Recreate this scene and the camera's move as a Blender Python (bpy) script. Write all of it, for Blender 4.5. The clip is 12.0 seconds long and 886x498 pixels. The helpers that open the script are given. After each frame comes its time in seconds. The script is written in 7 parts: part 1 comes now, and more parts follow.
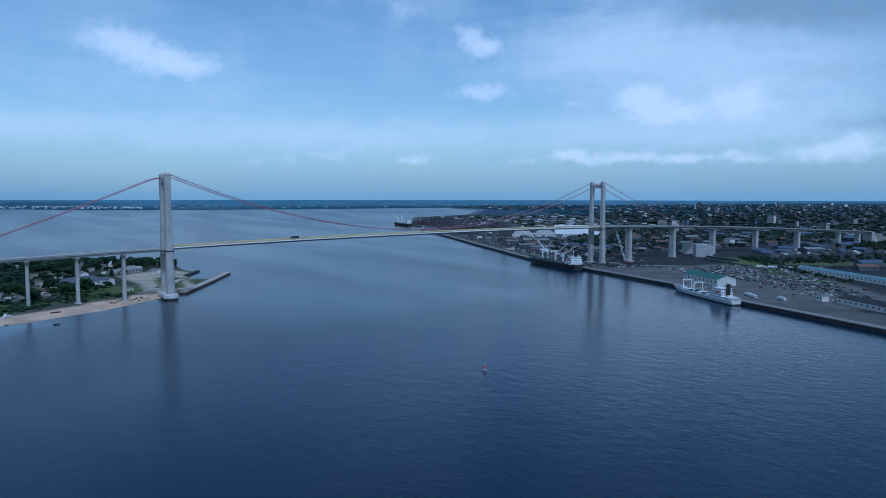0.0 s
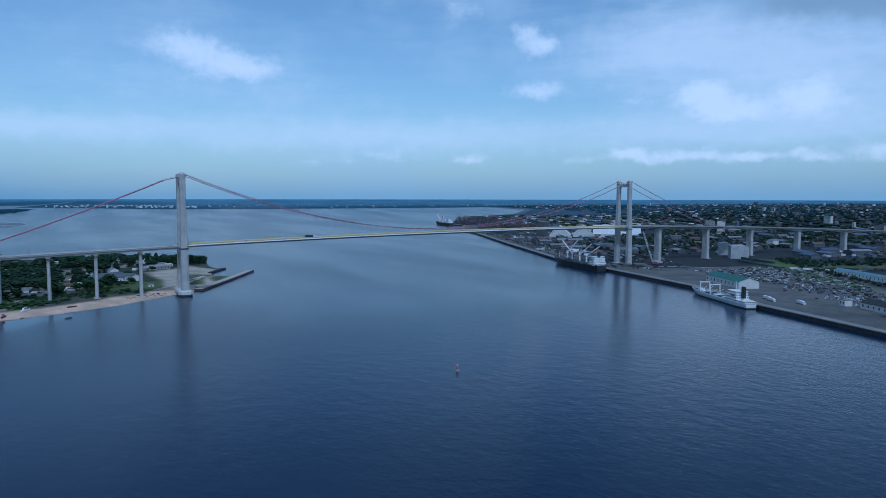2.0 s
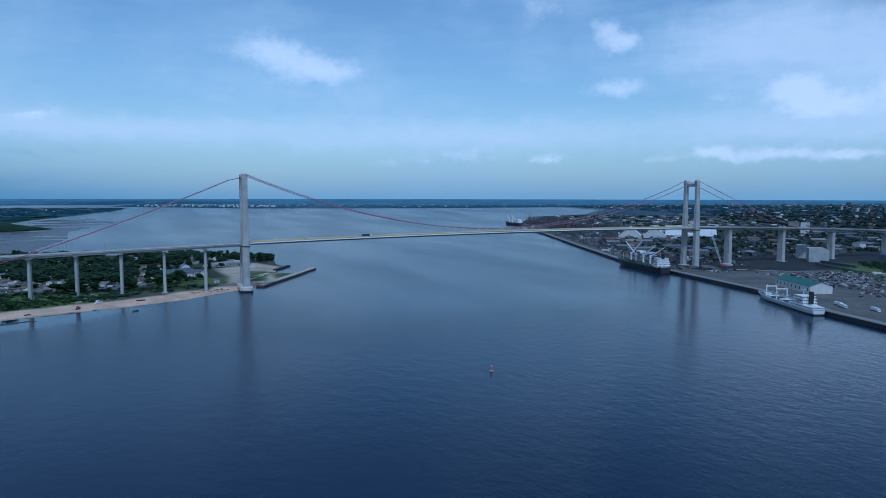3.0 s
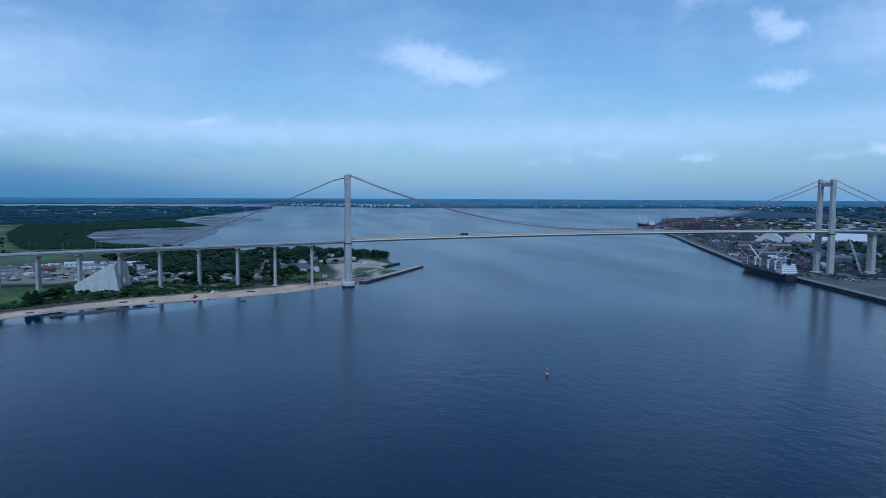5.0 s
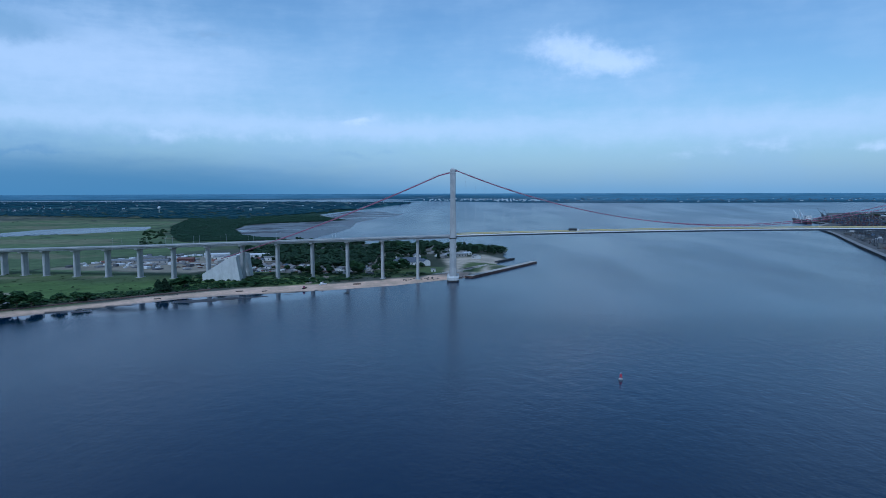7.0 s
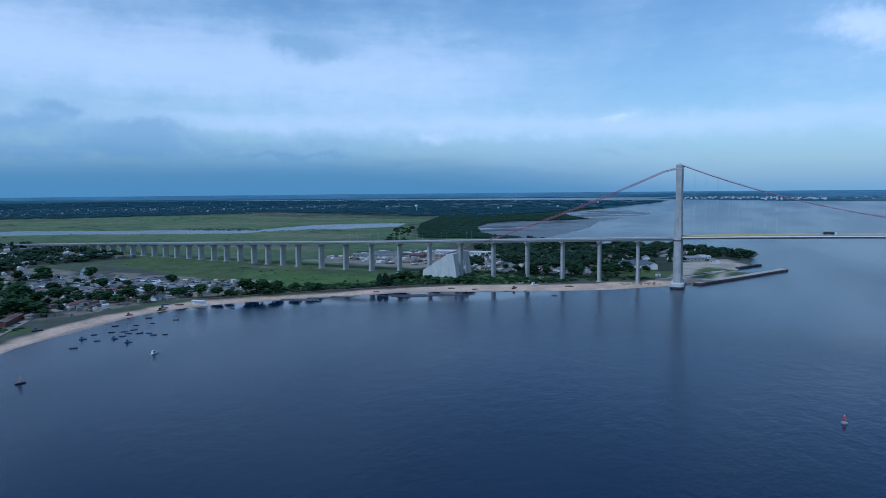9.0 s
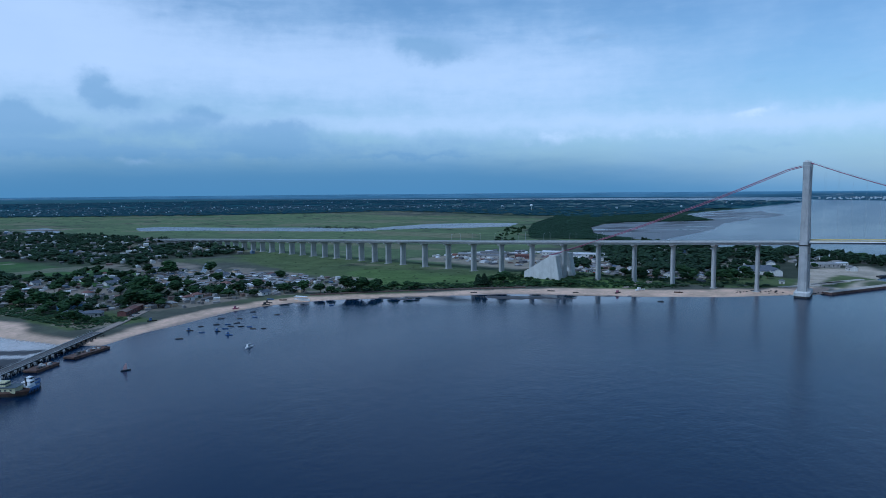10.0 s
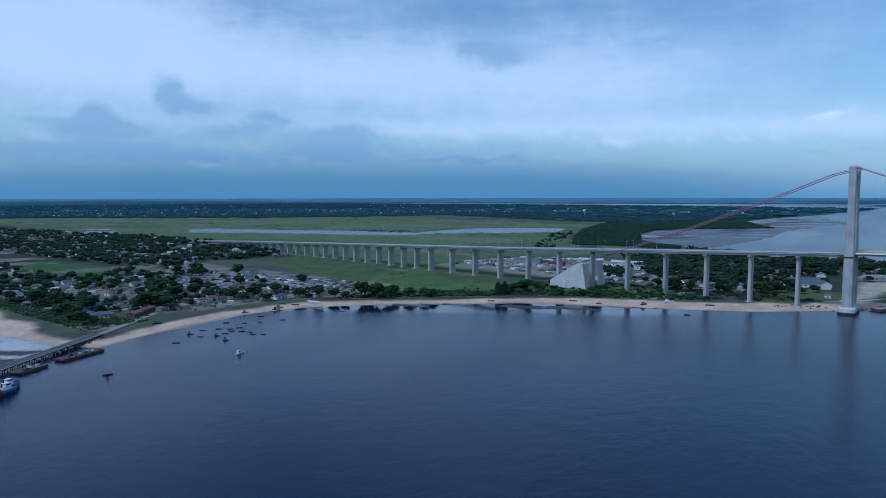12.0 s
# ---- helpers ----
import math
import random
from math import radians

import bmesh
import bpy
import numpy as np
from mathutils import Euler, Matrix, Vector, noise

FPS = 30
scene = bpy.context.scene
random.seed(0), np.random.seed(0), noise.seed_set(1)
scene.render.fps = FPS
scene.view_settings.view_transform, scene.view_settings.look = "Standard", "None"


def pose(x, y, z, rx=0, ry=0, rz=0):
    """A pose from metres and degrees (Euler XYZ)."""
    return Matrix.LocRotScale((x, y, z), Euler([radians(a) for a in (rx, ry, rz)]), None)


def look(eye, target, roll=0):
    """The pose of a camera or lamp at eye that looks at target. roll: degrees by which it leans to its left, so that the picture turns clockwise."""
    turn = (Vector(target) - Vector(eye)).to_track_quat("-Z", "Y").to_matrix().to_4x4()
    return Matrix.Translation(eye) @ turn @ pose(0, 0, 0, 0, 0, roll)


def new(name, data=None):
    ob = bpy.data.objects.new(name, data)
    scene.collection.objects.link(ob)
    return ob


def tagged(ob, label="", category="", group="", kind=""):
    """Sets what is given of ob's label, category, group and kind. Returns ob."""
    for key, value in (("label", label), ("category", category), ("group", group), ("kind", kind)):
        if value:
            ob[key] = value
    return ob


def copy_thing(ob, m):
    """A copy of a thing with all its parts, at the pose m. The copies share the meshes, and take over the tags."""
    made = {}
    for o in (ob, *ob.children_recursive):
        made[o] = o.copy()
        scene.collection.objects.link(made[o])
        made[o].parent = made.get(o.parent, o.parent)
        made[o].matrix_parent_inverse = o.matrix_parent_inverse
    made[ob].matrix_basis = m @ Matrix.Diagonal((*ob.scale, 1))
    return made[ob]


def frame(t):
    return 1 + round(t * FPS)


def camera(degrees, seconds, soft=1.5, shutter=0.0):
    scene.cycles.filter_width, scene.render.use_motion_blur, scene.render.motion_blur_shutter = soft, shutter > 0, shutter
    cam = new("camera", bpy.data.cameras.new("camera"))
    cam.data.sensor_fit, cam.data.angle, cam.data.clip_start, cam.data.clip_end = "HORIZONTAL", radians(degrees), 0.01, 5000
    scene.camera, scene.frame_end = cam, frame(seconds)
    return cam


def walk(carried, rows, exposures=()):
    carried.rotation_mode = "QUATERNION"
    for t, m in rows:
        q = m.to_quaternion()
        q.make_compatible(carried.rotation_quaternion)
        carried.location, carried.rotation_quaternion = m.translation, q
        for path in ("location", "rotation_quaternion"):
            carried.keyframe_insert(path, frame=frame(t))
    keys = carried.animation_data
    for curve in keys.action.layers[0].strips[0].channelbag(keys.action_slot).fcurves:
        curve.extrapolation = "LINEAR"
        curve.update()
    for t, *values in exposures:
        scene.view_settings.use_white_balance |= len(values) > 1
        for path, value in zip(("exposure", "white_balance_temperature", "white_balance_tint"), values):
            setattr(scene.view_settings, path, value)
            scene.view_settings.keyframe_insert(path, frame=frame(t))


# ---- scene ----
cam = camera(66.88, 12.0, soft=0.7)
PATH = [
    (0, (-157.806, -790.562, 112.862), (-156.6987, -788.9039, 112.7088), 0.08),
    (0.5, (-146.181, -797.068, 112.783), (-145.0867, -795.4008, 112.6297), 0.09),
    (1, (-134.642, -803.482, 112.711), (-133.5632, -801.8047, 112.5568), 0.07),
    (1.5, (-123.061, -809.892, 112.649), (-122.0346, -808.1819, 112.4945), 0.08),
    (2, (-111.323, -816.138, 112.600), (-110.3548, -814.3951, 112.4451), 0.09),
    (2.5, (-99.581, -822.027, 112.558), (-98.7102, -820.2335, 112.4027), 0.10),
    (3, (-87.787, -827.664, 112.514), (-87.0214, -825.8232, 112.3582), 0.11),
    (3.5, (-75.869, -833.036, 112.466), (-75.2140, -831.1525, 112.3104), 0.24),
    (5.5, (-25.925, -846.063, 111.936), (-25.6156, -844.0930, 111.7774), 0.19),
    (6, (-13.822, -844.734, 111.769), (-13.5650, -842.7567, 111.6067), 0.12),
    (6.5, (-1.801, -842.358, 111.614), (-1.6582, -840.3703, 111.4449), -0.01),
    (7, (9.891, -838.899, 111.489), (9.8376, -836.9070, 111.3173), -0.15),
    (9, (51.420, -805.809, 111.575), (50.6395, -803.9754, 111.4025), -0.53),
    (9.5, (58.416, -795.502, 111.601), (57.4747, -793.7459, 111.4295), -0.49),
    (10, (64.934, -784.632, 111.630), (63.8436, -782.9643, 111.4586), -0.48),
    (10.5, (71.011, -773.195, 111.664), (69.8032, -771.6097, 111.4940), -0.42),
    (11, (76.816, -761.611, 111.698), (75.5886, -760.0406, 111.5287), -0.38),
    (11.5, (82.566, -750.541, 111.727), (81.3322, -748.9756, 111.5639), -0.23),
    (12, (88.394, -740.088, 111.754), (87.1604, -738.5222, 111.5954), -0.08),
]
walk(cam, [(t, look(eye, target, roll)) for t, eye, target, roll in PATH], [(0, -0.31, 4420, 5), (6, -0.27, 4420, 5), (9, -0.18, 4500, 6), (12, -0.18, 4570, 6)])

# ---- light ----
SUN_EL, SUN_AZ = radians(52), radians(195)   # azimuth clockwise from +y
sun = new("sun", bpy.data.lights.new("sun", "SUN"))
sun.data.energy, sun.data.angle, sun.data.color = 1.35, radians(3), (1.0, 0.965, 0.92)
sun_way = Vector((math.sin(SUN_AZ) * math.cos(SUN_EL), math.cos(SUN_AZ) * math.cos(SUN_EL), math.sin(SUN_EL)))
sun.matrix_world = look(sun_way * 900, (0, 0, 0))


class Nodes:
    """Short hand for building node trees."""

    def __init__(self, tree):
        self.tree = tree
        tree.nodes.clear()

    def add(self, kind, values=None, **props):
        n = self.tree.nodes.new(kind)
        for k, v in props.items():
            setattr(n, k, v)
        for k, v in (values or {}).items():
            if isinstance(v, bpy.types.NodeSocket):
                self.tree.links.new(v, n.inputs[k])
            else:
                n.inputs[k].default_value = v
        return n

    def math(self, op, a, b=0.0, c=0.0, clamp=False):
        return self.add("ShaderNodeMath", {0: a, 1: b, 2: c}, operation=op, use_clamp=clamp).outputs[0]

    def mix(self, f, a, b, blend="MIX"):
        n = self.add("ShaderNodeMix", {0: f, 6: a, 7: b}, data_type="RGBA", blend_type=blend)
        return n.outputs[2]

    def noise(self, vec, scale, detail=3.0, rough=0.55, out="Fac"):
        n = self.add("ShaderNodeTexNoise", {"Scale": scale, "Detail": detail, "Roughness": rough})
        self.tree.links.new(vec, n.inputs["Vector"])
        return n.outputs[out]

    def ramp(self, x, a, b):
        return self.add("ShaderNodeMapRange", {0: x, 1: a, 2: b, 3: 0.0, 4: 1.0}, interpolation_type="SMOOTHSTEP").outputs[0]


def build_world():
    world = bpy.data.worlds.new("sky")
    scene.world = world
    world.use_nodes = True
    n = Nodes(world.node_tree)
    sky = n.add("ShaderNodeTexSky", sky_type="NISHITA", sun_disc=False, sun_elevation=SUN_EL, sun_rotation=SUN_AZ,
                altitude=50.0, air_density=1.0, dust_density=1.0, ozone_density=2.0).outputs[0]
    way = n.add("ShaderNodeTexCoord").outputs["Generated"]
    sep = n.add("ShaderNodeSeparateXYZ", {0: way})
    x, y, z = sep.outputs
    az = n.math("MULTIPLY", n.math("ARCTAN2", x, y), 57.2958)
    el = n.math("MULTIPLY", n.math("ARCSINE", z), 57.2958)
    flat = n.add("ShaderNodeCombineXYZ", {0: az, 1: n.math("MULTIPLY", el, 1.15), 2: 0.0}).outputs[0]
    long = n.add("ShaderNodeCombineXYZ", {0: n.math("MULTIPLY", az, 0.3), 1: n.math("MULTIPLY", el, 1.5), 2: 3.0}).outputs[0]
    warp = n.noise(flat, 0.42, 4.0, 0.6, "Color")
    fine = n.math("SUBTRACT", n.noise(flat, 0.7, 6.0, 0.6), 0.5)
    streak = n.math("SUBTRACT", n.noise(long, 0.5, 5.0, 0.6), 0.5)
    here = n.add("ShaderNodeCombineXYZ", {0: az, 1: el, 2: 0.0}).outputs[0]
    shift = n.add("ShaderNodeVectorMath", {0: warp, 1: (2.6, 1.7, 0), 2: (-1.3, -0.85, 0)}, operation="MULTIPLY_ADD").outputs[0]
    shift = n.add("ShaderNodeVectorMath", {0: shift, 1: (1, 1, 0)}, operation="MULTIPLY").outputs[0]
    bent = n.add("ShaderNodeVectorMath", {0: here, 1: shift}, operation="ADD").outputs[0]

    def blobs(rows, at=bent):
        total = 0.0
        for a, e, sa, se, amp in rows:
            d = n.add("ShaderNodeVectorMath", {0: at, 1: (1 / sa, 1 / se, 0), 2: (-a / sa, -e / se, 0)}, operation="MULTIPLY_ADD").outputs[0]
            q = n.add("ShaderNodeVectorMath", {0: d, 1: d}, operation="DOT_PRODUCT").outputs["Value"]
            total = n.math("MULTIPLY_ADD", n.math("POWER", 0.3679, q), amp, total)
        return total

    col = n.mix(1.0, sky, (0.12, 0.12, 0.12, 1), "MULTIPLY")
    col = n.mix(1.0, col, SKY_TINT, "MULTIPLY")
    # thin high cloud, everywhere, thicker where the broad noise is
    broad = n.noise(flat, 0.07, 5.0, 0.55)
    veil = n.ramp(n.math("ADD", broad, n.math("MULTIPLY", streak, 0.25)), 0.36, 0.72)
    thin = n.math("SUBTRACT", 0.45, n.math("MULTIPLY", n.ramp(el, 18.0, 50.0), 0.33))
    col = n.mix(n.math("MULTIPLY", veil, thin), col, VEIL)
    # haze towards the horizon
    low = n.math("EXPONENT", n.math("MULTIPLY", n.math("MAXIMUM", el, 0.0), -0.22))
    col = n.mix(n.math("MULTIPLY", low, 0.8), col, HAZE)
    soft = n.ramp(n.math("ADD", blobs(SOFT_CLOUDS), n.math("MULTIPLY_ADD", fine, 0.35, n.math("MULTIPLY", streak, 0.5))), 0.05, 1.1)
    col = n.mix(n.math("MULTIPLY", soft, 0.7), col, PUFF)
    shade = n.ramp(n.math("ADD", blobs(SHADED_CLOUDS), n.math("MULTIPLY_ADD", fine, 0.5, n.math("MULTIPLY", streak, 0.3))), 0.25, 1.15)
    col = n.mix(n.math("MULTIPLY", shade, 0.75), col, GREY)
    p = n.ramp(n.math("ADD", blobs(CUMULUS + CUMULUS_ROW), n.math("MULTIPLY_ADD", streak, 0.35, n.math("MULTIPLY", fine, 1.0))), 0.14, 1.15)
    col = n.mix(n.math("MULTIPLY", p, 0.74), col, CROWN)
    g = n.ramp(n.math("ADD", blobs(TOWERS), n.math("MULTIPLY_ADD", fine, 0.8, n.math("MULTIPLY", streak, 0.6))), 0.18, 1.08)
    col = n.mix(n.math("MULTIPLY", g, 0.8), col, TOWER)
    bank = n.ramp(n.math("ADD", blobs(HAZE_BANK, here), n.math("MULTIPLY", streak, 0.3)), 0.0, 1.05)
    col = n.mix(n.math("MULTIPLY", bank, 0.85), col, BANK)
    bg = n.add("ShaderNodeBackground", {0: col, 1: 1.0})
    out = n.add("ShaderNodeOutputWorld")
    world.node_tree.links.new(bg.outputs[0], out.inputs[0])


SKY_TINT = (1.16, 1.05, 0.88, 1)
VEIL = (0.62, 0.68, 0.72, 1)
HAZE = (0.27, 0.425, 0.53, 1)
GREY = (0.30, 0.37, 0.43, 1)
CROWN = (0.90, 0.87, 0.87, 1)
TOWER = (0.33, 0.445, 0.53, 1)
BANK = (0.125, 0.255, 0.36, 1)
PUFF = (0.80, 0.80, 0.82, 1)
# azimuth, height, half width, half height (degrees), weight
HAZE_BANK = [(-61.3, -0.5, 34.38, 3.72, 1.05), (-26.8, -0.4, 22.92, 3.25, 0.78), (11.3, -0.2, 38.2, 0.67, 0.15)]
CUMULUS = [(7.6, 11.7, 2.4, 1.4, 0.75), (10.6, 10.9, 2.8, 1.3, 0.8), (13.4, 10.1, 2.8, 1.0, 0.85), (30.4, 15.1, 2.1, 1.24, 0.5), (35.8, 13.3, 1.43, 0.95, 0.8), (37.4, 12.2, 1.81, 0.86, 0.9),
           (37.1, 8.7, 2.58, 0.86, 0.9), (45.1, 7.7, 2.1, 0.57, 0.5), (50.0, 8.0, 1.9, 1.1, 1.25), (52.0, 6.7, 2.4, 0.9, 1.25), (57.3, 7.3, 2.6, 1.5, 1.2),
           (31.5, 3.2, 1.53, 0.57, 0.8), (23.7, 3.4, 3.25, 0.57, 0.5), (17.7, 3.0, 2.48, 0.48, 0.45), (39.7, 3.2, 2.1, 0.38, 0.45)]
CUMULUS_ROW = [(44.2, 3.6, 1.43, 0.57, 0.9), (48.3, 3.3, 4.87, 0.57, 1), (53.7, 3.1, 1.91, 0.48, 0.8), (57.8, 3.3, 1.53, 0.57, 0.9), (62.3, 3.3, 2.2, 0.95, 1),
               (65.2, 3.8, 2.01, 1.15, 1), (-24.2, 4.2, 2.58, 0.95, 0.4), (-13.2, 4.4, 5.63, 0.76, 0.35), (-8.8, 5.8, 1.62, 0.29, 0.5), (-57.4, 2.5, 1.72, 0.29, 0.6),
               (-8.3, 5.8, 1.24, 0.29, 0.4), (-23.0, 4.4, 5.35, 0.48, 0.3), (-68.9, 4.6, 2.01, 0.57, 0.5)]
SHADED_CLOUDS = [(57.0, 14.2, 5.5, 1.5, 0.95), (64.5, 13.6, 5.5, 2.2, 1.05), (64.5, 5.4, 4.2, 0.9, 0.5), (62.6, 9.1, 3.8, 1.2, 0.45), (-26.2, 2.6, 7.07, 0.48, 0.5),
                 (-1.7, 7.9, 2.1, 0.38, 0.45), (-20.1, 12.3, 1.91, 0.48, 0.6), (-8.4, 8.3, 1.05, 0.48, 0.45), (69.9, 7.8, 4.77, 4.77, 0.7)]
TOWERS = [(-62, 4.6, 16, 1.5, 0.5), (-36, 3.6, 16, 1.0, 0.5), (-70, 2.8, 20, 0.8, 0.4), (-60.1, 8.0, 1.3, 1.24, 1.05), (-58.1, 6.9, 2.29, 0.8, 1.05), (-65.2, 6.2, 1.4, 0.8, 0.95), (-65.0, 5.0, 2.8, 0.8, 0.95), (-68.9, 5.8, 2.01, 0.48, 0.5),
          (-52.6, 6.4, 1.7, 0.7, 0.95), (-46.9, 5.1, 3.53, 1.15, 0.9), (-55.0, 5.2, 2.96, 0.67, 0.6), (-47.8, 3.6, 3.25, 0.67, 0.6), (-66.8, 3.6, 6.02, 0.48, 0.6),
          (-59.3, 3.2, 8.88, 0.57, 0.6), (-35.5, 2.9, 6.21, 0.29, 0.6), (-8.2, 3.1, 4.01, 0.38, 0.5), (-33.1, 11.4, 3.53, 1.15, 1.05), (-35.7, 12.2, 1.81, 0.67, 0.8)]
SOFT_CLOUDS = [(59.0, 9.4, 11, 4.8, 0.8), (45.9, 11.8, 8, 3.2, 0.75), (54, 5.5, 14, 1.6, 0.45), (-66, 11.5, 13, 4.8, 1.35), (-41.3, 10.0, 14, 3.6, 0.95),
               (-23.8, 9.1, 11, 3.8, 0.65), (-40, 5.6, 22, 0.8, 0.5), (23.8, 5.1, 22, 1.8, 0.7), (-8, 5.2, 16, 1.2, 0.7), (10, 9, 14, 2.5, 0.35)]
build_world()

# ---- materials ----


def surface(name, c1, c2, size=4.0, rough=0.8, metal=0.0, bump=0.0, grime=0.0, fine=0.3, attr="", ior=1.5, per_object=0.0, glow=None):
    """A weathered surface: two colours blended at a large and a fine scale, with stains and relief. size: metres."""
    m = bpy.data.materials.new(name)
    m.use_nodes = True
    n = Nodes(m.node_tree)
    pos = n.add("ShaderNodeNewGeometry").outputs["Position"]
    big = n.ramp(n.noise(pos, 1.0 / size, 4.0, 0.6), 0.3, 0.7)
    small = n.noise(pos, 8.0 / size, 4.0, 0.65)
    a, b = (*c1, 1), (*c2, 1)
    if attr:
        base = n.add("ShaderNodeAttribute", attribute_name=attr).outputs["Color"]
        dark = n.mix(1.0, base, (0.76, 0.78, 0.76, 1), "MULTIPLY")
        light = n.mix(1.0, base, (1.16, 1.14, 1.12, 1), "MULTIPLY")
        col = n.mix(big, dark, light)
    else:
        col = n.mix(big, a, b)
    shade = n.math("ADD", n.math("MULTIPLY", small, 2 * fine), 1 - fine)
    if per_object:
        r = n.add("ShaderNodeObjectInfo").outputs["Random"]
        shade = n.math("MULTIPLY", shade, n.math("ADD", n.math("MULTIPLY", r, 2 * per_object), 1 - per_object))
    comb = n.add("ShaderNodeCombineColor", {0: shade, 1: shade, 2: shade}).outputs[0]
    col = n.mix(1.0, col, comb, "MULTIPLY")
    if grime:
        st = n.add("ShaderNodeMapping", {0: pos, 3: (1.0, 1.0, 0.12)}).outputs[0]
        s = n.ramp(n.noise(st, 3.0 / size, 5.0, 0.7), 0.45, 0.75)
        col = n.mix(n.math("MULTIPLY", s, grime), col, (0.06, 0.055, 0.05, 1))
    bs = n.add("ShaderNodeBsdfPrincipled", {"Base Color": col, "Roughness": rough, "Metallic": metal, "IOR": ior})
    if attr:
        # wet ground is glossy
        wet = n.add("ShaderNodeAttribute", attribute_name=attr).outputs["Alpha"]
        m.node_tree.links.new(n.math("SUBTRACT", rough, n.math("MULTIPLY", wet, 0.7)), bs.inputs["Roughness"])
        m.node_tree.links.new(n.math("MULTIPLY_ADD", wet, 0.35, 0.15), bs.inputs["Specular IOR Level"])
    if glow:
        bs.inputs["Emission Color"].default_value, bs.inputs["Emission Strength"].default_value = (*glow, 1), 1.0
    if bump:
        bp = n.add("ShaderNodeBump", {"Height": small, "Strength": 0.6, "Distance": bump})
        m.node_tree.links.new(bp.outputs[0], bs.inputs["Normal"])
    out = n.add("ShaderNodeOutputMaterial")
    m.node_tree.links.new(bs.outputs[0], out.inputs[0])
    return m


def water_material():
    m = bpy.data.materials.new("estuary_water")
    m.use_nodes = True
    n = Nodes(m.node_tree)
    pos = n.add("ShaderNodeNewGeometry").outputs["Position"]
    turned = n.add("ShaderNodeMapping", {0: pos, 2: (0, 0, 0.5), 3: (1.0, 0.6, 1.0)}).outputs[0]
    swell = n.noise(turned, 0.13, 3.0, 0.55)
    ripple = n.noise(turned, 0.45, 3.0, 0.6)
    shiver = n.noise(turned, 1.7, 2.0, 0.6)
    # calm and ruffled lanes
    lanes = n.add("ShaderNodeMapping", {0: pos, 2: (0, 0, 0.45), 3: (1.0, 0.25, 1.0)}).outputs[0]
    lane = n.ramp(n.noise(lanes, 0.006, 4.0, 0.55), 0.35, 0.65)
    silt = n.ramp(n.noise(pos, 0.0022, 4.0, 0.6), 0.35, 0.7)
    # a breeze ruffles the middle of the river
    off = n.add("ShaderNodeVectorMath", {0: pos, 1: (330, -560, 0)}, operation="DISTANCE").outputs["Value"]
    breeze = n.ramp(off, 780.0, 280.0)
    # the inner bay lies calm, and so do the shallows along the beach
    calm = n.math("MULTIPLY_ADD", n.ramp(off, 1700.0, 700.0), 0.85, 0.15)
    across = n.add("ShaderNodeVectorMath", {0: pos, 1: (0.556, -0.831, 0)}, operation="DOT_PRODUCT").outputs["Value"]
    beyond = n.add("ShaderNodeVectorMath", {0: pos, 1: (0.831, 0.556, 0)}, operation="DOT_PRODUCT").outputs["Value"]
    edge = n.math("ADD", across, n.math("MULTIPLY", n.noise(pos, 0.02, 3.0), 44.0))
    shallow = n.math("MULTIPLY", n.math("MULTIPLY", n.ramp(edge, 70.0, 34.0), n.ramp(edge, -60.0, -30.0)), n.ramp(beyond, -130.0, -190.0))
    open_water = n.math("SUBTRACT", 1.0, n.math("MULTIPLY", shallow, 0.9))
    col = n.mix(silt, WATER_A, WATER_B)
    rolling = n.math("MULTIPLY", n.math("MULTIPLY_ADD", swell, 0.55, n.math("MULTIPLY", ripple, 0.3)), n.math("MULTIPLY_ADD", breeze, 0.8, 0.2))
    h = n.math("MULTIPLY_ADD", shiver, n.math("MULTIPLY_ADD", breeze, -0.11, 0.16), rolling)
    wave = n.math("MULTIPLY", calm, n.math("ADD", n.math("MULTIPLY", lane, 0.10), n.math("MULTIPLY_ADD", breeze, -0.02, 0.40)))
    bp = n.add("ShaderNodeBump", {"Height": h, "Distance": 1.0, "Strength": n.math("MULTIPLY", wave, open_water)})
    rough = n.math("MULTIPLY_ADD", n.math("MULTIPLY_ADD", lane, 0.05, n.math("MULTIPLY_ADD", n.ramp(off, 540.0, 220.0), -0.09, 0.14)), open_water, 0.06)
    bs = n.add("ShaderNodeBsdfPrincipled", {"Base Color": col, "Roughness": rough, "IOR": 1.33, "Normal": bp.outputs[0]})
    out = n.add("ShaderNodeOutputMaterial")
    m.node_tree.links.new(bs.outputs[0], out.inputs[0])
    return m


WATER_A, WATER_B = (0.003, 0.014, 0.042, 1), (0.006, 0.019, 0.046, 1)
M_WATER = water_material()
M_LAND = surface("land", (0.2, 0.2, 0.2), (0.3, 0.3, 0.3), 30, 0.95, bump=0.3, attr="cover", fine=0.24)
# haze over the far land is put in as an even bluish emission
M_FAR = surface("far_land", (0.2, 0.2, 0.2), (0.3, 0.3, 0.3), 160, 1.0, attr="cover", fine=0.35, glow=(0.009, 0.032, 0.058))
M_CONC = surface("concrete", (0.36, 0.36, 0.35), (0.46, 0.45, 0.43), 9, 0.85, bump=0.03, grime=0.35, fine=0.12)
M_CONC_DARK = surface("tidal_concrete", (0.018, 0.018, 0.017), (0.05, 0.047, 0.042), 4, 0.7, bump=0.05, grime=0.4)
M_CONC_PALE = surface("pale_concrete", (0.52, 0.51, 0.48), (0.6, 0.59, 0.56), 8, 0.85, bump=0.02, grime=0.25, fine=0.1)
M_ROAD_WORN = surface("worn_road", (0.20, 0.195, 0.18), (0.26, 0.25, 0.23), 12, 0.9, bump=0.01)
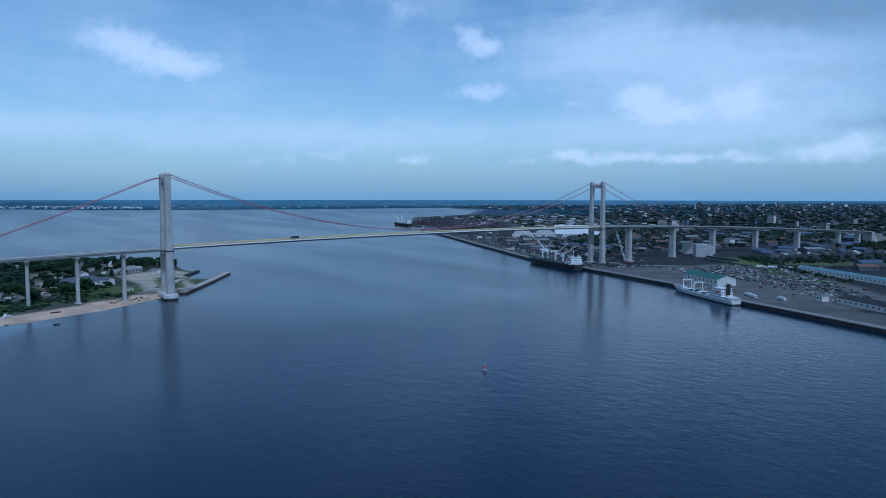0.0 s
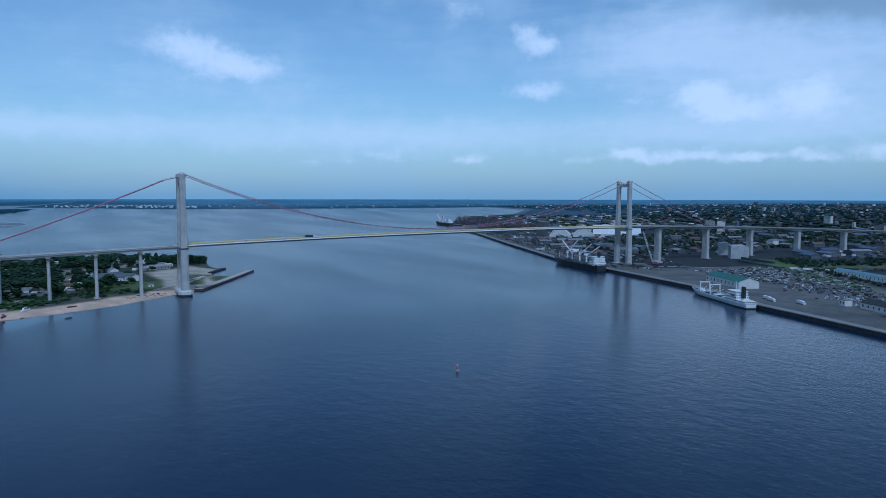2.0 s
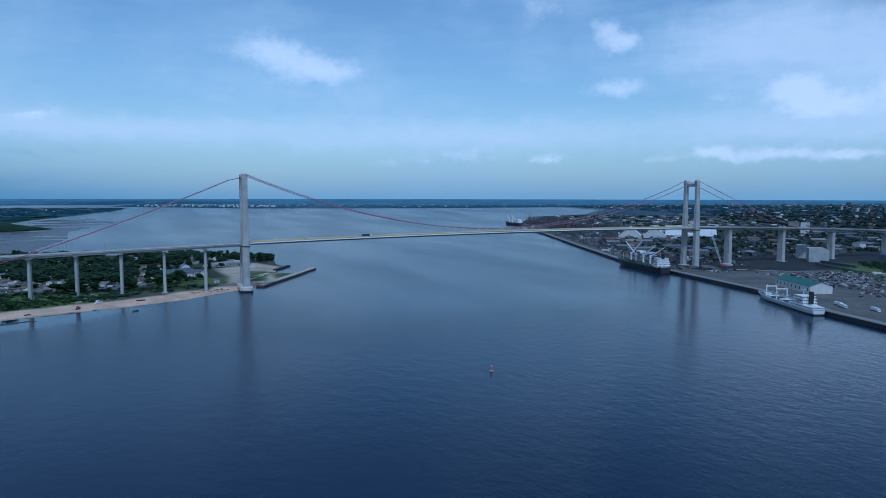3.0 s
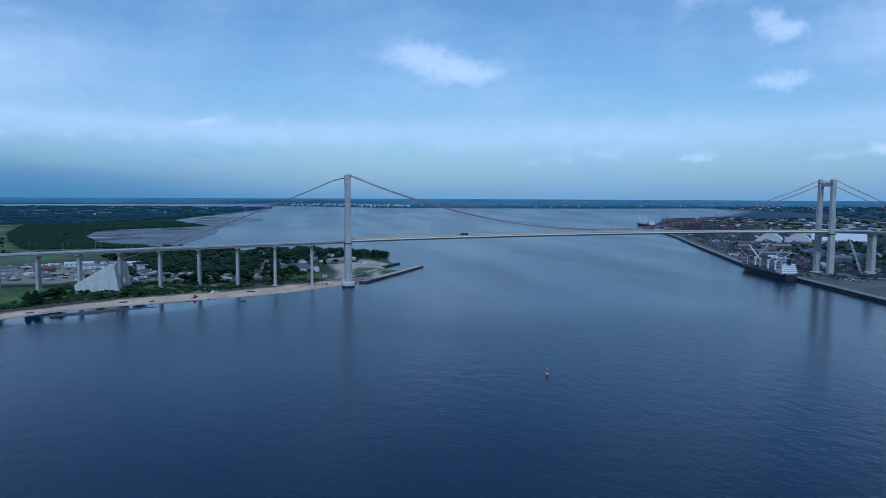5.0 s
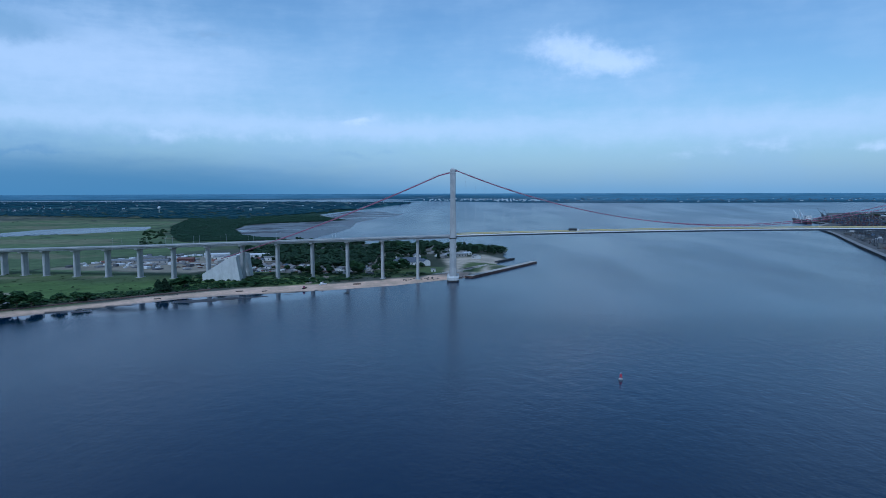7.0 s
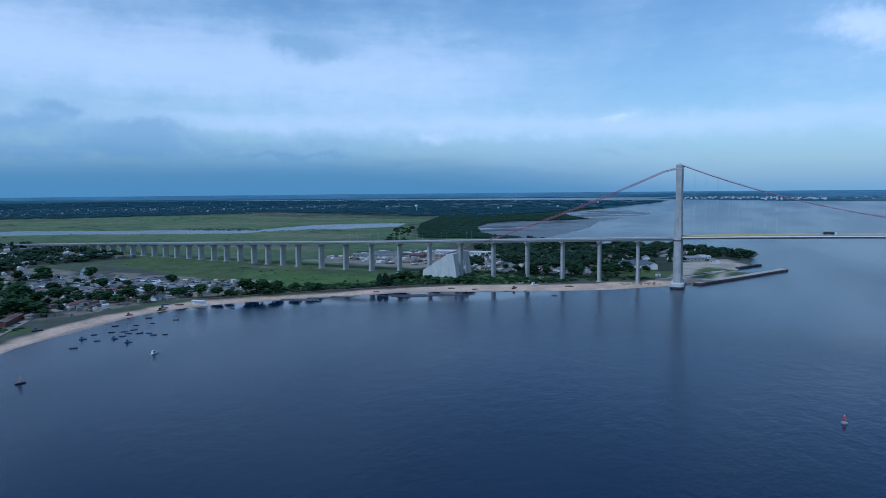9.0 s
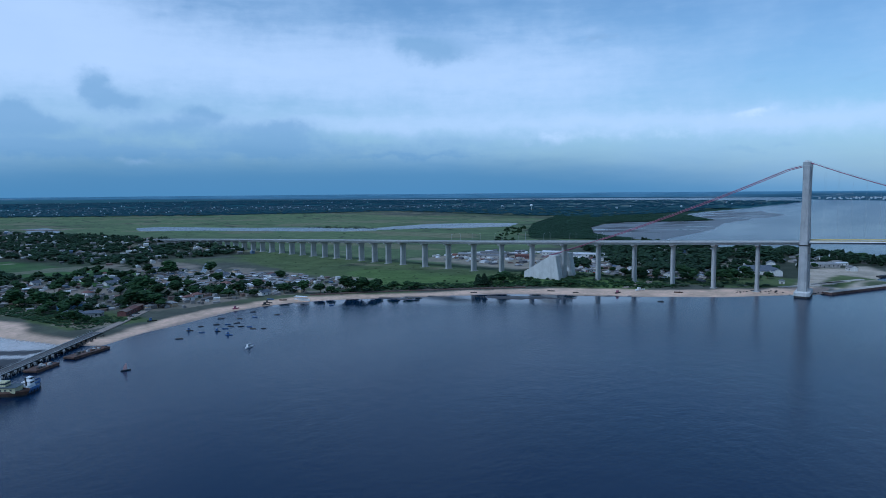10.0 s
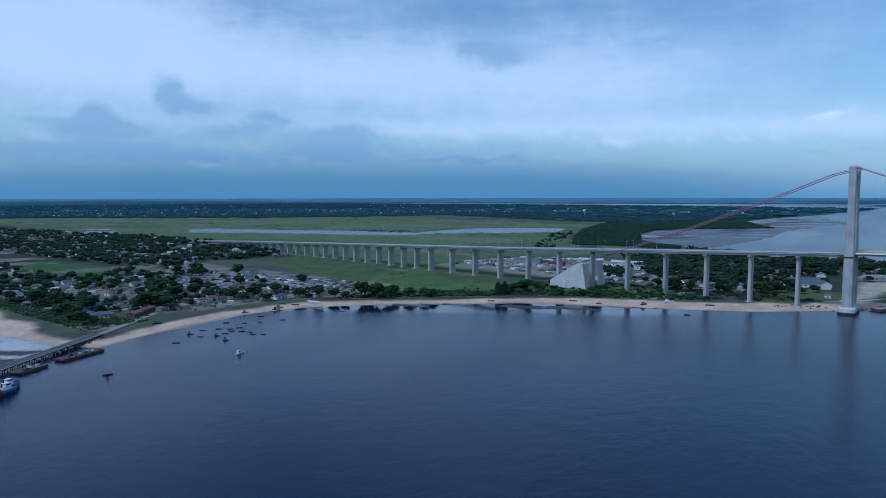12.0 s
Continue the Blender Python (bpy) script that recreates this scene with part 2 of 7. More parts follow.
M_YELLOW = surface("yellow_paint", (0.55, 0.44, 0.14), (0.62, 0.5, 0.18), 5, 0.6, fine=0.1)
M_RED = surface("red_cable_wrap", (0.25, 0.07, 0.12), (0.36, 0.13, 0.20), 3, 0.5, fine=0.15)
M_GIRDER = surface("girder_paint", (0.62, 0.62, 0.60), (0.72, 0.72, 0.70), 10, 0.5, grime=0.15, fine=0.1)
M_STEEL = surface("galvanised_steel", (0.35, 0.36, 0.37), (0.45, 0.45, 0.45), 2, 0.5, metal=0.6)

# ---- the shape of the land ----
HUB = np.array((-30.0, -805.0))
FLAT, REACH, LIFT = 2500.0, 2330.0, 97.0


def far_to_near(d):
    """Where a point d metres from the hub stands: the plain is true to scale for 2.5 km, then closes up and rises to the skyline."""
    d = np.asarray(d, float)
    u = np.maximum(d - FLAT, 0) / REACH
    r = np.where(d > FLAT, FLAT + REACH * u / (1 + u), d)
    return r, np.where(d > FLAT, LIFT * (1 - r / np.maximum(d, 1)), 0.0)


def near_to_far(r):
    w = np.clip((np.asarray(r, float) - FLAT) / REACH, 0, 0.985)
    return np.where(r > FLAT, FLAT + REACH * w / (1 - w), r)


def inside(px, py, poly):
    """Distance to a polygon's edge, positive inside."""
    best = np.full(px.shape, 1e12)
    odd = np.zeros(px.shape, bool)
    for (ax, ay), (bx, by) in zip(poly, poly[1:] + poly[:1]):
        ex, ey = bx - ax, by - ay
        t = np.clip(((px - ax) * ex + (py - ay) * ey) / (ex * ex + ey * ey + 1e-9), 0, 1)
        best = np.minimum(best, (px - ax - t * ex) ** 2 + (py - ay - t * ey) ** 2)
        if ay != by:
            odd ^= ((ay > py) != (by > py)) & (px < ax + (py - ay) * ex / ey)
    return np.where(odd, 1, -1) * np.sqrt(best)


RAND = np.random.RandomState(7).rand(256, 256)


def lumps(px, py, size, octaves=4):
    total, amp, norm = 0, 1.0, 0
    for k in range(octaves):
        u, v = px / size + 17.3 * k, py / size + 5.1 * k
        iu, iv = np.floor(u).astype(int), np.floor(v).astype(int)
        fu, fv = u - iu, v - iv
        fu, fv = fu * fu * (3 - 2 * fu), fv * fv * (3 - 2 * fv)
        a, b = RAND[iu % 256, iv % 256], RAND[(iu + 1) % 256, iv % 256]
        c, d = RAND[iu % 256, (iv + 1) % 256], RAND[(iu + 1) % 256, (iv + 1) % 256]
        total = total + amp * ((a * (1 - fu) + b * fu) * (1 - fv) + (c * (1 - fu) + d * fu) * fv)
        norm += amp
        amp, size = amp * 0.5, size * 0.5
    return total / norm


def step(x, a, b):
    t = np.clip((x - a) / (b - a), 0, 1)
    return t * t * (3 - 2 * t)


SOUTH = [(-4118, -575), (-1226, -572), (-708, -526), (-593, -546), (-514, -545), (-447, -534), (-412, -514), (-424, -482),
         (-431, -449), (-441, -405), (-444, -376), (-442, -334), (-430, -303), (-414, -278), (-396, -256), (-352, -219),
         (-311, -183), (-279, -148), (-236, -125), (-186, -111), (-146, -92), (-112, -76), (-68, -53), (-40, -28), (-14, -6),
         (12, 14), (26, 34), (56, 85), (81, 132), (86, 155), (64, 179), (67, 208), (88, 246), (82, 314), (102, 449), (64, 496), (-89, 543), (-300, 640),
         (-414, 741), (-460, 758), (-544, 857), (-654, 1126), (-698, 1379), (-655, 1495), (-521, 1614), (-429, 1749), (-562, 2035), (-672, 2389)]
SOUTH += [(-658, 2848), (-584, 3466), (-523, 4807), (-483, 6911), (-1430, 7030), (-7048, 8173), (-30759, 11566), (-30786, 101)]
NORTH = [(250, -1700), (406, -752), (456, -536), (480, -444), (496, -380), (556, -248), (577, -155), (599, -58), (639, 115),
         (698, 262), (781, 472), (944, 867), (1017, 1072), (1108, 1249), (1201, 1379), (1221, 1608), (1361, 1743), (1787, 2448),
         (2406, 2819), (3765, 4550), (4524, 6552), (9415, 8329), (93009, 21122), (90000, -30000), (250, -3000)]
FAR_SHORE = [(-766, 8272), (174, 6945), (651, 6150), (1661, 5974), (2791, 5917), (4902, 6343), (9897, 6181), (93501, 31698), (94429, 93652), (1438, 94032)]
HILLS = [(-718, 10988), (-3961, 9913), (-8061, 8640), (-30784, 11053), (-60080, 95742), (1438, 94032)]
LAGOON = [(-1970, 505), (-1960, 590), (-1690, 652), (-1450, 780), (-1240, 820), (-1250, 945), (-1238, 1130), (-1100, 1265),
          (-985, 1300), (-905, 1085), (-985, 965), (-1115, 830), (-1205, 655), (-1430, 570), (-1620, 505), (-1778, 393)]
POND = [(-2260, 290), (-2260, 365), (-1905, 240), (-1870, 185), (-1980, 170)]
MUD = [(-573, 682), (-347, 633), (-319, 1154), (-364, 1572), (-263, 2409), (-460, 3040), (-610, 2834), (-702, 1166)]
CREEK = [(-724, -198), (-766, -160), (-826, -110), (-866, -70), (-818, -110), (-762, -154), (-717, -191)]
LOT = [(585, -70), (700, -95), (865, -145), (905, -235), (775, -335), (640, -470), (560, -500), (505, -430), (545, -270)]
SHOALS = [(-418, -259), (-335, -197), (-218, -125), (-153, -92), (-143, -103), (-208, -146), (-325, -225)]
BANKS = [[(-560, -590), (-528, -569), (-516, -557), (-490, -549), (-499, -563), (-514, -574), (-545, -600)],
         [(-530, -605), (-498, -579), (-484, -567), (-465, -567), (-432, -541), (-431, -560), (-453, -574), (-477, -587), (-510, -612)],
         [(-480, -625), (-448, -597), (-440, -579), (-422, -564), (-403, -579), (-402, -593), (-411, -600), (-417, -608), (-450, -640)]]
SLIP = [(-821, -514), (-440, -525), (-391, -598), (-429, -689), (-917, -668)]


def land(px, py):
    """Height above the water, distances to the shores, for true places."""
    px, py = np.asarray(px, float), np.asarray(py, float)
    ds, dn, df = inside(px, py, SOUTH), inside(px, py, NORTH), np.maximum(inside(px, py, FAR_SHORE), inside(px, py, HILLS))
    wob = lumps(px, py, 60) - 0.5
    hs = np.clip((ds + 8 * wob) * 0.09, -4, 2.0) + step(ds, 20, 120) * (0.6 + 1.2 * wob)
    lag = np.maximum(np.maximum(inside(px, py, LAGOON), inside(px, py, POND)) + 30 * wob, 3 * inside(px, py, CREEK))
    hs = np.where(lag > -30, np.minimum(hs, -lag * 0.06), hs)
    hn = np.where(dn > 0.5, 4.0, np.clip(dn * 4, -4, 4)) + step(dn, 250, 900) * (5 + 4 * wob) + step(dn, 900, 2500) * 14
    hf = np.clip(df * 0.02, -4, 4)
    slip = inside(px, py, SLIP)
    mud = np.maximum.reduce([inside(px, py, MUD), slip, inside(px, py, SHOALS)])
    streak = np.where(slip > 0, lumps(px, py * 0.3 - px * 0.1, 26, 3) - 0.5, lumps(px * 0.55 + py * 0.2, py, np.where(py < 0, 24, 60), 4) - 0.5)
    hm = np.where(mud > 0, np.minimum(np.where(slip > 0, 0.12, np.where(py < 0, -0.12, 0.10)) + np.where(slip > 0, 0.1, np.where(py < 0, 1.6, 0.5)) * streak, 0.22), -4)
    return np.maximum.reduce([hs, hn, hf, hm, np.full(px.shape, -4.0)]), ds, dn, df, mud


def ground_z(px, py):
    return float(land(np.array([px]), np.array([py]))[0][0])


# land cover: colour, soft edge, outline
MANGROVE = [(-609, 613), (-755, 905), (-911, 1285), (-1064, 1785), (-1340, 2420), (-1548, 2722), (-1200, 3300), (-800, 4800),
            (-620, 6900), (-483, 6911), (-523, 4807), (-584, 3466), (-658, 2848), (-672, 2389), (-562, 2035),
            (-429, 1749), (-521, 1614), (-655, 1495), (-698, 1379), (-654, 1126), (-544, 857), (-460, 758), (-414, 741), (-380, 640)]
SAND, GRASS, LUSH = (0.62, 0.45, 0.33), (0.098, 0.130, 0.050), (0.100, 0.154, 0.046)
MARSH, DIRT, WOOD = (0.124, 0.170, 0.078), (0.40, 0.33, 0.275), (0.018, 0.042, 0.022)
EARTH, APRON, YARD = (0.088, 0.094, 0.074), (0.125, 0.122, 0.118), (0.042, 0.046, 0.050)
ZONES = [
    (MARSH, 60, [(-3615, 252), (-1530, 193), (-774, -12), (-487, 45), (-480, 741), (-902, 1588), (-3563, 1931)]),
    (WOOD, 40, MANGROVE),
    (WOOD, 60, [(-1040, 1700), (-1500, 1950), (-2250, 2280), (-2504, 2573), (-1548, 2800), (-1200, 2400)]),
    (WOOD, 80, [(-2217, 2266), (-2528, 1687), (-2671, 1428), (-2878, 1237), (-3374, 912), (-3768, 555), (-71745, -337), (-70654, 65486), (-1972, 31393)]),
    (GRASS, 25, [(-1018, 61), (-529, 38), (-334, 27), (-335, -109), (-427, -206), (-530, -158), (-713, -98)]),
    (LUSH, 25, [(-570, -42), (-334, -35), (-334, -98), (-422, -201), (-509, -149)]),
    (DIRT, 20, [(-569, 92), (-303, 47), (-281, 151), (-331, 278), (-525, 274)]),
    (LUSH, 20, [(-334, -98), (-152, -51), (-151, 12), (-303, 26)]),
    ((0.05, 0.058, 0.038), 20, [(-344, 38), (-60, 35), (-27, 114), (69, 313), (94, 449), (-89, 543), (-347, 591)]),
    ((0.045, 0.052, 0.034), 30, [(-781, -463), (-777, -311), (-815, -218), (-917, -89), (-876, 45), (-1323, 189), (-2686, 206), (-4131, 95), (-4118, -575), (-1226, -551)]),
    ((0.098, 0.098, 0.075), 20, [(-574, -475), (-489, -399), (-484, -296), (-464, -255), (-571, -167), (-774, -168), (-849, -305), (-781, -463)]),
    ((0.44, 0.38, 0.30), 14, [(-25, 45), (40, 60), (66, 187), (88, 251), (49, 313), (-14, 239), (-6, 134)]),
    (GRASS, 12, [(-334, 17), (-60, 15), (-15, 40), (-12, 119), (-57, 130), (-119, 79), (-334, 53)]),
    (GRASS, 10, [(0, 70), (30, 75), (61, 177), (26, 188)]),
    ((0.058, 0.118, 0.03), 25, [(-1125, -260), (-652, -236), (-571, -292), (-632, -351), (-1128, -340)]),
    (GRASS, 8, [(-574, -496), (-481, -502), (-459, -442), (-532, -437)]),
    (LUSH, 20, [(948, -51), (968, -82), (781, -300), (730, -384), (706, -362), (759, -258)]),
    (GRASS, 30, [(802, -155), (1148, -390), (1497, -511), (1500, -430), (1151, -308), (864, -113)]),
]


def cover(px, py, h, ds, dn, df, mud):
    """The colour of the land's surface, far haze painted in, true places in."""
    fuzz = lumps(px, py, 45) - 0.5
    c = np.empty(px.shape + (3,))
    c[:] = EARTH
    green = step(lumps(px + 900, py, 120), 0.42, 0.6)[..., None]
    c = c * (1 - 0.6 * green) + np.array(GRASS) * 0.6 * green
    for colour, soft, poly in ZONES:
        m = step(inside(px, py, poly) + 2.2 * soft * fuzz, -soft * 0.5, soft * 0.5)[..., None]
        c = c * (1 - m) + np.array(colour) * m
    # trodden sandy yards between the trees
    open_ground = ((py < -130) & (px < -440)) | ((px > -330) & (px < -60) & (py > 30) & (py < 330))
    yard = (step(-lumps(px, py, 55, 3), -0.47, -0.40) * (ds > 45) * open_ground)[..., None]
    c = c * (1 - 0.75 * yard) + np.array((0.26, 0.225, 0.18)) * 0.75 * yard
    # meadows with paler and reedy patches
    wet = (step(lumps(px, py, 240), 0.5, 0.66) * (ds > 150) * (px < -250) * (px > -3300))[..., None]
    c = c * (1 - 0.45 * wet) + np.array((0.07, 0.10, 0.05)) * 0.45 * wet
    creek = ((np.abs(lumps(px, py * 1.6, 420, 4) - 0.5) < 0.012) * (ds > 150) * (px < -450) * (px > -3300) * (py > -40))[..., None]
    c = c * (1 - 0.7 * creek) + np.array((0.035, 0.045, 0.035)) * 0.7 * creek
    dry = (step(lumps(px + 4000, py * 2.2, 160), 0.55, 0.66) * (ds > 120) * (px < -450) * (px > -3300) * (py > -20))[..., None]
    c = c * (1 - 0.65 * dry) + np.array((0.2, 0.185, 0.12)) * 0.65 * dry
    bay = (px > -720) & (px < 20) & (py < 60)
    wide = 24 + 20 * step(px, -290, -200) + 14 * step(-px, 470, 560)
    sandy = (step(wide - ds + 20 * fuzz, 0, 10) * (ds > -60) * bay * (df < 0))[..., None]
    c = c * (1 - sandy) + np.array(SAND) * sandy
    damp = (step(6 - ds + 8 * fuzz, 0, 6) * (ds > -60) * bay)[..., None]
    c = c * (1 - 0.55 * damp) + np.array((0.13, 0.10, 0.08)) * 0.55 * damp
    north = (dn > 0)[..., None]
    urban = np.where(step(dn + 60 * fuzz, 42, 70)[..., None] > 0.5, np.array(YARD), np.array(APRON))
    town = step(dn, 500, 900)[..., None] * green
    urban = urban * (1 - town) + np.array((0.025, 0.035, 0.022)) * town
    lot = step(inside(px, py, LOT) + 30 * fuzz, -8, 8)[..., None]
    urban = urban * (1 - lot) + np.array((0.142, 0.138, 0.132)) * lot
    railgreen = step(np.maximum(inside(px, py, ZONES[-1][2]), inside(px, py, ZONES[-2][2])) + 24 * fuzz, -10, 15)[..., None]
    urban = urban * (1 - railgreen) + np.array(GRASS) * railgreen
    c = np.where(north, urban, c)
    c = np.where((mud > 0)[..., None] & (h < 0.4)[..., None] & (ds < 3)[..., None], np.array((0.085, 0.078, 0.08)), c)
    bars = (step(lumps(px * 0.25, py, 30, 3), 0.52, 0.6) * (mud > 0) * (h < 0.4) * (ds < 3))[..., None]
    bars = bars * np.where(py < 0, 1.1, 0.5 * step(-px, 380, 520))[..., None]
    c = c * (1 - 0.75 * bars) + np.array((0.04, 0.036, 0.034)) * 0.75 * bars
    slip = inside(px, py, SLIP)
    dark = np.maximum.reduce([step(inside(px, py, b) + 5 * fuzz, -1.5, 1.5) for b in BANKS])[..., None]
    # wet flats painted pale for the bright sky they mirror; banks are dark mud
    flats = ((slip > 0) & (h < 0.4) & (ds < 3))[..., None]
    c = np.where(flats, np.array((0.30, 0.28, 0.27)) * (1 - dark) + np.array((0.03, 0.028, 0.028)) * dark, c)
    bars = np.where(flats, dark, bars)
    # the far shore's colour turns to painted blue haze with depth
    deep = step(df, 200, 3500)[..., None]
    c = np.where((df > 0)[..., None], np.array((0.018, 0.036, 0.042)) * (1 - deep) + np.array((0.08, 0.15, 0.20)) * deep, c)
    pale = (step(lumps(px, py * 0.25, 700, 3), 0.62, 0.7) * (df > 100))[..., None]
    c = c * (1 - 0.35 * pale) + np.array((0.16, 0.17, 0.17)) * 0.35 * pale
    # haze painted into the cover: the last of the plain fades into air colour
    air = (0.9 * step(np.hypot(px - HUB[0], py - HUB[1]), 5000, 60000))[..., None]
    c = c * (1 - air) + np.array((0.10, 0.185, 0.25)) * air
    gloss = np.maximum(np.where(py > 0, 0.8, 1.15) * ((mud > 0) & (h < 0.4) & (ds < 3)) * (1 - bars[..., 0]), 0.6 * damp[..., 0])
    return np.concatenate([c, gloss[..., None]], -1)


def sheet(name, verts, nr, nt, material, colours=None, closed=False):
    """A mesh from an nr by nt grid of places."""
    i = np.arange(nr * nt).reshape(nr, nt)
    if closed:
        i = np.concatenate([i, i[:, :1]], 1)
    quads = np.stack([i[:-1, :-1], i[:-1, 1:], i[1:, 1:], i[1:, :-1]], -1).reshape(-1, 4)
    me = bpy.data.meshes.new(name)
    me.vertices.add(nr * nt)
    me.vertices.foreach_set("co", verts.reshape(-1).astype(np.float32))
    me.loops.add(quads.size)
    me.loops.foreach_set("vertex_index", quads.reshape(-1).astype(np.int32))
    me.polygons.add(len(quads))
    me.polygons.foreach_set("loop_start", np.arange(0, quads.size, 4, dtype=np.int32))
    me.polygons.foreach_set("loop_total", np.full(len(quads), 4, dtype=np.int32))
    me.update(calc_edges=True)
    me.polygons.foreach_set("use_smooth", np.ones(len(quads), bool))
    if colours is not None:
        att = me.color_attributes.new("cover", "FLOAT_COLOR", "POINT")
        att.data.foreach_set("color", colours.reshape(-1).astype(np.float32))
    me.materials.append(material)
    return new(name, me)


def build_ground():
    th = np.radians(np.concatenate([np.arange(-82, 74, 0.14), np.arange(74, 278, 4.0)]))
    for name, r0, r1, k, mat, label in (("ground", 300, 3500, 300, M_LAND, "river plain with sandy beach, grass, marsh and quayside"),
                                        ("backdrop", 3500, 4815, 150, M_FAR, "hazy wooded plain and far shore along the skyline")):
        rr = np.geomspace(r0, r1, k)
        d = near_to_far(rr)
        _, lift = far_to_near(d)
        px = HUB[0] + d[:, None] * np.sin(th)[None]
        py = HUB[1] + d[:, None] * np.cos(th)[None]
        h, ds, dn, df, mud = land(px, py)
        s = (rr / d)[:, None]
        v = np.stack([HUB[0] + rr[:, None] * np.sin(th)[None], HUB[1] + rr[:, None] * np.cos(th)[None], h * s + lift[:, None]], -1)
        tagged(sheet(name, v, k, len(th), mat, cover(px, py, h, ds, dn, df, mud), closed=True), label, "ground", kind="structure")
    rr = np.concatenate([[0.5], np.geomspace(30, 4820, 130)])
    th = np.radians(np.arange(0, 360, 1.5))
    _, lift = far_to_near(near_to_far(rr))
    v = np.stack([HUB[0] + rr[:, None] * np.sin(th)[None], HUB[1] + rr[:, None] * np.cos(th)[None],
                  np.repeat(lift[:, None], len(th), 1)], -1)
    tagged(sheet("water", v, len(rr), len(th), M_WATER, closed=True), "calm blue estuary water with light ripples", "water", kind="structure")


build_ground()

# ---- mesh helpers ----


def box(bm, x0, x1, y0, y1, z0, z1, top=(1, 1)):
    """A box, whose top may be smaller by the factors top."""
    cx, cy = (x0 + x1) / 2, (y0 + y1) / 2
    vs = []
    for z, (fx, fy) in ((z0, (1, 1)), (z1, top)):
        for x, y in ((x0, y0), (x1, y0), (x1, y1), (x0, y1)):
            vs.append(bm.verts.new((cx + (x - cx) * fx, cy + (y - cy) * fy, z)))
    for f in ((3, 2, 1, 0), (4, 5, 6, 7), (0, 1, 5, 4), (1, 2, 6, 5), (2, 3, 7, 6), (3, 0, 4, 7)):
        bm.faces.new([vs[k] for k in f])
    return vs


def prism(bm, outline, depth0, depth1, place):
    """A closed outline (2D) drawn out between two depths; place turns (u, v, depth) into a point."""
    a = [bm.verts.new(place(u, v, depth0)) for u, v in outline]
    b = [bm.verts.new(place(u, v, depth1)) for u, v in outline]
    n = len(outline)
    bm.faces.new(a[::-1])
    bm.faces.new(b)
    for k in range(n):
        bm.faces.new((a[k], a[(k + 1) % n], b[(k + 1) % n], b[k]))


def tube(bm, points, radius, sides=6):
    """A round bar along points; radius may be a list."""
    rings = []
    pts = [Vector(p) for p in points]
    for k, p in enumerate(pts):
        way = (pts[min(k + 1, len(pts) - 1)] - pts[max(k - 1, 0)]).normalized()
        side = way.cross(Vector((0, 0, 1)))
        side = Vector((1, 0, 0)) if side.length < 1e-3 else side.normalized()
        up = side.cross(way)
        r = radius[k] if isinstance(radius, (list, tuple)) else radius
        rings.append([bm.verts.new(p + r * (math.cos(a) * side + math.sin(a) * up)) for a in (2 * math.pi * j / sides for j in range(sides))])
    for r0, r1 in zip(rings, rings[1:]):
        for j in range(sides):
            bm.faces.new((r0[j], r0[(j + 1) % sides], r1[(j + 1) % sides], r1[j]))
    bm.faces.new(rings[0][::-1])
    bm.faces.new(rings[-1])


def loft(bm, sections, cap=True, closed=True):
    """Sections of equal point count, joined."""
    rows = [[bm.verts.new(p) for p in s] for s in sections]
    n = len(rows[0])
    for a, b in zip(rows, rows[1:]):
        for k in range(n if closed else n - 1):
            bm.faces.new((a[k], a[(k + 1) % n], b[(k + 1) % n], b[k]))
    if cap:
        bm.faces.new(rows[0][::-1])
        bm.faces.new(rows[-1])


def thing(name, label, category, m=None, group="", kind=""):
    ob = tagged(new(name), label, category, group, kind)
    if m is not None:
        ob.matrix_world = m
    return ob


def part(name, bm, material, parent, label="", smooth=False):
    """Links a bmesh as one mesh object under a thing or a part."""
    me = bpy.data.meshes.new(name)
    bmesh.ops.recalc_face_normals(bm, faces=bm.faces)
    bm.to_mesh(me)
    bm.free()
    me.materials.append(material)
    if smooth:
        me.polygons.foreach_set("use_smooth", np.ones(len(me.polygons), bool))
    ob = new(name, me)
    ob.parent = parent
    return tagged(ob, label)


def rounded(x0, x1, y0, y1, c):
    """A rectangle with cut corners, as an outline."""
    return [(x0 + c, y0), (x1 - c, y0), (x1, y0 + c), (x1, y1 - c), (x1 - c, y1), (x0 + c, y1), (x0, y1 - c), (x0, y0 + c)]


# ---- the suspension bridge ----
NORTH_X, TOWER_TOP, CABLE_Y = 680.0, 138.0, 12.0


def deck_z(x):
    """Height of the road along the bridge."""
    if x < 0:
        return 56.0 + 0.0319 * x - 3.8e-6 * x * x
    if x > NORTH_X:
        k = x - NORTH_X
        return 65.0 - 0.018 * k - 2.05e-5 * k * k
    return 57.5 + 0.0301 * x - 2.81e-5 * x * x


def deck_y(x):
    """Sideways bend of the road."""
    if x < -360:
        return 0.157 * (x + 360) ** 2 / (-300 - x)
    if x > 990:
        return -0.216 * (x - 990) ** 2 / (x - 914)
    return 0.0


def along(x):
    """Centre of the road, and its way, at x."""
    a, b = Vector((x - 1, deck_y(x - 1), deck_z(x - 1))), Vector((x + 1, deck_y(x + 1), deck_z(x + 1)))
    return (a + b) / 2, Vector(((b - a).x, (b - a).y, 0)).normalized()


def deck_run(bm, xs, profile):
    """Draws a cross section (sideways, up) along the road; profile may be a function of x."""
    rows = []
    for x in xs:
        c, w = along(x)
        side = Vector((-w.y, w.x, 0))
        rows.append([c + side * u + Vector((0, 0, v)) for u, v in (profile(x) if callable(profile) else profile)])
    loft(bm, rows)


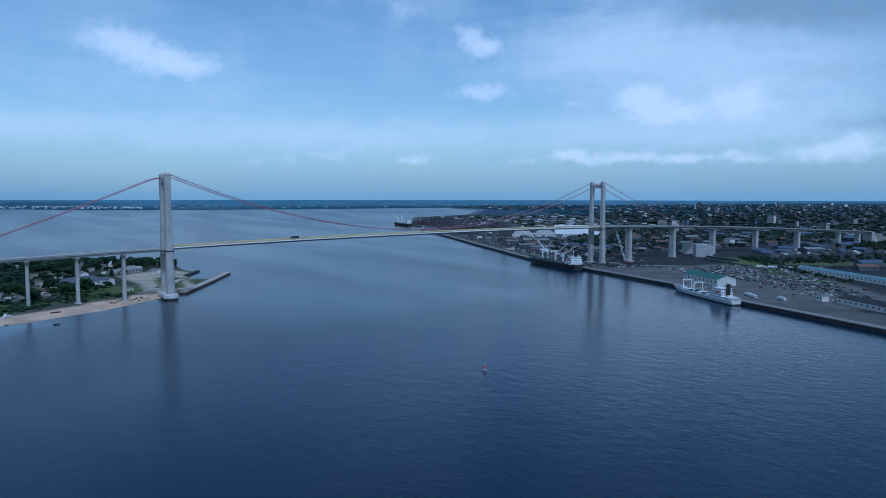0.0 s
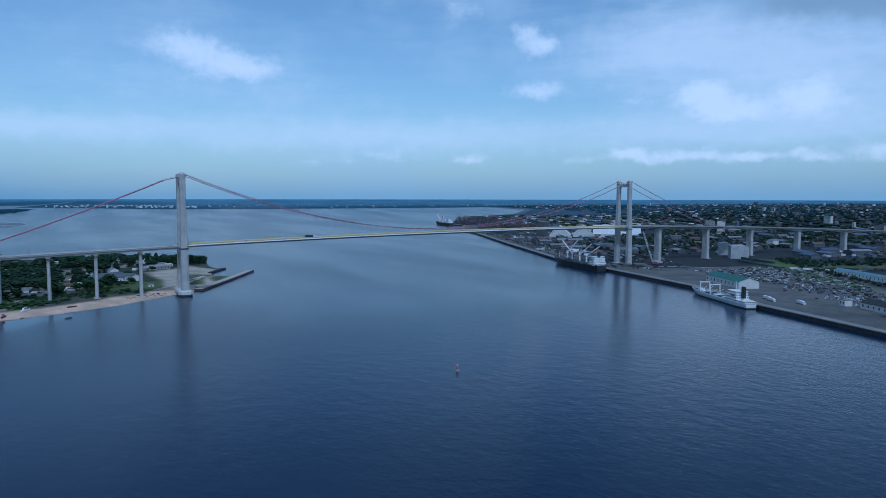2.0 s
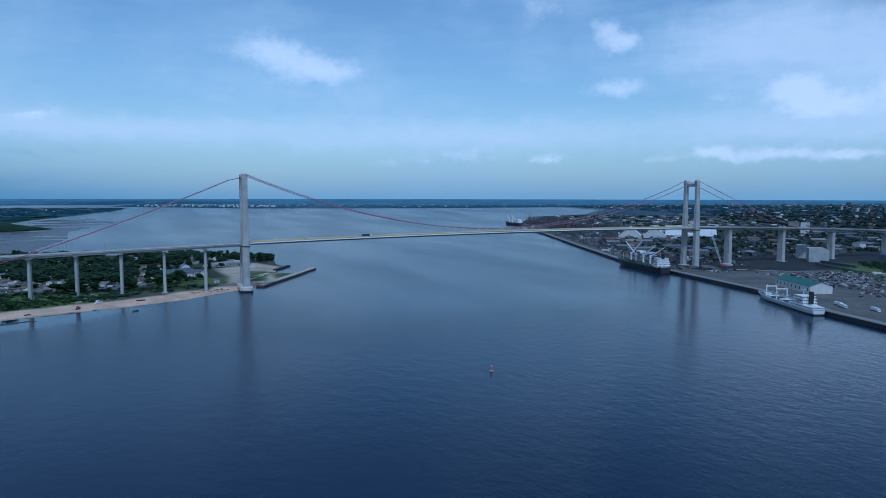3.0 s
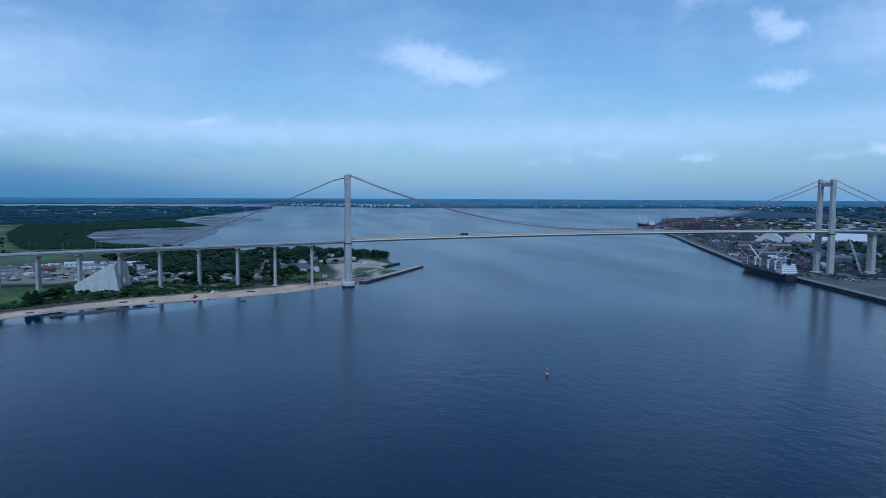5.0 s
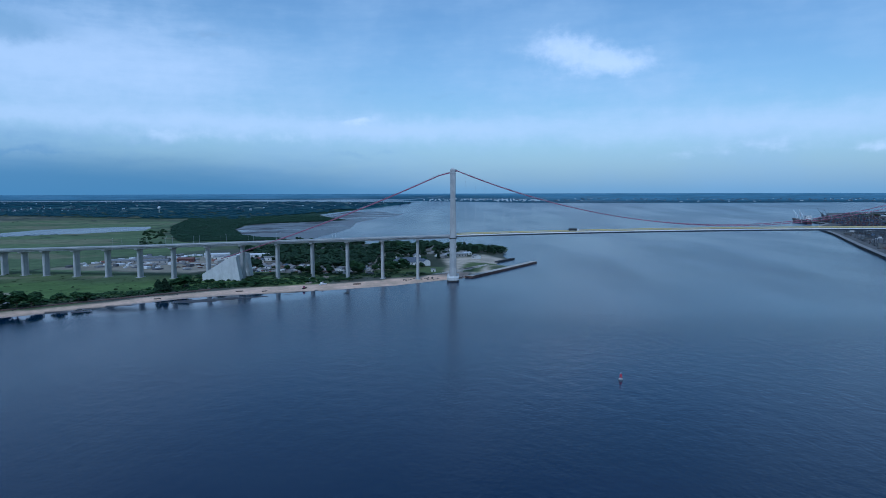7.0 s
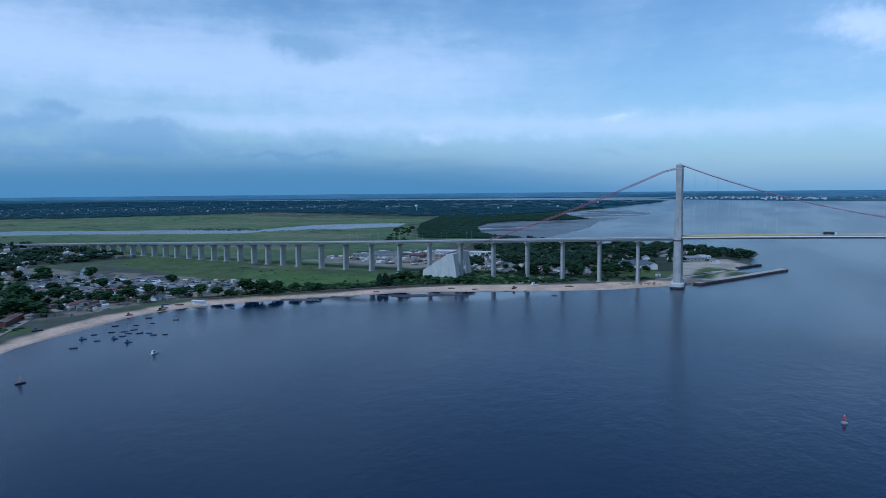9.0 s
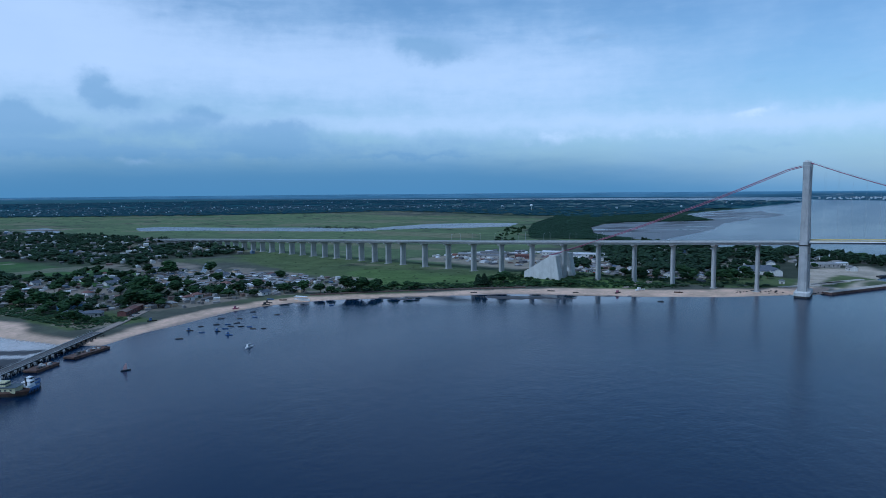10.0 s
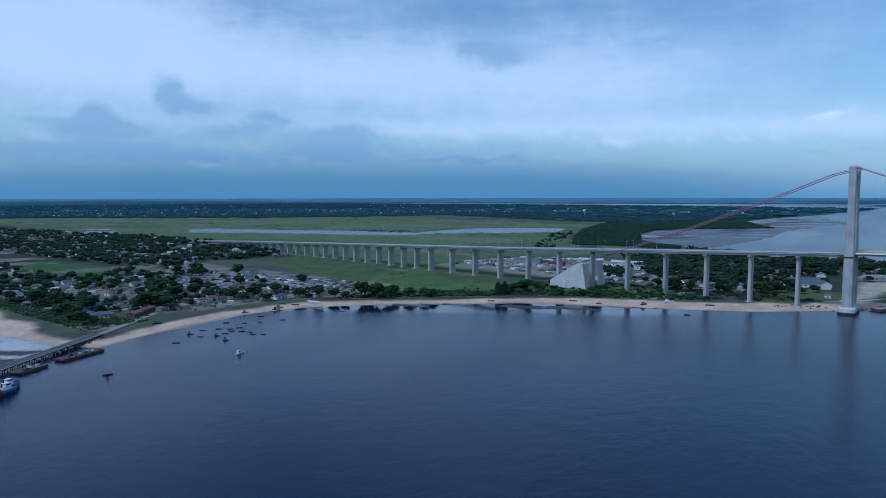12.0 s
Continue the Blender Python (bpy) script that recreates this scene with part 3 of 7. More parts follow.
def build_tower(x, foot, label):
    road = deck_z(x)
    t = thing("bridge_tower", label, "bridge tower", pose(x, 0, 0), "towers of the bridge")
    for s in (-1, 1):
        bm = bmesh.new()
        rows = []
        for z, hx, hy in ((foot, 4.3, 3.6), (40, 4.05, 3.4), (56, 3.95, 3.3), (102, 3, 3.0), (TOWER_TOP, 3.35, 2.8)):
            y = s * (13.4 - 1.4 * (z / TOWER_TOP))
            rows.append([(u, y + v, z) for u, v in rounded(-hx, hx, -hy, hy, 0.7)])
        loft(bm, rows)
        leg = part("leg", bm, M_CONC, t)
        bm = bmesh.new()
        box(bm, -3.9, 3.9, s * 12 - 3.1, s * 12 + 3.1, TOWER_TOP - 4.2, TOWER_TOP - 3.6)
        box(bm, -2.6, 2.6, s * 12 - 2.0, s * 12 + 2.0, TOWER_TOP, TOWER_TOP + 1.6, (0.7, 0.7))
        part("saddle_housing", bm, M_CONC_PALE, leg)
        bm = bmesh.new()
        box(bm, -4.6, 4.6, s * 12.8 - 3.9, s * 12.8 + 3.9, road - 4.4, road - 3.2)
        part("bearing_ledge", bm, M_CONC_DARK, leg)
    bm = bmesh.new()
    box(bm, -2.6, 2.6, -10.2, 10.2, road - 8.2, road - 3.1)
    part("lower_crossbeam", bm, M_CONC, t)
    bm = bmesh.new()
    prism(bm, [(-9.4, TOWER_TOP - 9.5), (9.4, TOWER_TOP - 9.5), (9.4, TOWER_TOP - 1.5), (6, TOWER_TOP - 4.6), (-6, TOWER_TOP - 4.6), (-9.4, TOWER_TOP - 1.5)],
          -2.2, 2.2, lambda u, v, d: (d, u, v))
    part("upper_crossbeam", bm, M_CONC, t)
    if x == 0:
        bm = bmesh.new()
        loft(bm, [[(u, v, z) for u, v in rounded(-7.5 * k, 7.5 * k, -20.5 * k, 20.5 * k, 3.0)] for z, k in ((2.0, 1.0), (5.4, 1.0), (6.6, 0.9))])
        part("pile_cap", bm, M_CONC_PALE, t, "pale concrete pile cap")
        bm = bmesh.new()
        loft(bm, [[(u, v, z) for u, v in rounded(-7.2, 7.2, -20.2, 20.2, 3.0)] for z in (-4, 2.0)])
        part("skirt", bm, M_CONC_DARK, t, "dark tide-stained skirt")
    else:
        for s in (-1, 1):
            bm = bmesh.new()
            box(bm, -7, 7, s * 13 - 6, s * 13 + 6, 3.0, 5.4, (0.9, 0.9))
            part("footing", bm, M_CONC_PALE, t)


build_tower(0, 3.5, "tall grey concrete tower standing in the water")
build_tower(NORTH_X, 4.0, "tall grey concrete tower on the quayside")


def span(name, label, x0, x1, n, profile, material, road_half, slab=0.0, rail=M_STEEL, inset=1.4):
    """A stretch of bridge deck with its girder, road, kerbs and railings."""
    t = thing(name, label, "bridge deck")
    xs = list(np.linspace(x0, x1, n))
    bm = bmesh.new()
    deck_run(bm, xs, profile)
    part("girder", bm, material, t)
    bm = bmesh.new()
    deck_run(bm, xs, [(-road_half, 0.0), (road_half, 0.0), (road_half, 0.08), (-road_half, 0.08)])
    part("roadway", bm, M_ROAD_WORN, t, "pale worn asphalt roadway")
    for s in (-1, 1):
        bm = bmesh.new()
        e = s * road_half
        deck_run(bm, xs, [(e, 0), (e + s * 0.35, 0), (e + s * 0.35, 1.15), (e + s * 0.1, 1.15)])
        part("parapet", bm, rail, t)
        bm = bmesh.new()
        o = s * (road_half + inset)
        deck_run(bm, xs, [(o, 1.0), (o + 0.14, 1.0), (o + 0.14, 1.18), (o, 1.18)])
        deck_run(bm, xs, [(o, 0.55), (o + 0.1, 0.55), (o + 0.1, 0.65), (o, 0.65)])
        for x in np.arange(x0 + 2, x1 - 1, 6.0):
            c, w = along(x)
            p = c + Vector((-w.y, w.x, 0)) * o
            box(bm, p.x - 0.08, p.x + 0.08, p.y - 0.08, p.y + 0.22, p.z - 0.1, p.z + 1.1)
        part("railing", bm, M_STEEL, t)
    bm = bmesh.new()
    deck_run(bm, xs, [(-0.3, 0.08), (0.3, 0.08), (0.15, 0.95), (-0.15, 0.95)])
    part("median", bm, M_CONC_PALE, t)
    return t


BOX_GIRDER = [(-13.0, -0.9), (-10.6, 0.0), (10.6, 0.0), (13.0, -0.9), (7.5, -3.0), (-7.5, -3.0)]
span("main_span", "long pale steel box girder deck with yellow barriers", 4.5, NORTH_X - 4.5, 60, BOX_GIRDER, M_GIRDER, 9.2, rail=M_YELLOW, inset=1.0)
TEE = [(-10.8, -0.35), (-10.8, 0.0), (10.8, 0.0), (10.8, -0.35), (9.0, -0.6), (9.0, -2.6), (-9.0, -2.6), (-9.0, -0.6)]
span("south_viaduct", "long grey concrete viaduct deck on many piers", -1390, -4.5, 110, TEE, M_CONC, 9.6, inset=0.9)
NORTH_PIERS = [759, 878, 998, 1116, 1231, 1349, 1408]


def haunch(x):
    """The north girder is deeper over its piers."""
    gap = min(abs(x - p) for p in NORTH_PIERS)
    d = 3.0 + (3.6 * max(0.0, 1 - gap / 48) ** 2 if x > 900 else 1.2 * max(0.0, 1 - gap / 48) ** 2)
    return [(-11.5, -0.4), (-11.5, 0), (11.5, 0), (11.5, -0.4), (6.5, -1.0), (5.5, -d), (-5.5, -d), (-6.5, -1.0)]


span("north_viaduct", "grey concrete viaduct with arched girders over the port", NORTH_X + 4.5, 1436, 110, haunch, M_CONC, 10.2, inset=1.0)


def cable_z(x):
    if x < 0:
        return 138.6 + (138.6 - 29) / 287 * x - 5.0 * (1 - ((x + 143.5) / 143.5) ** 2)
    if x > NORTH_X:
        k = x - NORTH_X
        return 138.6 - (138.6 - 48) / 262 * k - 4.0 * (1 - ((k - 131) / 131) ** 2)
    return 68.6 + 70.0 * ((x - 340) / 340) ** 2


def build_cable(s):
    t = thing("main_cable", "thick red-wrapped main cable with steel hangers", "bridge cable", None, "main cables of the bridge")
    for x0, x1, n in ((-290, 5, 14), (0, NORTH_X, 48), (NORTH_X, NORTH_X + 262, 14)):
        bm = bmesh.new()
        tube(bm, [(x, s * CABLE_Y, cable_z(x)) for x in np.linspace(x0, x1, n)], 0.37, 8)
        part("strand", bm, M_RED, t, smooth=True)
        for o in (-0.55, 0.55):
            bm = bmesh.new()
            tube(bm, [(x, s * CABLE_Y + o, cable_z(x) + 1.2) for x in np.linspace(x0, x1, n)], 0.05, 4)
            part("handrope", bm, M_STEEL, t)
    for k, x in enumerate(np.arange(16, NORTH_X - 10, 12.0)):
        z0, z1 = deck_z(x) - 0.6, cable_z(x)
        bm = bmesh.new()
        for o in (-0.25, 0.25):
            tube(bm, [(x + o, s * CABLE_Y, z0), (x + o, s * CABLE_Y, z1)], 0.016, 4)
        box(bm, x - 0.6, x + 0.6, s * CABLE_Y - 0.55, s * CABLE_Y + 0.55, z1 - 0.55, z1 + 0.55)
        part("hanger", bm, M_STEEL, t)


for s in (-1, 1):
    build_cable(s)


def south_pier(x):
    """A two-column bent near the water, a solid flared wall further inland."""
    c, w = along(x)
    gz = ground_z(x, deck_y(x))
    top = deck_z(x) - 2.6
    t = thing("viaduct_pier", "tall slender grey concrete viaduct pier with a cap", "bridge pier",
              pose(x, deck_y(x), 0, 0, 0, math.degrees(math.atan2(w.y, w.x))), "piers of the south viaduct")
    bm = bmesh.new()
    hx = 1.6 if x > -500 else 1.7
    loft(bm, [[(u, v, z) for u, v in rounded(-hx * k, hx * k, -5.2 * k, 5.2 * k, 0.9)] for z, k in ((gz - 1, 1.06), (max(top - 2.5, gz + 0.5), 1.0))])
    part("shaft", bm, M_CONC, t)
    bm = bmesh.new()
    loft(bm, [[(u, v, z) for u, v in ((-a, -b), (a, -b), (a, b), (-a, b))] for z, a, b in
              ((top - 2.5, hx + 0.1, 5.4), (top - 1.4, hx + 0.5, 8.8), (top, hx + 0.5, 9.2))])
    part("cap", bm, M_CONC, t)
    bm = bmesh.new()
    box(bm, -3.2, 3.2, -7, 7, gz - 1.5, gz + 0.15)
    part("footing", bm, M_CONC, t)


for x in [-44.4 * k for k in range(1, 13)] + [-564 - 30.6 * k for k in range(24)]:
    south_pier(x)


def north_pier(x):
    c, w = along(x)
    gz = ground_z(x, deck_y(x))
    top = deck_z(x) + min(v for u, v in haunch(x))
    t = thing("viaduct_pier", "broad grey concrete wall pier under the viaduct", "bridge pier",
              pose(x, deck_y(x), 0, 0, 0, math.degrees(math.atan2(w.y, w.x))), "piers of the north viaduct")
    bm = bmesh.new()
    loft(bm, [[(u, v, z) for u, v in rounded(-a, a, -b, b, 0.8)] for z, a, b in
              ((gz - 1, 3.6, 6.0), (top - 6, 3.3, 5.6), (top, 3.6, 6.2))])
    part("shaft", bm, M_CONC, t)
    bm = bmesh.new()
    box(bm, -5.0, 5.0, -8, 8, gz - 1.5, gz + 0.4)
    part("footing", bm, M_CONC, t)


for x in NORTH_PIERS:
    north_pier(x)


def build_abutment():
    """The wall and wing walls where the north viaduct comes to ground."""
    c, w = along(1437)
    t = thing("bridge_abutment", "grey concrete abutment at the viaduct's end", "abutment", pose(c.x, c.y, 0, 0, 0, math.degrees(math.atan2(w.y, w.x))))
    gz, top = ground_z(c.x, c.y), c.z
    bm = bmesh.new()
    box(bm, 0, 4, -11.2, 11.2, gz - 1, top - 0.4)
    part("front_wall", bm, M_CONC, t)
    for s in (-1, 1):
        bm = bmesh.new()
        prism(bm, [(4, gz - 1), (26, gz - 1), (26, gz + 6), (4, top - 0.4)], s * 11.2 - 0.5, s * 11.2 + 0.5, lambda u, v, d: (u, d, v))
        part("wing_wall", bm, M_CONC, t)
    bm = bmesh.new()
    prism(bm, [(4.1, gz - 1), (120, gz - 1), (120, gz), (4.1, top - 0.5)], -10.6, 10.6, lambda u, v, d: (u, d, v))
    part("ramp", bm, M_ROAD_WORN, t, "worn asphalt ramp on an embankment")


build_abutment()


def build_anchorage():
    """The block that holds the south ends of the cables: two wedges with a sloping back."""
    t = thing("cable_anchorage", "huge wedge-shaped pale concrete cable anchorage block", "anchorage", pose(-277, -1, 0))
    for y0, y1, name in ((-27, -15, "wedge"), (15, 27, "wedge")):
        bm = bmesh.new()
        prism(bm, [(-31, 1.5), (16, 1.5), (11, 32), (5, 32.4), (-31, 10.6)], y0, y1, lambda u, v, d: (u, d, v))
        part(name, bm, M_CONC_PALE, t)
    bm = bmesh.new()
    box(bm, -30, 10, -15, 15, 1.5, 9)
    part("bridge_block", bm, M_CONC, t)


build_anchorage()


def build_quay():
    """Quay wall along the port: cap beam, wall and fenders."""
    t = thing("quay_wall", "long dark stained concrete quay wall with pale cap", "quay", kind="structure")
    pts = [Vector((x, y, 0)) for x, y in NORTH[1:16]]
    bm, bw = bmesh.new(), bmesh.new()
    rows, rw = [], []
    for k, p in enumerate(pts):
        w = (pts[min(k + 1, len(pts) - 1)] - pts[max(k - 1, 0)]).normalized()
        i = Vector((w.y, -w.x, 0))
        rows.append([p + i * u + Vector((0, 0, v)) for u, v in ((-1.5, 3.6), (-1.5, 4.3), (9, 4.2), (9, 3.6))])
        rw.append([p + i * u + Vector((0, 0, v)) for u, v in ((-1.2, -4), (-1.2, 3.6), (4, 3.6), (4, -4))])
    loft(bm, rows)
    part("cap_beam", bm, M_ROAD_WORN, t)
    loft(bw, rw)
    part("wall_face", bw, M_CONC_DARK, t)


build_quay()

# ---- scattering ----
rng = random.Random(11)


def spots(poly, count, apart, tries=40, avoid=()):
    """Places inside a polygon, no two closer than apart."""
    xs, ys = [p[0] for p in poly], [p[1] for p in poly]
    n = count * tries
    gx = np.array([rng.uniform(min(xs), max(xs)) for _ in range(n)])
    gy = np.array([rng.uniform(min(ys), max(ys)) for _ in range(n)])
    ok = inside(gx, gy, poly) > 0
    got, cells = [], {}
    for x, y in zip(gx[ok], gy[ok]):
        if any((x - a) ** 2 + (y - b) ** 2 < r * r for a, b, r in avoid):
            continue
        c = (int(x // apart), int(y // apart))
        if any((x - a) ** 2 + (y - b) ** 2 < apart * apart for i in (-1, 0, 1) for j in (-1, 0, 1) for a, b in cells.get((c[0] + i, c[1] + j), ())):
            continue
        cells.setdefault(c, []).append((x, y))
        got.append((float(x), float(y)))
        if len(got) == count:
            break
    return got


def on_land(places, low=0.6):
    if not places:
        return []
    a = np.array(places)
    h = land(a[:, 0], a[:, 1])[0]
    return [(x, y, float(z)) for (x, y), z in zip(places, h) if z > low]


# ---- trees ----


def leafy(name, dark, light, rough=0.75, glow=None):
    m = bpy.data.materials.new(name)
    m.use_nodes = True
    n = Nodes(m.node_tree)
    geo = n.add("ShaderNodeNewGeometry")
    r = n.add("ShaderNodeObjectInfo").outputs["Random"]
    isl = geo.outputs["Random Per Island"]
    col = n.mix(isl, (*dark, 1), (*light, 1))
    k = n.math("ADD", n.math("MULTIPLY", r, 0.6), 0.7)
    g = n.math("ADD", n.math("MULTIPLY", n.noise(geo.outputs["Position"], 0.05, 3.0), 0.9), 0.55)
    k = n.math("MULTIPLY", k, g)
    comb = n.add("ShaderNodeCombineColor", {0: k, 1: k, 2: k}).outputs[0]
    col = n.mix(1.0, col, comb, "MULTIPLY")
    bs = n.add("ShaderNodeBsdfPrincipled", {"Base Color": col, "Roughness": rough, "Specular IOR Level": 0.15})
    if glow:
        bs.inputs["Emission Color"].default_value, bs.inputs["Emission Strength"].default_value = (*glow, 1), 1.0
    out = n.add("ShaderNodeOutputMaterial")
    m.node_tree.links.new(bs.outputs[0], out.inputs[0])
    return m


M_LEAF = leafy("green_leaves", (0.011, 0.028, 0.011), (0.036, 0.070, 0.023))
M_LEAF_DARK = leafy("dark_needles", (0.009, 0.021, 0.012), (0.028, 0.050, 0.024))
M_LEAF_BRIGHT = leafy("fresh_leaves", (0.020, 0.036, 0.012), (0.052, 0.078, 0.028))
# distant haze painted into these leaves: blue tint plus a faint emission
M_LEAF_FAR = leafy("hazed_leaves", (0.008, 0.022, 0.020), (0.022, 0.044, 0.036), glow=(0.005, 0.019, 0.034))
M_LEAF_MANGROVE = leafy("mangrove_leaves", (0.014, 0.037, 0.020), (0.038, 0.076, 0.038))
M_LEAF_CITY = leafy("city_leaves", (0.007, 0.017, 0.014), (0.022, 0.040, 0.030))
M_BARK = surface("bark", (0.10, 0.08, 0.06), (0.16, 0.13, 0.10), 0.8, 0.9, bump=0.02)
OCTA = np.array([(1, 0, 0), (-1, 0, 0), (0, 1, 0), (0, -1, 0), (0, 0, 1), (0, 0, -1)], float)
OCTA_F = np.array([(0, 2, 4), (2, 1, 4), (1, 3, 4), (3, 0, 4), (2, 0, 5), (1, 2, 5), (3, 1, 5), (0, 3, 5)])


def crown_shape(seed, clumps, kind, size=0.26):
    """A crown one metre high and about as wide, of many small ragged clumps with gaps; its foot at z = 0."""
    r = np.random.RandomState(seed)
    verts, faces = [], []
    lobes = [(r.uniform(-0.22, 0.22), r.uniform(-0.22, 0.22), r.uniform(0.35, 0.7), r.uniform(0.22, 0.36)) for _ in range(5)]
    for k in range(clumps):
        if kind == "tall":
            t = r.rand() ** 0.8
            w = 0.26 * (1 - t) ** 0.6 + 0.03
            a = r.rand() * 6.28
            q = w * math.sqrt(r.rand())
            c = np.array((q * math.cos(a), q * math.sin(a), 0.04 + 0.93 * t))
            s = size * (0.75 - 0.45 * t) * np.array((r.uniform(0.5, 0.9), r.uniform(0.5, 0.9), r.uniform(0.5, 0.9)))
        else:
            lx, ly, lz, lr = lobes[k % 5]
            d = r.normal(size=3)
            d /= np.linalg.norm(d)
            q = lr * (0.5 + 0.6 * r.rand())
            c = np.array((lx, ly, lz)) + d * q * np.array((1.15, 1.15, 0.8 if kind == "round" else 0.5))
            c[2] = max(c[2], 0.08)
            s = size * np.array((r.uniform(0.5, 1.0), r.uniform(0.5, 1.0), r.uniform(0.3, 0.6)))
        v = OCTA * s * r.uniform(0.7, 1.3, (6, 1))
        a = r.rand() * 6.28
        rot = np.array(((math.cos(a), -math.sin(a), 0), (math.sin(a), math.cos(a), 0), (0, 0, 1)))
        verts.append(v @ rot.T + c)
        faces.append(OCTA_F + 6 * k)
    return np.concatenate(verts), np.concatenate(faces)


def raw_mesh(name, verts, faces, material):
    me = bpy.data.meshes.new(name)
    k = faces.shape[1]
    me.vertices.add(len(verts))
    me.vertices.foreach_set("co", np.asarray(verts, np.float32).reshape(-1))
    me.loops.add(faces.size)
    me.loops.foreach_set("vertex_index", faces.reshape(-1).astype(np.int32))
    me.polygons.add(len(faces))
    me.polygons.foreach_set("loop_start", np.arange(0, faces.size, k, dtype=np.int32))
    me.polygons.foreach_set("loop_total", np.full(len(faces), k, dtype=np.int32))
    me.update(calc_edges=True)
    me.polygons.foreach_set("use_smooth", np.zeros(len(faces), bool))
    me.materials.append(material)
    return me


def make_tree(seed, kind, height, material, label, name="tree"):
    """Trunk with limbs, and a crown of clumps."""
    t = thing(name, label, name.replace("_", " "), pose(0, 0, -500), "trees on the south shore")
    r = random.Random(seed)
    trunk = height * (0.28 if kind != "tall" else 0.1)
    bm = bmesh.new()
    tube(bm, [(0, 0, -0.4), (r.uniform(-0.2, 0.2), 0.1, trunk * 0.6), (r.uniform(-0.4, 0.4), r.uniform(-0.4, 0.4), trunk * 1.5)],
         [0.035 * height, 0.026 * height, 0.014 * height], 6)
    for k in range(4):
        a = k * 1.57 + r.random()
        tube(bm, [(0, 0, trunk * 0.8), (math.cos(a) * height * 0.14, math.sin(a) * height * 0.14, trunk * 1.3),
                  (math.cos(a) * height * 0.28, math.sin(a) * height * 0.28, trunk * 2.0)], [0.014 * height, 0.01 * height, 0.004 * height], 5)
    part("trunk", bm, M_BARK, t)
    v, f = crown_shape(seed, 210, kind, 0.165)
    wide = 1.15 if kind == "round" else 1.3
    v = v * np.array((height * wide * 0.85, height * wide * 0.85, height * 0.86)) + np.array((0, 0, trunk * 0.75))
    me = raw_mesh("crown", v, f, material)
    c = new("crown", me)
    c.parent = t
    return t


TREES = [make_tree(1, "round", 9, M_LEAF, "broad green shade tree with an uneven crown"),
         make_tree(2, "round", 11, M_LEAF, "large spreading green tree with gaps in its crown"),
         make_tree(3, "wide", 8, M_LEAF, "low wide-crowned dark green tree"),
         make_tree(4, "round", 7, M_LEAF_BRIGHT, "small fresh green leafy tree"),
         make_tree(5, "tall", 14, M_LEAF_DARK, "tall dark casuarina tree with a pointed crown"),
         make_tree(6, "tall", 11, M_LEAF_DARK, "slim dark casuarina tree"),
         make_tree(7, "wide", 4, M_LEAF_BRIGHT, "low green bush on the grass", "bush"),
         make_tree(8, "round", 3.4, M_LEAF, "small dark green bush", "bush")]


def plant(kinds, x, y, z=None, scale=1.0):
    ob = TREES[rng.choice(kinds)]
    z = ground_z(x, y) if z is None else z
    s = scale * rng.uniform(0.75, 1.25)
    c = copy_thing(ob, pose(x, y, z - 0.1, 0, 0, rng.uniform(0, 360)) @ Matrix.Diagonal((s, s, s * rng.uniform(0.85, 1.15), 1)))
    return c


def stuff(name, label, category, bases, material, rows):
    """One object of many: rows of place, turn and scales, and which base shape."""
    vs, fs, off = [], [], 0
    rows = list(rows)
    for b, (bv, bf) in enumerate(bases):
        mine = [q for k, q in enumerate(rows) if k % len(bases) == b]
        if not mine:
            continue
        a = np.array(mine)
        c, s = np.cos(a[:, 3]), np.sin(a[:, 3])
        x = bv[None, :, 0] * a[:, 4:5]
        y = bv[None, :, 1] * a[:, 4:5]
        z = bv[None, :, 2] * a[:, 5:6]
        v = np.stack([x * c[:, None] - y * s[:, None] + a[:, 0:1], x * s[:, None] + y * c[:, None] + a[:, 1:2], z + a[:, 2:3]], -1)
        f = bf[None] + (np.arange(len(mine)) * len(bv))[:, None, None] + off
        vs.append(v.reshape(-1, 3))
        fs.append(f.reshape(-1, bf.shape[1]))
        off += len(mine) * len(bv)
    ob = new(name, raw_mesh(name, np.concatenate(vs), np.concatenate(fs), material))
    return tagged(ob, label, category, kind="stuff")


def set_far(px, py):
    """The built place of a true one: x, y, base height and scale."""
    d = math.hypot(px - HUB[0], py - HUB[1])
    r, lift = far_to_near(d)
    s = float(r / d)
    return HUB[0] + (px - HUB[0]) * s, HUB[1] + (py - HUB[1]) * s, float(lift), s


CLUMPS = [crown_shape(20 + k, 32, "round", 0.28) for k in range(6)]
LOW_CLUMPS = [crown_shape(40 + k, 11, "wide", 0.42) for k in range(6)]


def glade(x, y):
    """Low values are clearings among the trees."""
    return float(lumps(np.array([x]), np.array([y]), 55, 3)[0])


def woods(name, label, poly, count, apart, h0, h1, material=None, bases=None, wide=1.15, low=0.6, shade=0.0):
    rows = []
    for x, y, z in on_land(spots(poly, count, apart, 12), low):
        if glade(x, y) < shade:
            continue
        fx, fy, lift, s = set_far(x, y)
        h = rng.uniform(h0, h1)
        rows.append((fx, fy, lift + (z - 0.06 * h) * s, rng.uniform(0, 6.28), h * wide * s * rng.uniform(0.8, 1.3), h * s))
    return stuff(name, label, "trees", bases or CLUMPS, material or M_LEAF, rows)


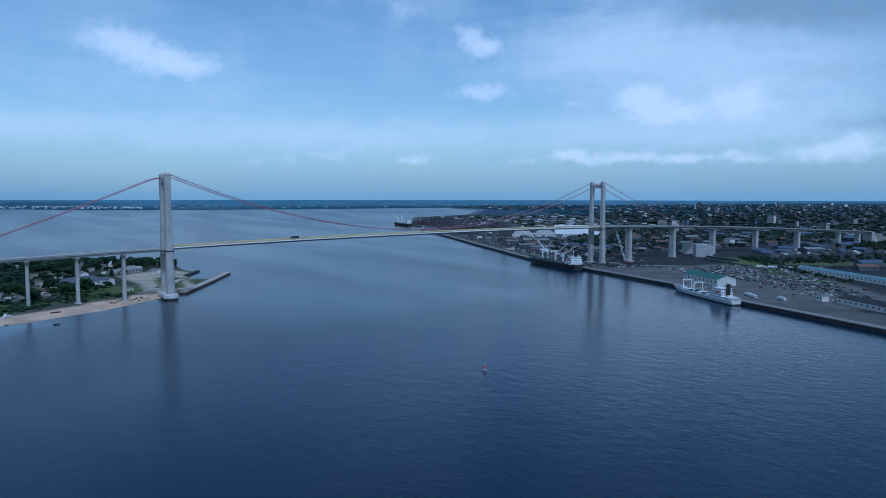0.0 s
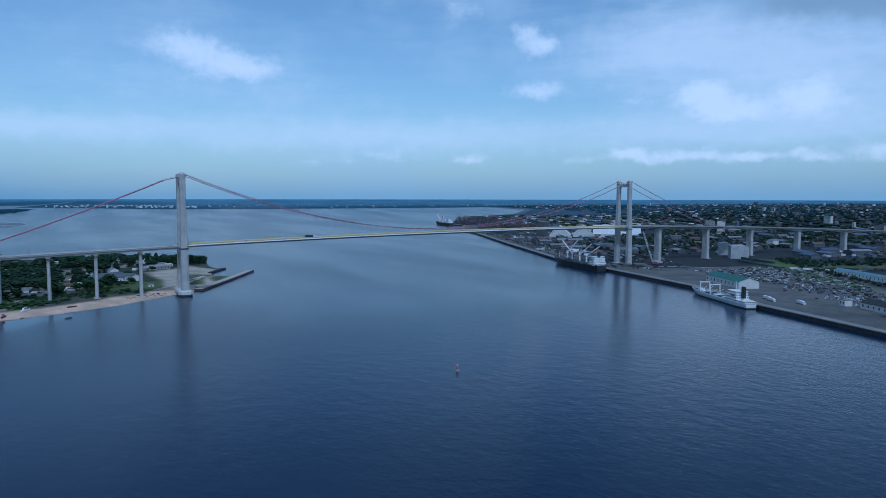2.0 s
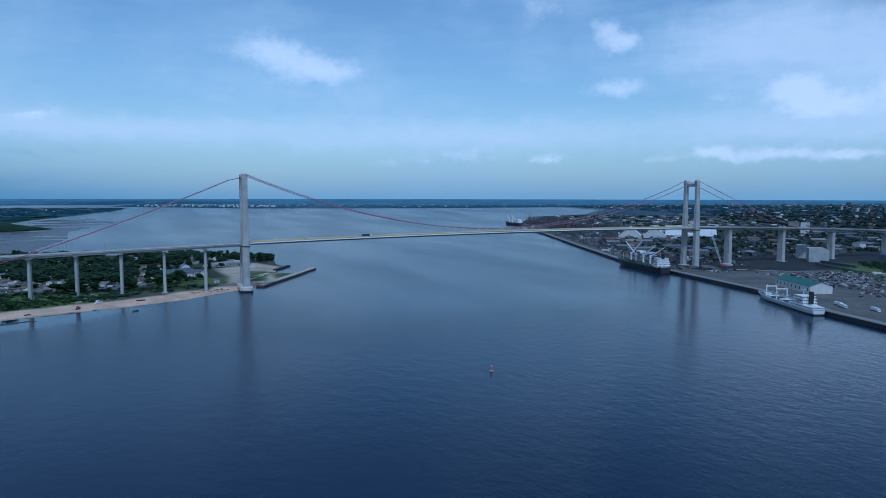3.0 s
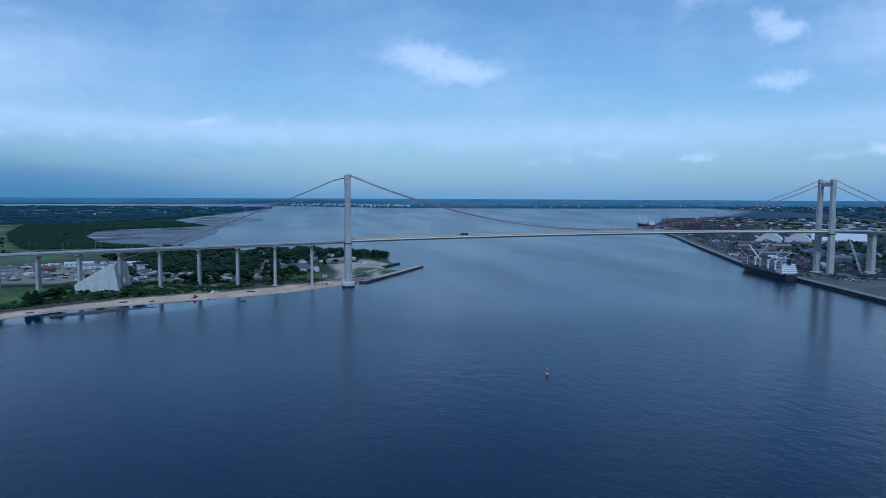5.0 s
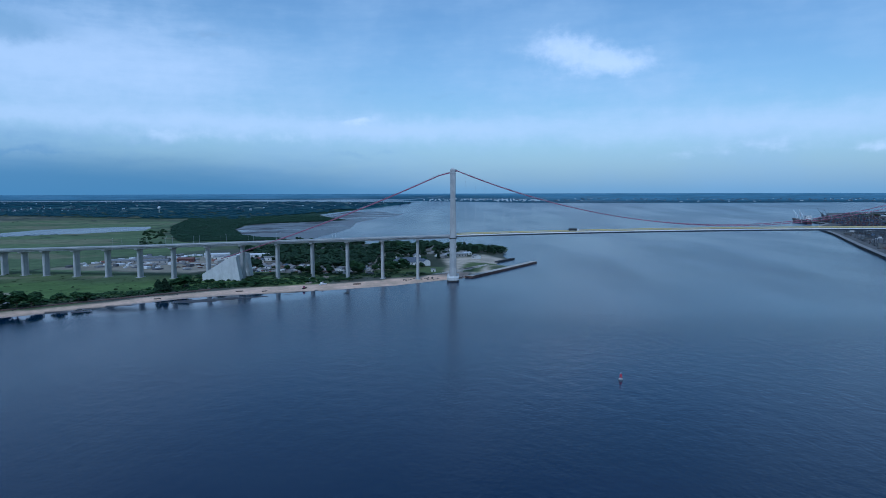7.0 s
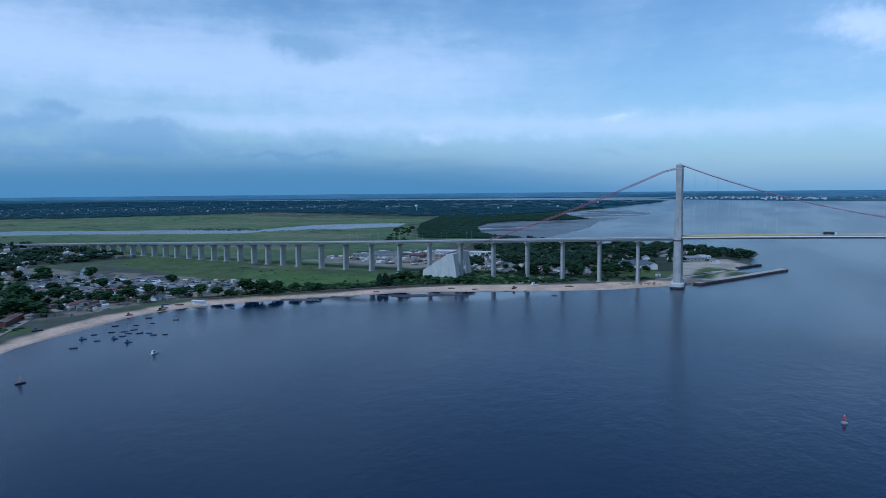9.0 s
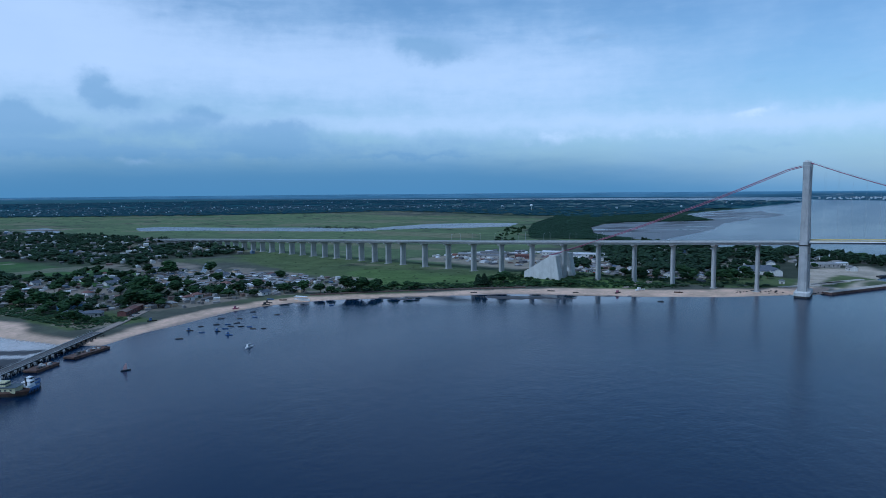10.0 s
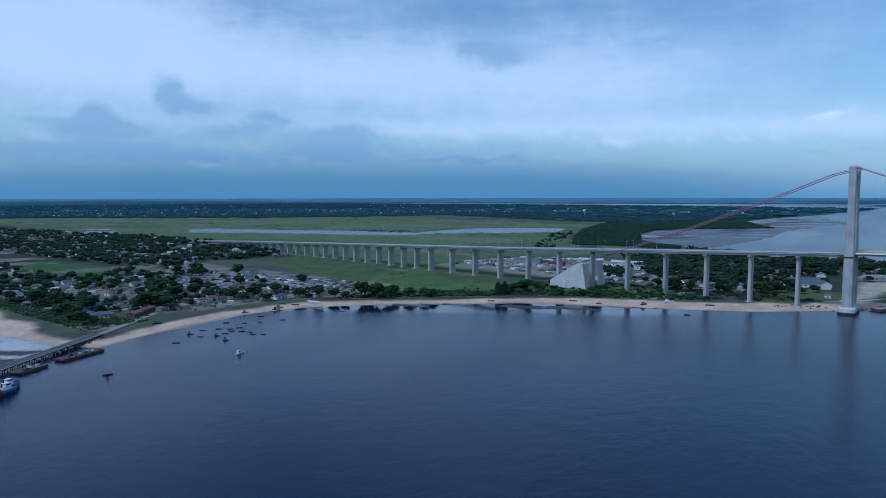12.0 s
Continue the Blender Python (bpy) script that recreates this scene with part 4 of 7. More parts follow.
POINT = [(-334, 69), (-232, 35), (-70, 45), (-37, 125), (-5, 218), (69, 313), (73, 438), (-90, 522), (-338, 570), (-331, 267)]
POINT_BACK = [(-331, 267), (-115, 272), (-2, 343), (80, 344), (89, 449), (53, 486), (-89, 532), (-337, 581), (-423, 448)]
DENSE = [(-734, -237), (-652, -179), (-571, -151), (-499, -191), (-487, -256), (-571, -292), (-705, -304)]
VILLAGE = [(-574, -475), (-489, -399), (-484, -296), (-464, -255), (-571, -167), (-774, -168), (-849, -305), (-781, -463), (-719, -487)]
INLAND = [(-848, -224), (-917, -89), (-876, 45), (-1323, 189), (-2041, 159), (-2689, 38), (-2689, -314), (-1230, -241)]
GARDENS = [(-781, -463), (-778, -366), (-1131, -346), (-2688, -424), (-2681, -625), (-1227, -529)]
MANGROVE_NEAR = [(-609, 613), (-755, 905), (-911, 1285), (-1064, 1785), (-1200, 2150), (-600, 2150), (-562, 2035), (-429, 1749), (-521, 1614), (-655, 1495), (-698, 1379), (-654, 1126), (-544, 857), (-460, 758), (-414, 741), (-380, 650)]
PLAIN_EDGE = [(-676, 2835), (-1080, 3471), (-2722, 3217), (-3653, 2448), (-4699, 2001), (-5052, 793), (-3768, 555), (-3374, 912), (-2878, 1237), (-2671, 1428), (-2528, 1687), (-2217, 2266), (-1512, 2026), (-900, 1797)]
PLAIN = [(-676, 2835), (-603, 4193), (-458, 6279), (-2968, 7902), (-9111, 7165), (-10303, 875), (-4744, 671), (-4284, 1976), (-2723, 3114)]
woods("woods", "dense dark green trees behind the point", POINT_BACK, 800, 5.0, 6, 15, M_LEAF_DARK, shade=0.44)
woods("woods", "dark trees crowding between the houses of the point", [(-328, 131), (-231, 108), (-129, 105), (-98, 136), (-85, 272), (-331, 288)], 330, 6, 5, 14, M_LEAF_DARK, shade=0.46)
woods("woods", "trees spread between the houses inland", INLAND, 2900, 5.5, 5, 12, M_LEAF_DARK, None, 1.2, shade=0.455)
woods("woods", "trees in the gardens along the west beach", GARDENS, 1300, 6.0, 5, 11, M_LEAF_DARK, None, 1.2, shade=0.445)
woods("woods", "trees crowding around the village houses", VILLAGE, 460, 5.5, 3, 9, M_LEAF_DARK, None, 1.15, shade=0.51)
woods("mangrove", "low dark green mangrove along the mud flats", MANGROVE_NEAR, 7500, 5.0, 2.4, 4.2, M_LEAF_MANGROVE, LOW_CLUMPS, 2.3)
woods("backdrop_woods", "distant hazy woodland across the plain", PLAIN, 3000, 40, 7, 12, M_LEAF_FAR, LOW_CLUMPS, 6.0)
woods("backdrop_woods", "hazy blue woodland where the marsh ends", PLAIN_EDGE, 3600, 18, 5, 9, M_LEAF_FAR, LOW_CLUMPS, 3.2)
woods("reeds", "scattered scrub in the marsh meadows", ZONES[0][2], 420, 10, 0.5, 1.8, M_LEAF, LOW_CLUMPS, 4.0)
woods("reeds", "darker tussocks in the near meadow", [(-1018, 61), (-529, 38), (-334, 27), (-334, -98), (-427, -201), (-530, -158), (-713, -98)], 200, 6, 0.4, 1.2, M_LEAF_BRIGHT, LOW_CLUMPS, 3.0)
woods("woods", "belt of trees along the causeway across the marsh", [(-525, 326), (-595, 506), (-685, 748), (-845, 1066), (-905, 1078), (-726, 687), (-605, 433)], 90, 9, 4, 8, M_LEAF, CLUMPS, 1.3, shade=0.48)
woods("reeds", "dark reeds along the lagoon banks", [(-1524, 685), (-1250, 714), (-1149, 762), (-1022, 970), (-1072, 1055), (-1210, 837), (-1443, 806)], 160, 8, 1.5, 3.5, M_LEAF_DARK, LOW_CLUMPS, 3.0, -3)
woods("scrub", "bushes and creepers along the beach edge",
      [(-438, -251), (-366, -179), (-273, -95), (-172, -50), (-121, -25), (-121, -4), (-294, -58), (-376, -137), (-458, -224)], 420, 3.6, 1.2, 4.2, M_LEAF, LOW_CLUMPS, 1.6, 1.5)
woods("scrub", "bushes and tall grass below the viaduct", [(-345, -93), (-253, -46), (-121, -15), (-40, 25), (-30, 60), (-130, 58), (-334, 33)], 380, 4.5, 0.6, 3.0, M_LEAF, LOW_CLUMPS, 2.2, 1.2)
woods("scrub", "low green scrub behind the sand by the pier",
      [(-709, -493), (-596, -498), (-475, -497), (-479, -442), (-532, -458), (-614, -462), (-718, -455)], 620, 3.0, 0.6, 2.0, M_LEAF, LOW_CLUMPS, 2.4, 1.2)

for name, poly, n in (("x", [(-109, 53), (-74, 63), (-58, 99), (-93, 115)], 14), ("y", [(-201, 29), (-120, 43), (-119, 79), (-211, 66)], 16)):
    for x, y, z in on_land(spots(poly, n, 6)):
        plant([0, 1, 2], x, y, z, 1.2)

# trees that stand free enough to be told apart
for x, y, z in on_land(spots(POINT, 85, 9)):
    plant([0, 1, 2, 4, 5] if y > 120 else [0, 1, 2, 3], x, y, z)
for x, y, z in on_land(spots([(-53, 323), (50, 334), (71, 313), (71, 376), (-11, 395)], 16, 6)):
    plant([4, 5], x, y, z, 0.95)
for x, y in ((-319, -124), (-314, -119)):
    plant([4], x, y, None, 1.3)
for x, y in [(-455, -264), (-444, -251), (-433, -246), (-422, -234), (-409, -224), (-399, -218), (-384, -198), (-372, -186),
             (-366, -181), (-326, -107), (-315, -100), (-304, -91), (-265, -84), (-243, -72), (-229, -70), (-428, -217), (-405, -202)]:
    plant([0, 1, 2, 2], x, y, None, 1.4)
for x, y, z in on_land(spots(VILLAGE, 90, 14)):
    if float(inside(np.array([x]), np.array([y]), DENSE)[0]) > 0 and rng.random() < 0.75:
        continue
    plant([0, 1, 2, 2], x, y, z, 1.4)
for x, y in ((-530, -416), (-524, -408), (-517, -400), (-536, -401), (-614, -462), (-606, -455), (-602, -467), (-622, -454), (-594, -461)):
    plant([1, 2], x, y, None, 1.5)
for x, y, z in on_land(spots([(-574, -482), (-481, -494), (-472, -471), (-558, -465)], 9, 7) + spots([(-739, -454), (-625, -472), (-625, -446), (-737, -430)], 16, 8)):
    plant([0, 1, 2], x, y, z, 0.95)
for x, y, z in on_land(spots([(-117, 63), (-48, 88), (-47, 112), (-113, 114)], 7, 8)):
    plant([1, 2, 0], x, y, z, 0.95)
for x, y, z in on_land(spots([(-345, -93), (-253, -43), (-172, -29), (-171, -3), (-334, -41)], 30, 5)):
    plant([2, 7, 0, 3], x, y, z, 0.75)

# ---- houses ----
M_WALLS = [surface("white_render", (0.62, 0.6, 0.56), (0.74, 0.72, 0.68), 2, 0.9, grime=0.2, per_object=0.15),
           surface("cement_block", (0.28, 0.27, 0.25), (0.36, 0.34, 0.31), 2, 0.95, grime=0.25, per_object=0.2),
           surface("ochre_render", (0.45, 0.34, 0.22), (0.52, 0.41, 0.28), 2, 0.9, grime=0.2, per_object=0.2),
           surface("blue_render", (0.16, 0.26, 0.42), (0.2, 0.31, 0.48), 2, 0.9, grime=0.15, per_object=0.2),
           surface("red_brick", (0.12, 0.05, 0.045), (0.16, 0.07, 0.06), 1.5, 0.9, grime=0.2, per_object=0.2)]
M_ROOFS = [surface("zinc_sheet", (0.17, 0.175, 0.18), (0.27, 0.27, 0.27), 3, 0.5, metal=0.2, grime=0.2, per_object=0.25),
           surface("rusty_sheet", (0.16, 0.115, 0.095), (0.24, 0.185, 0.15), 2, 0.75, grime=0.2, per_object=0.25),
           surface("fibre_cement", (0.20, 0.20, 0.20), (0.28, 0.28, 0.27), 3, 0.9, grime=0.3, per_object=0.25),
           surface("red_tile", (0.13, 0.07, 0.058), (0.18, 0.092, 0.075), 2, 0.85, grime=0.2, per_object=0.2),
           surface("white_sheet", (0.55, 0.56, 0.57), (0.68, 0.68, 0.68), 4, 0.5, grime=0.12, per_object=0.1),
           surface("blue_sheet", (0.07, 0.10, 0.15), (0.10, 0.135, 0.2), 4, 0.5, grime=0.12, per_object=0.15),
           surface("slate_blue_tile", (0.07, 0.082, 0.105), (0.115, 0.13, 0.155), 2, 0.8, grime=0.2, per_object=0.15),
           surface("green_sheet", (0.03, 0.11, 0.085), (0.045, 0.15, 0.12), 5, 0.5, grime=0.15),
           surface("teal_sheet", (0.11, 0.2, 0.23), (0.17, 0.28, 0.31), 5, 0.5, grime=0.15)]
M_DOOR = surface("dark_opening", (0.03, 0.03, 0.035), (0.05, 0.05, 0.055), 1, 0.5)
M_GLASS = surface("window_glass", (0.03, 0.04, 0.05), (0.05, 0.06, 0.07), 1, 0.12)


def roof_mesh(bm, w, d, h, rise, kind, eave=0.5):
    """A roof over a w by d plan, from height h: gable, hip or lean-to, with thickness."""
    a, b, t = w / 2 + eave, d / 2 + eave, 0.18
    if kind == "flat":
        loft(bm, [[(-a, -b, h), (a, -b, h), (a, b, h + rise), (-a, b, h + rise)], [(-a, -b, h + t), (a, -b, h + t), (a, b, h + rise + t), (-a, b, h + rise + t)]])
        return
    if kind == "gable":
        prism(bm, [(-b, h - 0.1), (0, h + rise - 0.1), (b, h - 0.1), (b, h + t - 0.1), (0, h + rise + t), (-b, h + t - 0.1)], -a, a, lambda u, v, k: (k, u, v))
        return
    k = max(a - b, 0.3)
    lo = [bm.verts.new(p) for p in ((-a, -b, h - 0.1), (a, -b, h - 0.1), (a, b, h - 0.1), (-a, b, h - 0.1))]
    ed = [bm.verts.new(p) for p in ((-a, -b, h + t), (a, -b, h + t), (a, b, h + t), (-a, b, h + t))]
    r0, r1 = bm.verts.new((-k, 0, h + rise)), bm.verts.new((k, 0, h + rise))
    bm.faces.new(lo[::-1])
    for i in range(4):
        bm.faces.new((lo[i], lo[(i + 1) % 4], ed[(i + 1) % 4], ed[i]))
    bm.faces.new((ed[0], ed[1], r1, r0))
    bm.faces.new((ed[2], ed[3], r0, r1))
    bm.faces.new((ed[1], ed[2], r1))
    bm.faces.new((ed[3], ed[0], r0))


def make_house(name, label, category, w, d, h, rise, kind, wall, roof, m=None, group="", doors=1, bays=2, storeys=1, ribbon=False):
    """Walls with door and windows set into their faces, and a roof."""
    t = thing(name, label, category, pose(0, 0, -500) if m is None else m, group)
    bm = bmesh.new()
    if kind == "gable":
        prism(bm, [(-d / 2, -0.5), (d / 2, -0.5), (d / 2, h), (0, h + rise * 0.93), (-d / 2, h)], -w / 2, w / 2, lambda u, v, k: (k, u, v))
    else:
        box(bm, -w / 2, w / 2, -d / 2, d / 2, -0.5, h)
    part("wall", bm, wall, t)
    bm = bmesh.new()
    roof_mesh(bm, w, d, h, rise, kind)
    part("roof", bm, roof, t)
    sh = h / storeys
    for side in (-1, 1):
        y = side * d / 2
        for s in range(storeys):
            for k in range(bays):
                x = -w / 2 + (k + 0.5) * w / bays
                bm = bmesh.new()
                ww = min(1.6, 0.45 * w / bays) if not ribbon else 0.9 * w
                if s == 0 and k == bays // 2 and doors and side == -1:
                    box(bm, x - 0.6, x + 0.6, y - 0.05, y + 0.05, 0.0, min(2.1, h - 0.2))
                    part("door", bm, M_DOOR, t)
                else:
                    box(bm, x - ww / 2, x + ww / 2, y - 0.05, y + 0.05, s * sh + 0.35 * sh, s * sh + 0.75 * sh)
                    part("window", bm, M_GLASS, t)
    return t


W, R = M_WALLS, M_ROOFS
HOUSES = [make_house("house", "small white house with a grey tin roof", "house", 9, 7, 2.9, 1.4, "gable", W[0], R[0], None, "village houses", bays=1),
          make_house("house", "cement block house with a rusty tin roof", "house", 8, 6.5, 2.7, 0.9, "flat", W[1], R[1], None, "village houses", bays=1),
          make_house("house", "ochre house with a grey sheet roof", "house", 10, 7, 3.0, 1.6, "hip", W[2], R[2], None, "village houses", bays=1),
          make_house("house", "white house with a red tile roof", "house", 10, 8, 3.0, 2.0, "hip", W[0], R[3], None, "village houses", bays=1),
          make_house("house", "cement house with a bright zinc roof", "house", 7.5, 6, 2.7, 0.8, "flat", W[1], R[4], None, "village houses", bays=1),
          make_house("house", "white house with a dark slate roof", "house", 12, 8, 3.1, 2.2, "gable", W[0], R[6], None, "village houses", bays=2)]
SHACKS = [make_house("shack", "small cement shack with a grey tin roof", "shack", 5.5, 4.5, 2.3, 0.5, "flat", W[1], R[0], None, "shacks", bays=1),
          make_house("shack", "small shack with a rusty tin roof", "shack", 5, 4, 2.2, 0.5, "flat", W[2], R[1], None, "shacks", bays=1),
          make_house("shack", "small shack with a dull fibre sheet roof", "shack", 6, 4.5, 2.4, 0.6, "flat", W[1], R[2], None, "shacks", bays=1),
          make_house("shack", "small white hut with a bright tin roof", "shack", 5.5, 5, 2.4, 0.6, "flat", W[0], R[4], None, "shacks", bays=1)]


def settle(protos, poly, count, apart, turn=None, low=0.8):
    for x, y, z in on_land(spots(poly, count, apart), low):
        a = (turn if turn is not None else rng.choice((0, 90))) + rng.uniform(-12, 12)
        s = rng.uniform(0.85, 1.2)
        copy_thing(rng.choice(protos), pose(x, y, z, 0, 0, a) @ Matrix.Diagonal((s, s, rng.uniform(0.9, 1.15), 1)))


settle(SHACKS[:3] * 3 + SHACKS[3:], DENSE, 220, 5.6, 30)
settle(HOUSES[:4] + HOUSES[5:], VILLAGE, 75, 14)
settle(HOUSES[:3] + HOUSES[4:5], INLAND, 60, 19)
settle(HOUSES, GARDENS, 50, 19)
settle(HOUSES[:1] + HOUSES[4:] + SHACKS[3:], [(-323, 79), (-109, 63), (-87, 167), (-177, 263), (-322, 236)], 18, 18)
for s in HOUSES + SHACKS:
    s.matrix_world = pose(0, 0, 0)
for k, s in enumerate(HOUSES):
    x, y = (-640 - 26 * k, -440 + 7 * k)
    s.matrix_world = pose(x, y, ground_z(x, y), 0, 0, 15 * k)
for k, s in enumerate(SHACKS):
    x, y = (-600 + 9 * k, -215)
    s.matrix_world = pose(x, y, ground_z(x, y), 0, 0, 30)
for k, (t, (x, y)) in enumerate(zip(TREES, [(-550, -376), (-586, -353), (-622, -341), (-644, -385), (30, 350), (38, 360), (-370, -117), (-357, -110)])):
    t.matrix_world = pose(x, y, ground_z(x, y), 0, 0, 40 * k)


def stand(x, y, turn=0.0, dz=0.0):
    return pose(x, y, ground_z(x, y) + dz, 0, 0, turn)


# named buildings of the south shore
make_house("long_house", "long blue-painted house facing the beach road", "house", 24, 9, 5.5, 1.5, "hip", W[3], R[2], stand(-575, -451, 62), bays=5, storeys=2)
make_house("long_house", "low white house with a dark grey roof by the pier road", "house", 16, 9, 3.6, 2, "hip", W[0], R[6], stand(-542, -468, 55), bays=4)
make_house("shop_row", "dark-roofed shop with a pillared porch by the pier road", "shop", 18, 10, 3.8, 2, "hip", W[1], R[6], stand(-523, -460, 55), bays=5)
for k in range(4):
    make_house("shop_row", "red brick shop along the pier road", "shop", 13, 8, 4.0, 1.2, "gable", W[4], R[1 + 2 * (k % 2)], stand(-505 - 9 * k, -440 + 12 * k, 125), "shops by the pier road", bays=4)
make_house("villa", "white gabled villa at the edge of the beach", "house", 20, 12, 4.5, 3.5, "gable", W[0], R[0], stand(-724, -463, 20), bays=5)
make_house("long_house", "long low white building beside the villa", "house", 30, 8, 3.2, 1.2, "gable", W[0], R[4], stand(-684, -459, 20), bays=6)
make_house("barracks", "long white building with a slate-blue hip roof", "barracks", 52, 14, 4.5, 4.2, "hip", W[0], R[6], stand(-63, 152, 28), bays=10)
make_house("barracks", "long building with a dark slate roof", "barracks", 46, 12, 4.2, 3.8, "hip", W[0], R[6], stand(-70, 184, 28), bays=9)
make_house("house", "white gabled house with two storeys", "house", 14, 11, 6.5, 3.2, "gable", W[0], R[6], stand(-43, 143, 118), bays=3, storeys=2)
make_house("house", "white gabled house behind the barracks", "house", 15, 11, 6.0, 3.4, "gable", W[0], R[0], stand(-61, 238, 100), bays=3, storeys=2)
make_house("barracks", "long grey-roofed building near the jetty", "barracks", 42, 13, 4.2, 3.2, "hip", W[1], R[2], stand(-1, 278, 30), bays=7)
make_house("house", "white boathouse with a dark doorway", "house", 12, 10, 4.6, 2.4, "gable", W[0], R[2], stand(35, 250, 120), bays=3)
make_house("shed", "low white shed beside the jetty yard", "shed", 22, 8, 3.2, 1.0, "flat", W[0], R[4], stand(17, 319, 25), bays=4)
make_house("house", "tiny white hut on the point", "house", 6, 5, 3.4, 1.5, "hip", W[0], R[0], stand(-28, 70, 10), bays=1)
for k, (x, y, w, r, c, lab) in enumerate([(-460, 167, 46, 0, 1, "long grey site shed with a metal roof"), (-506, 171, 40, 0, 1, "grey site shed with a metal roof"),
                                          (-483, 210, 44, 0, 1, "grey site shed with a pale zinc roof"), (-419, 192, 24, 3, 4, "reddish store building on the site"),
                                          (-363, 232, 50, 0, 0, "white workshop with a zinc roof"), (-321, 262, 60, 4, 0, "long white workshop roof"),
                                          (-398, 270, 40, 4, 0, "white site building with a bright roof"), (-286, 214, 36, 2, 0, "white store with a grey roof")]):
    make_house("site_shed", lab, "shed", w, 13, 5, 2.0, "gable", W[c], R[r], stand(x, y, 12), "sheds of the building site", bays=6)

# ---- the port ----
M_HULL_WHITE = surface("white_hull_paint", (0.66, 0.66, 0.65), (0.76, 0.76, 0.75), 6, 0.4, grime=0.15, fine=0.08)
M_HULL_BLACK = surface("black_hull_paint", (0.02, 0.022, 0.025), (0.035, 0.035, 0.04), 6, 0.45, grime=0.2)
M_BOOT = surface("red_antifouling", (0.16, 0.03, 0.025), (0.22, 0.05, 0.04), 4, 0.6, grime=0.3)
M_DECK_GREEN = surface("deck_paint", (0.06, 0.085, 0.10), (0.10, 0.125, 0.135), 4, 0.7, grime=0.3)
M_DECK_RED = surface("rusty_deck", (0.11, 0.075, 0.065), (0.16, 0.11, 0.095), 4, 0.8, grime=0.3)
M_WHITE = surface("white_paint", (0.72, 0.72, 0.71), (0.8, 0.8, 0.79), 3, 0.45, grime=0.1, fine=0.08)
M_ORANGE = surface("orange_paint", (0.36, 0.11, 0.04), (0.42, 0.14, 0.06), 2, 0.5)
M_BLUE = surface("blue_paint", (0.06, 0.12, 0.28), (0.08, 0.16, 0.34), 2, 0.5, grime=0.2)
M_RUST = surface("rusted_steel", (0.075, 0.045, 0.034), (0.125, 0.072, 0.05), 2, 0.85, grime=0.3, bump=0.02)
M_TYRE = surface("rubber", (0.02, 0.02, 0.02), (0.03, 0.03, 0.03), 0.5, 0.9)
M_BLACK = surface("black_paint", (0.015, 0.015, 0.017), (0.03, 0.03, 0.03), 1, 0.5)


def hull_rows(length, beam, depth, low, bow=1.0, levels=(0.0, 1.0)):
    """Sections of a hull, stern at -length/2 and bow at +length/2, from height low to depth."""
    rows = []
    for k in range(15):
        t = k / 14
        x = (t - 0.5) * length
        full = min(1.0, 0.72 + 2.2 * t) if t < 0.13 else 1.0
        nose = 1.0 if t < 0.72 else max(0.02, 1 - ((t - 0.72) / 0.28) ** 2.0)
        sheer = depth * (1 + 0.22 * bow * max(0, (t - 0.6) / 0.4) ** 2 + 0.06 * max(0, (0.15 - t) / 0.15))
        w0, w1 = beam / 2 * full * nose * 0.86, beam / 2 * min(1, full * (nose ** 0.6))
        reach = 0.06 * length * bow * max(0, (t - 0.9) / 0.1)
        rows.append((x, reach, w0, w1, low, sheer))
    return rows


def make_hull(t, length, beam, depth, paint, boot, deckmat, waterline=1.0, name="hull"):
    rows = hull_rows(length, beam, depth, waterline)
    bm = bmesh.new()
    loft(bm, [[(x, -w0, lo), (x, w0, lo), (x + r, w1, hi), (x + r, w1 - 0.25, hi + 0.9), (x + r, w1 - 0.4, hi + 0.9), (x + r, w1 - 0.5, hi),
               (x + r, -w1 + 0.5, hi), (x + r, -w1 + 0.4, hi + 0.9), (x + r, -w1 + 0.25, hi + 0.9), (x + r, -w1, hi)] if w1 > 0.6 else
              [(x, -w0, lo), (x, w0, lo), (x + r, w1, hi), (x + r, w1, hi + 0.9), (x + r, w1 * .8, hi + 0.9), (x + r, w1 * .7, hi),
               (x + r, -w1 * .7, hi), (x + r, -w1 * .8, hi + 0.9), (x + r, -w1, hi + 0.9), (x + r, -w1, hi)] for x, r, w0, w1, lo, hi in rows])
    h = part(name, bm, paint, t)
    bm = bmesh.new()
    loft(bm, [[(x, -w0 * 0.9, -3), (x, w0 * 0.9, -3), (x, w0 * 1.005, waterline + 0.1), (x, -w0 * 1.005, waterline + 0.1)] for x, r, w0, w1, lo, hi in rows])
    part("boot_stripe", bm, boot, h)
    bm = bmesh.new()
    loft(bm, [[(x + r, -max(w1 - 0.5, 0.05), hi + 0.05), (x + r, max(w1 - 0.5, 0.05), hi + 0.05), (x + r, max(w1 - 0.5, 0.05), hi + 0.15), (x + r, -max(w1 - 0.5, 0.05), hi + 0.15)]
              for x, r, w0, w1, lo, hi in rows])
    part("deck", bm, deckmat, h)
    return h


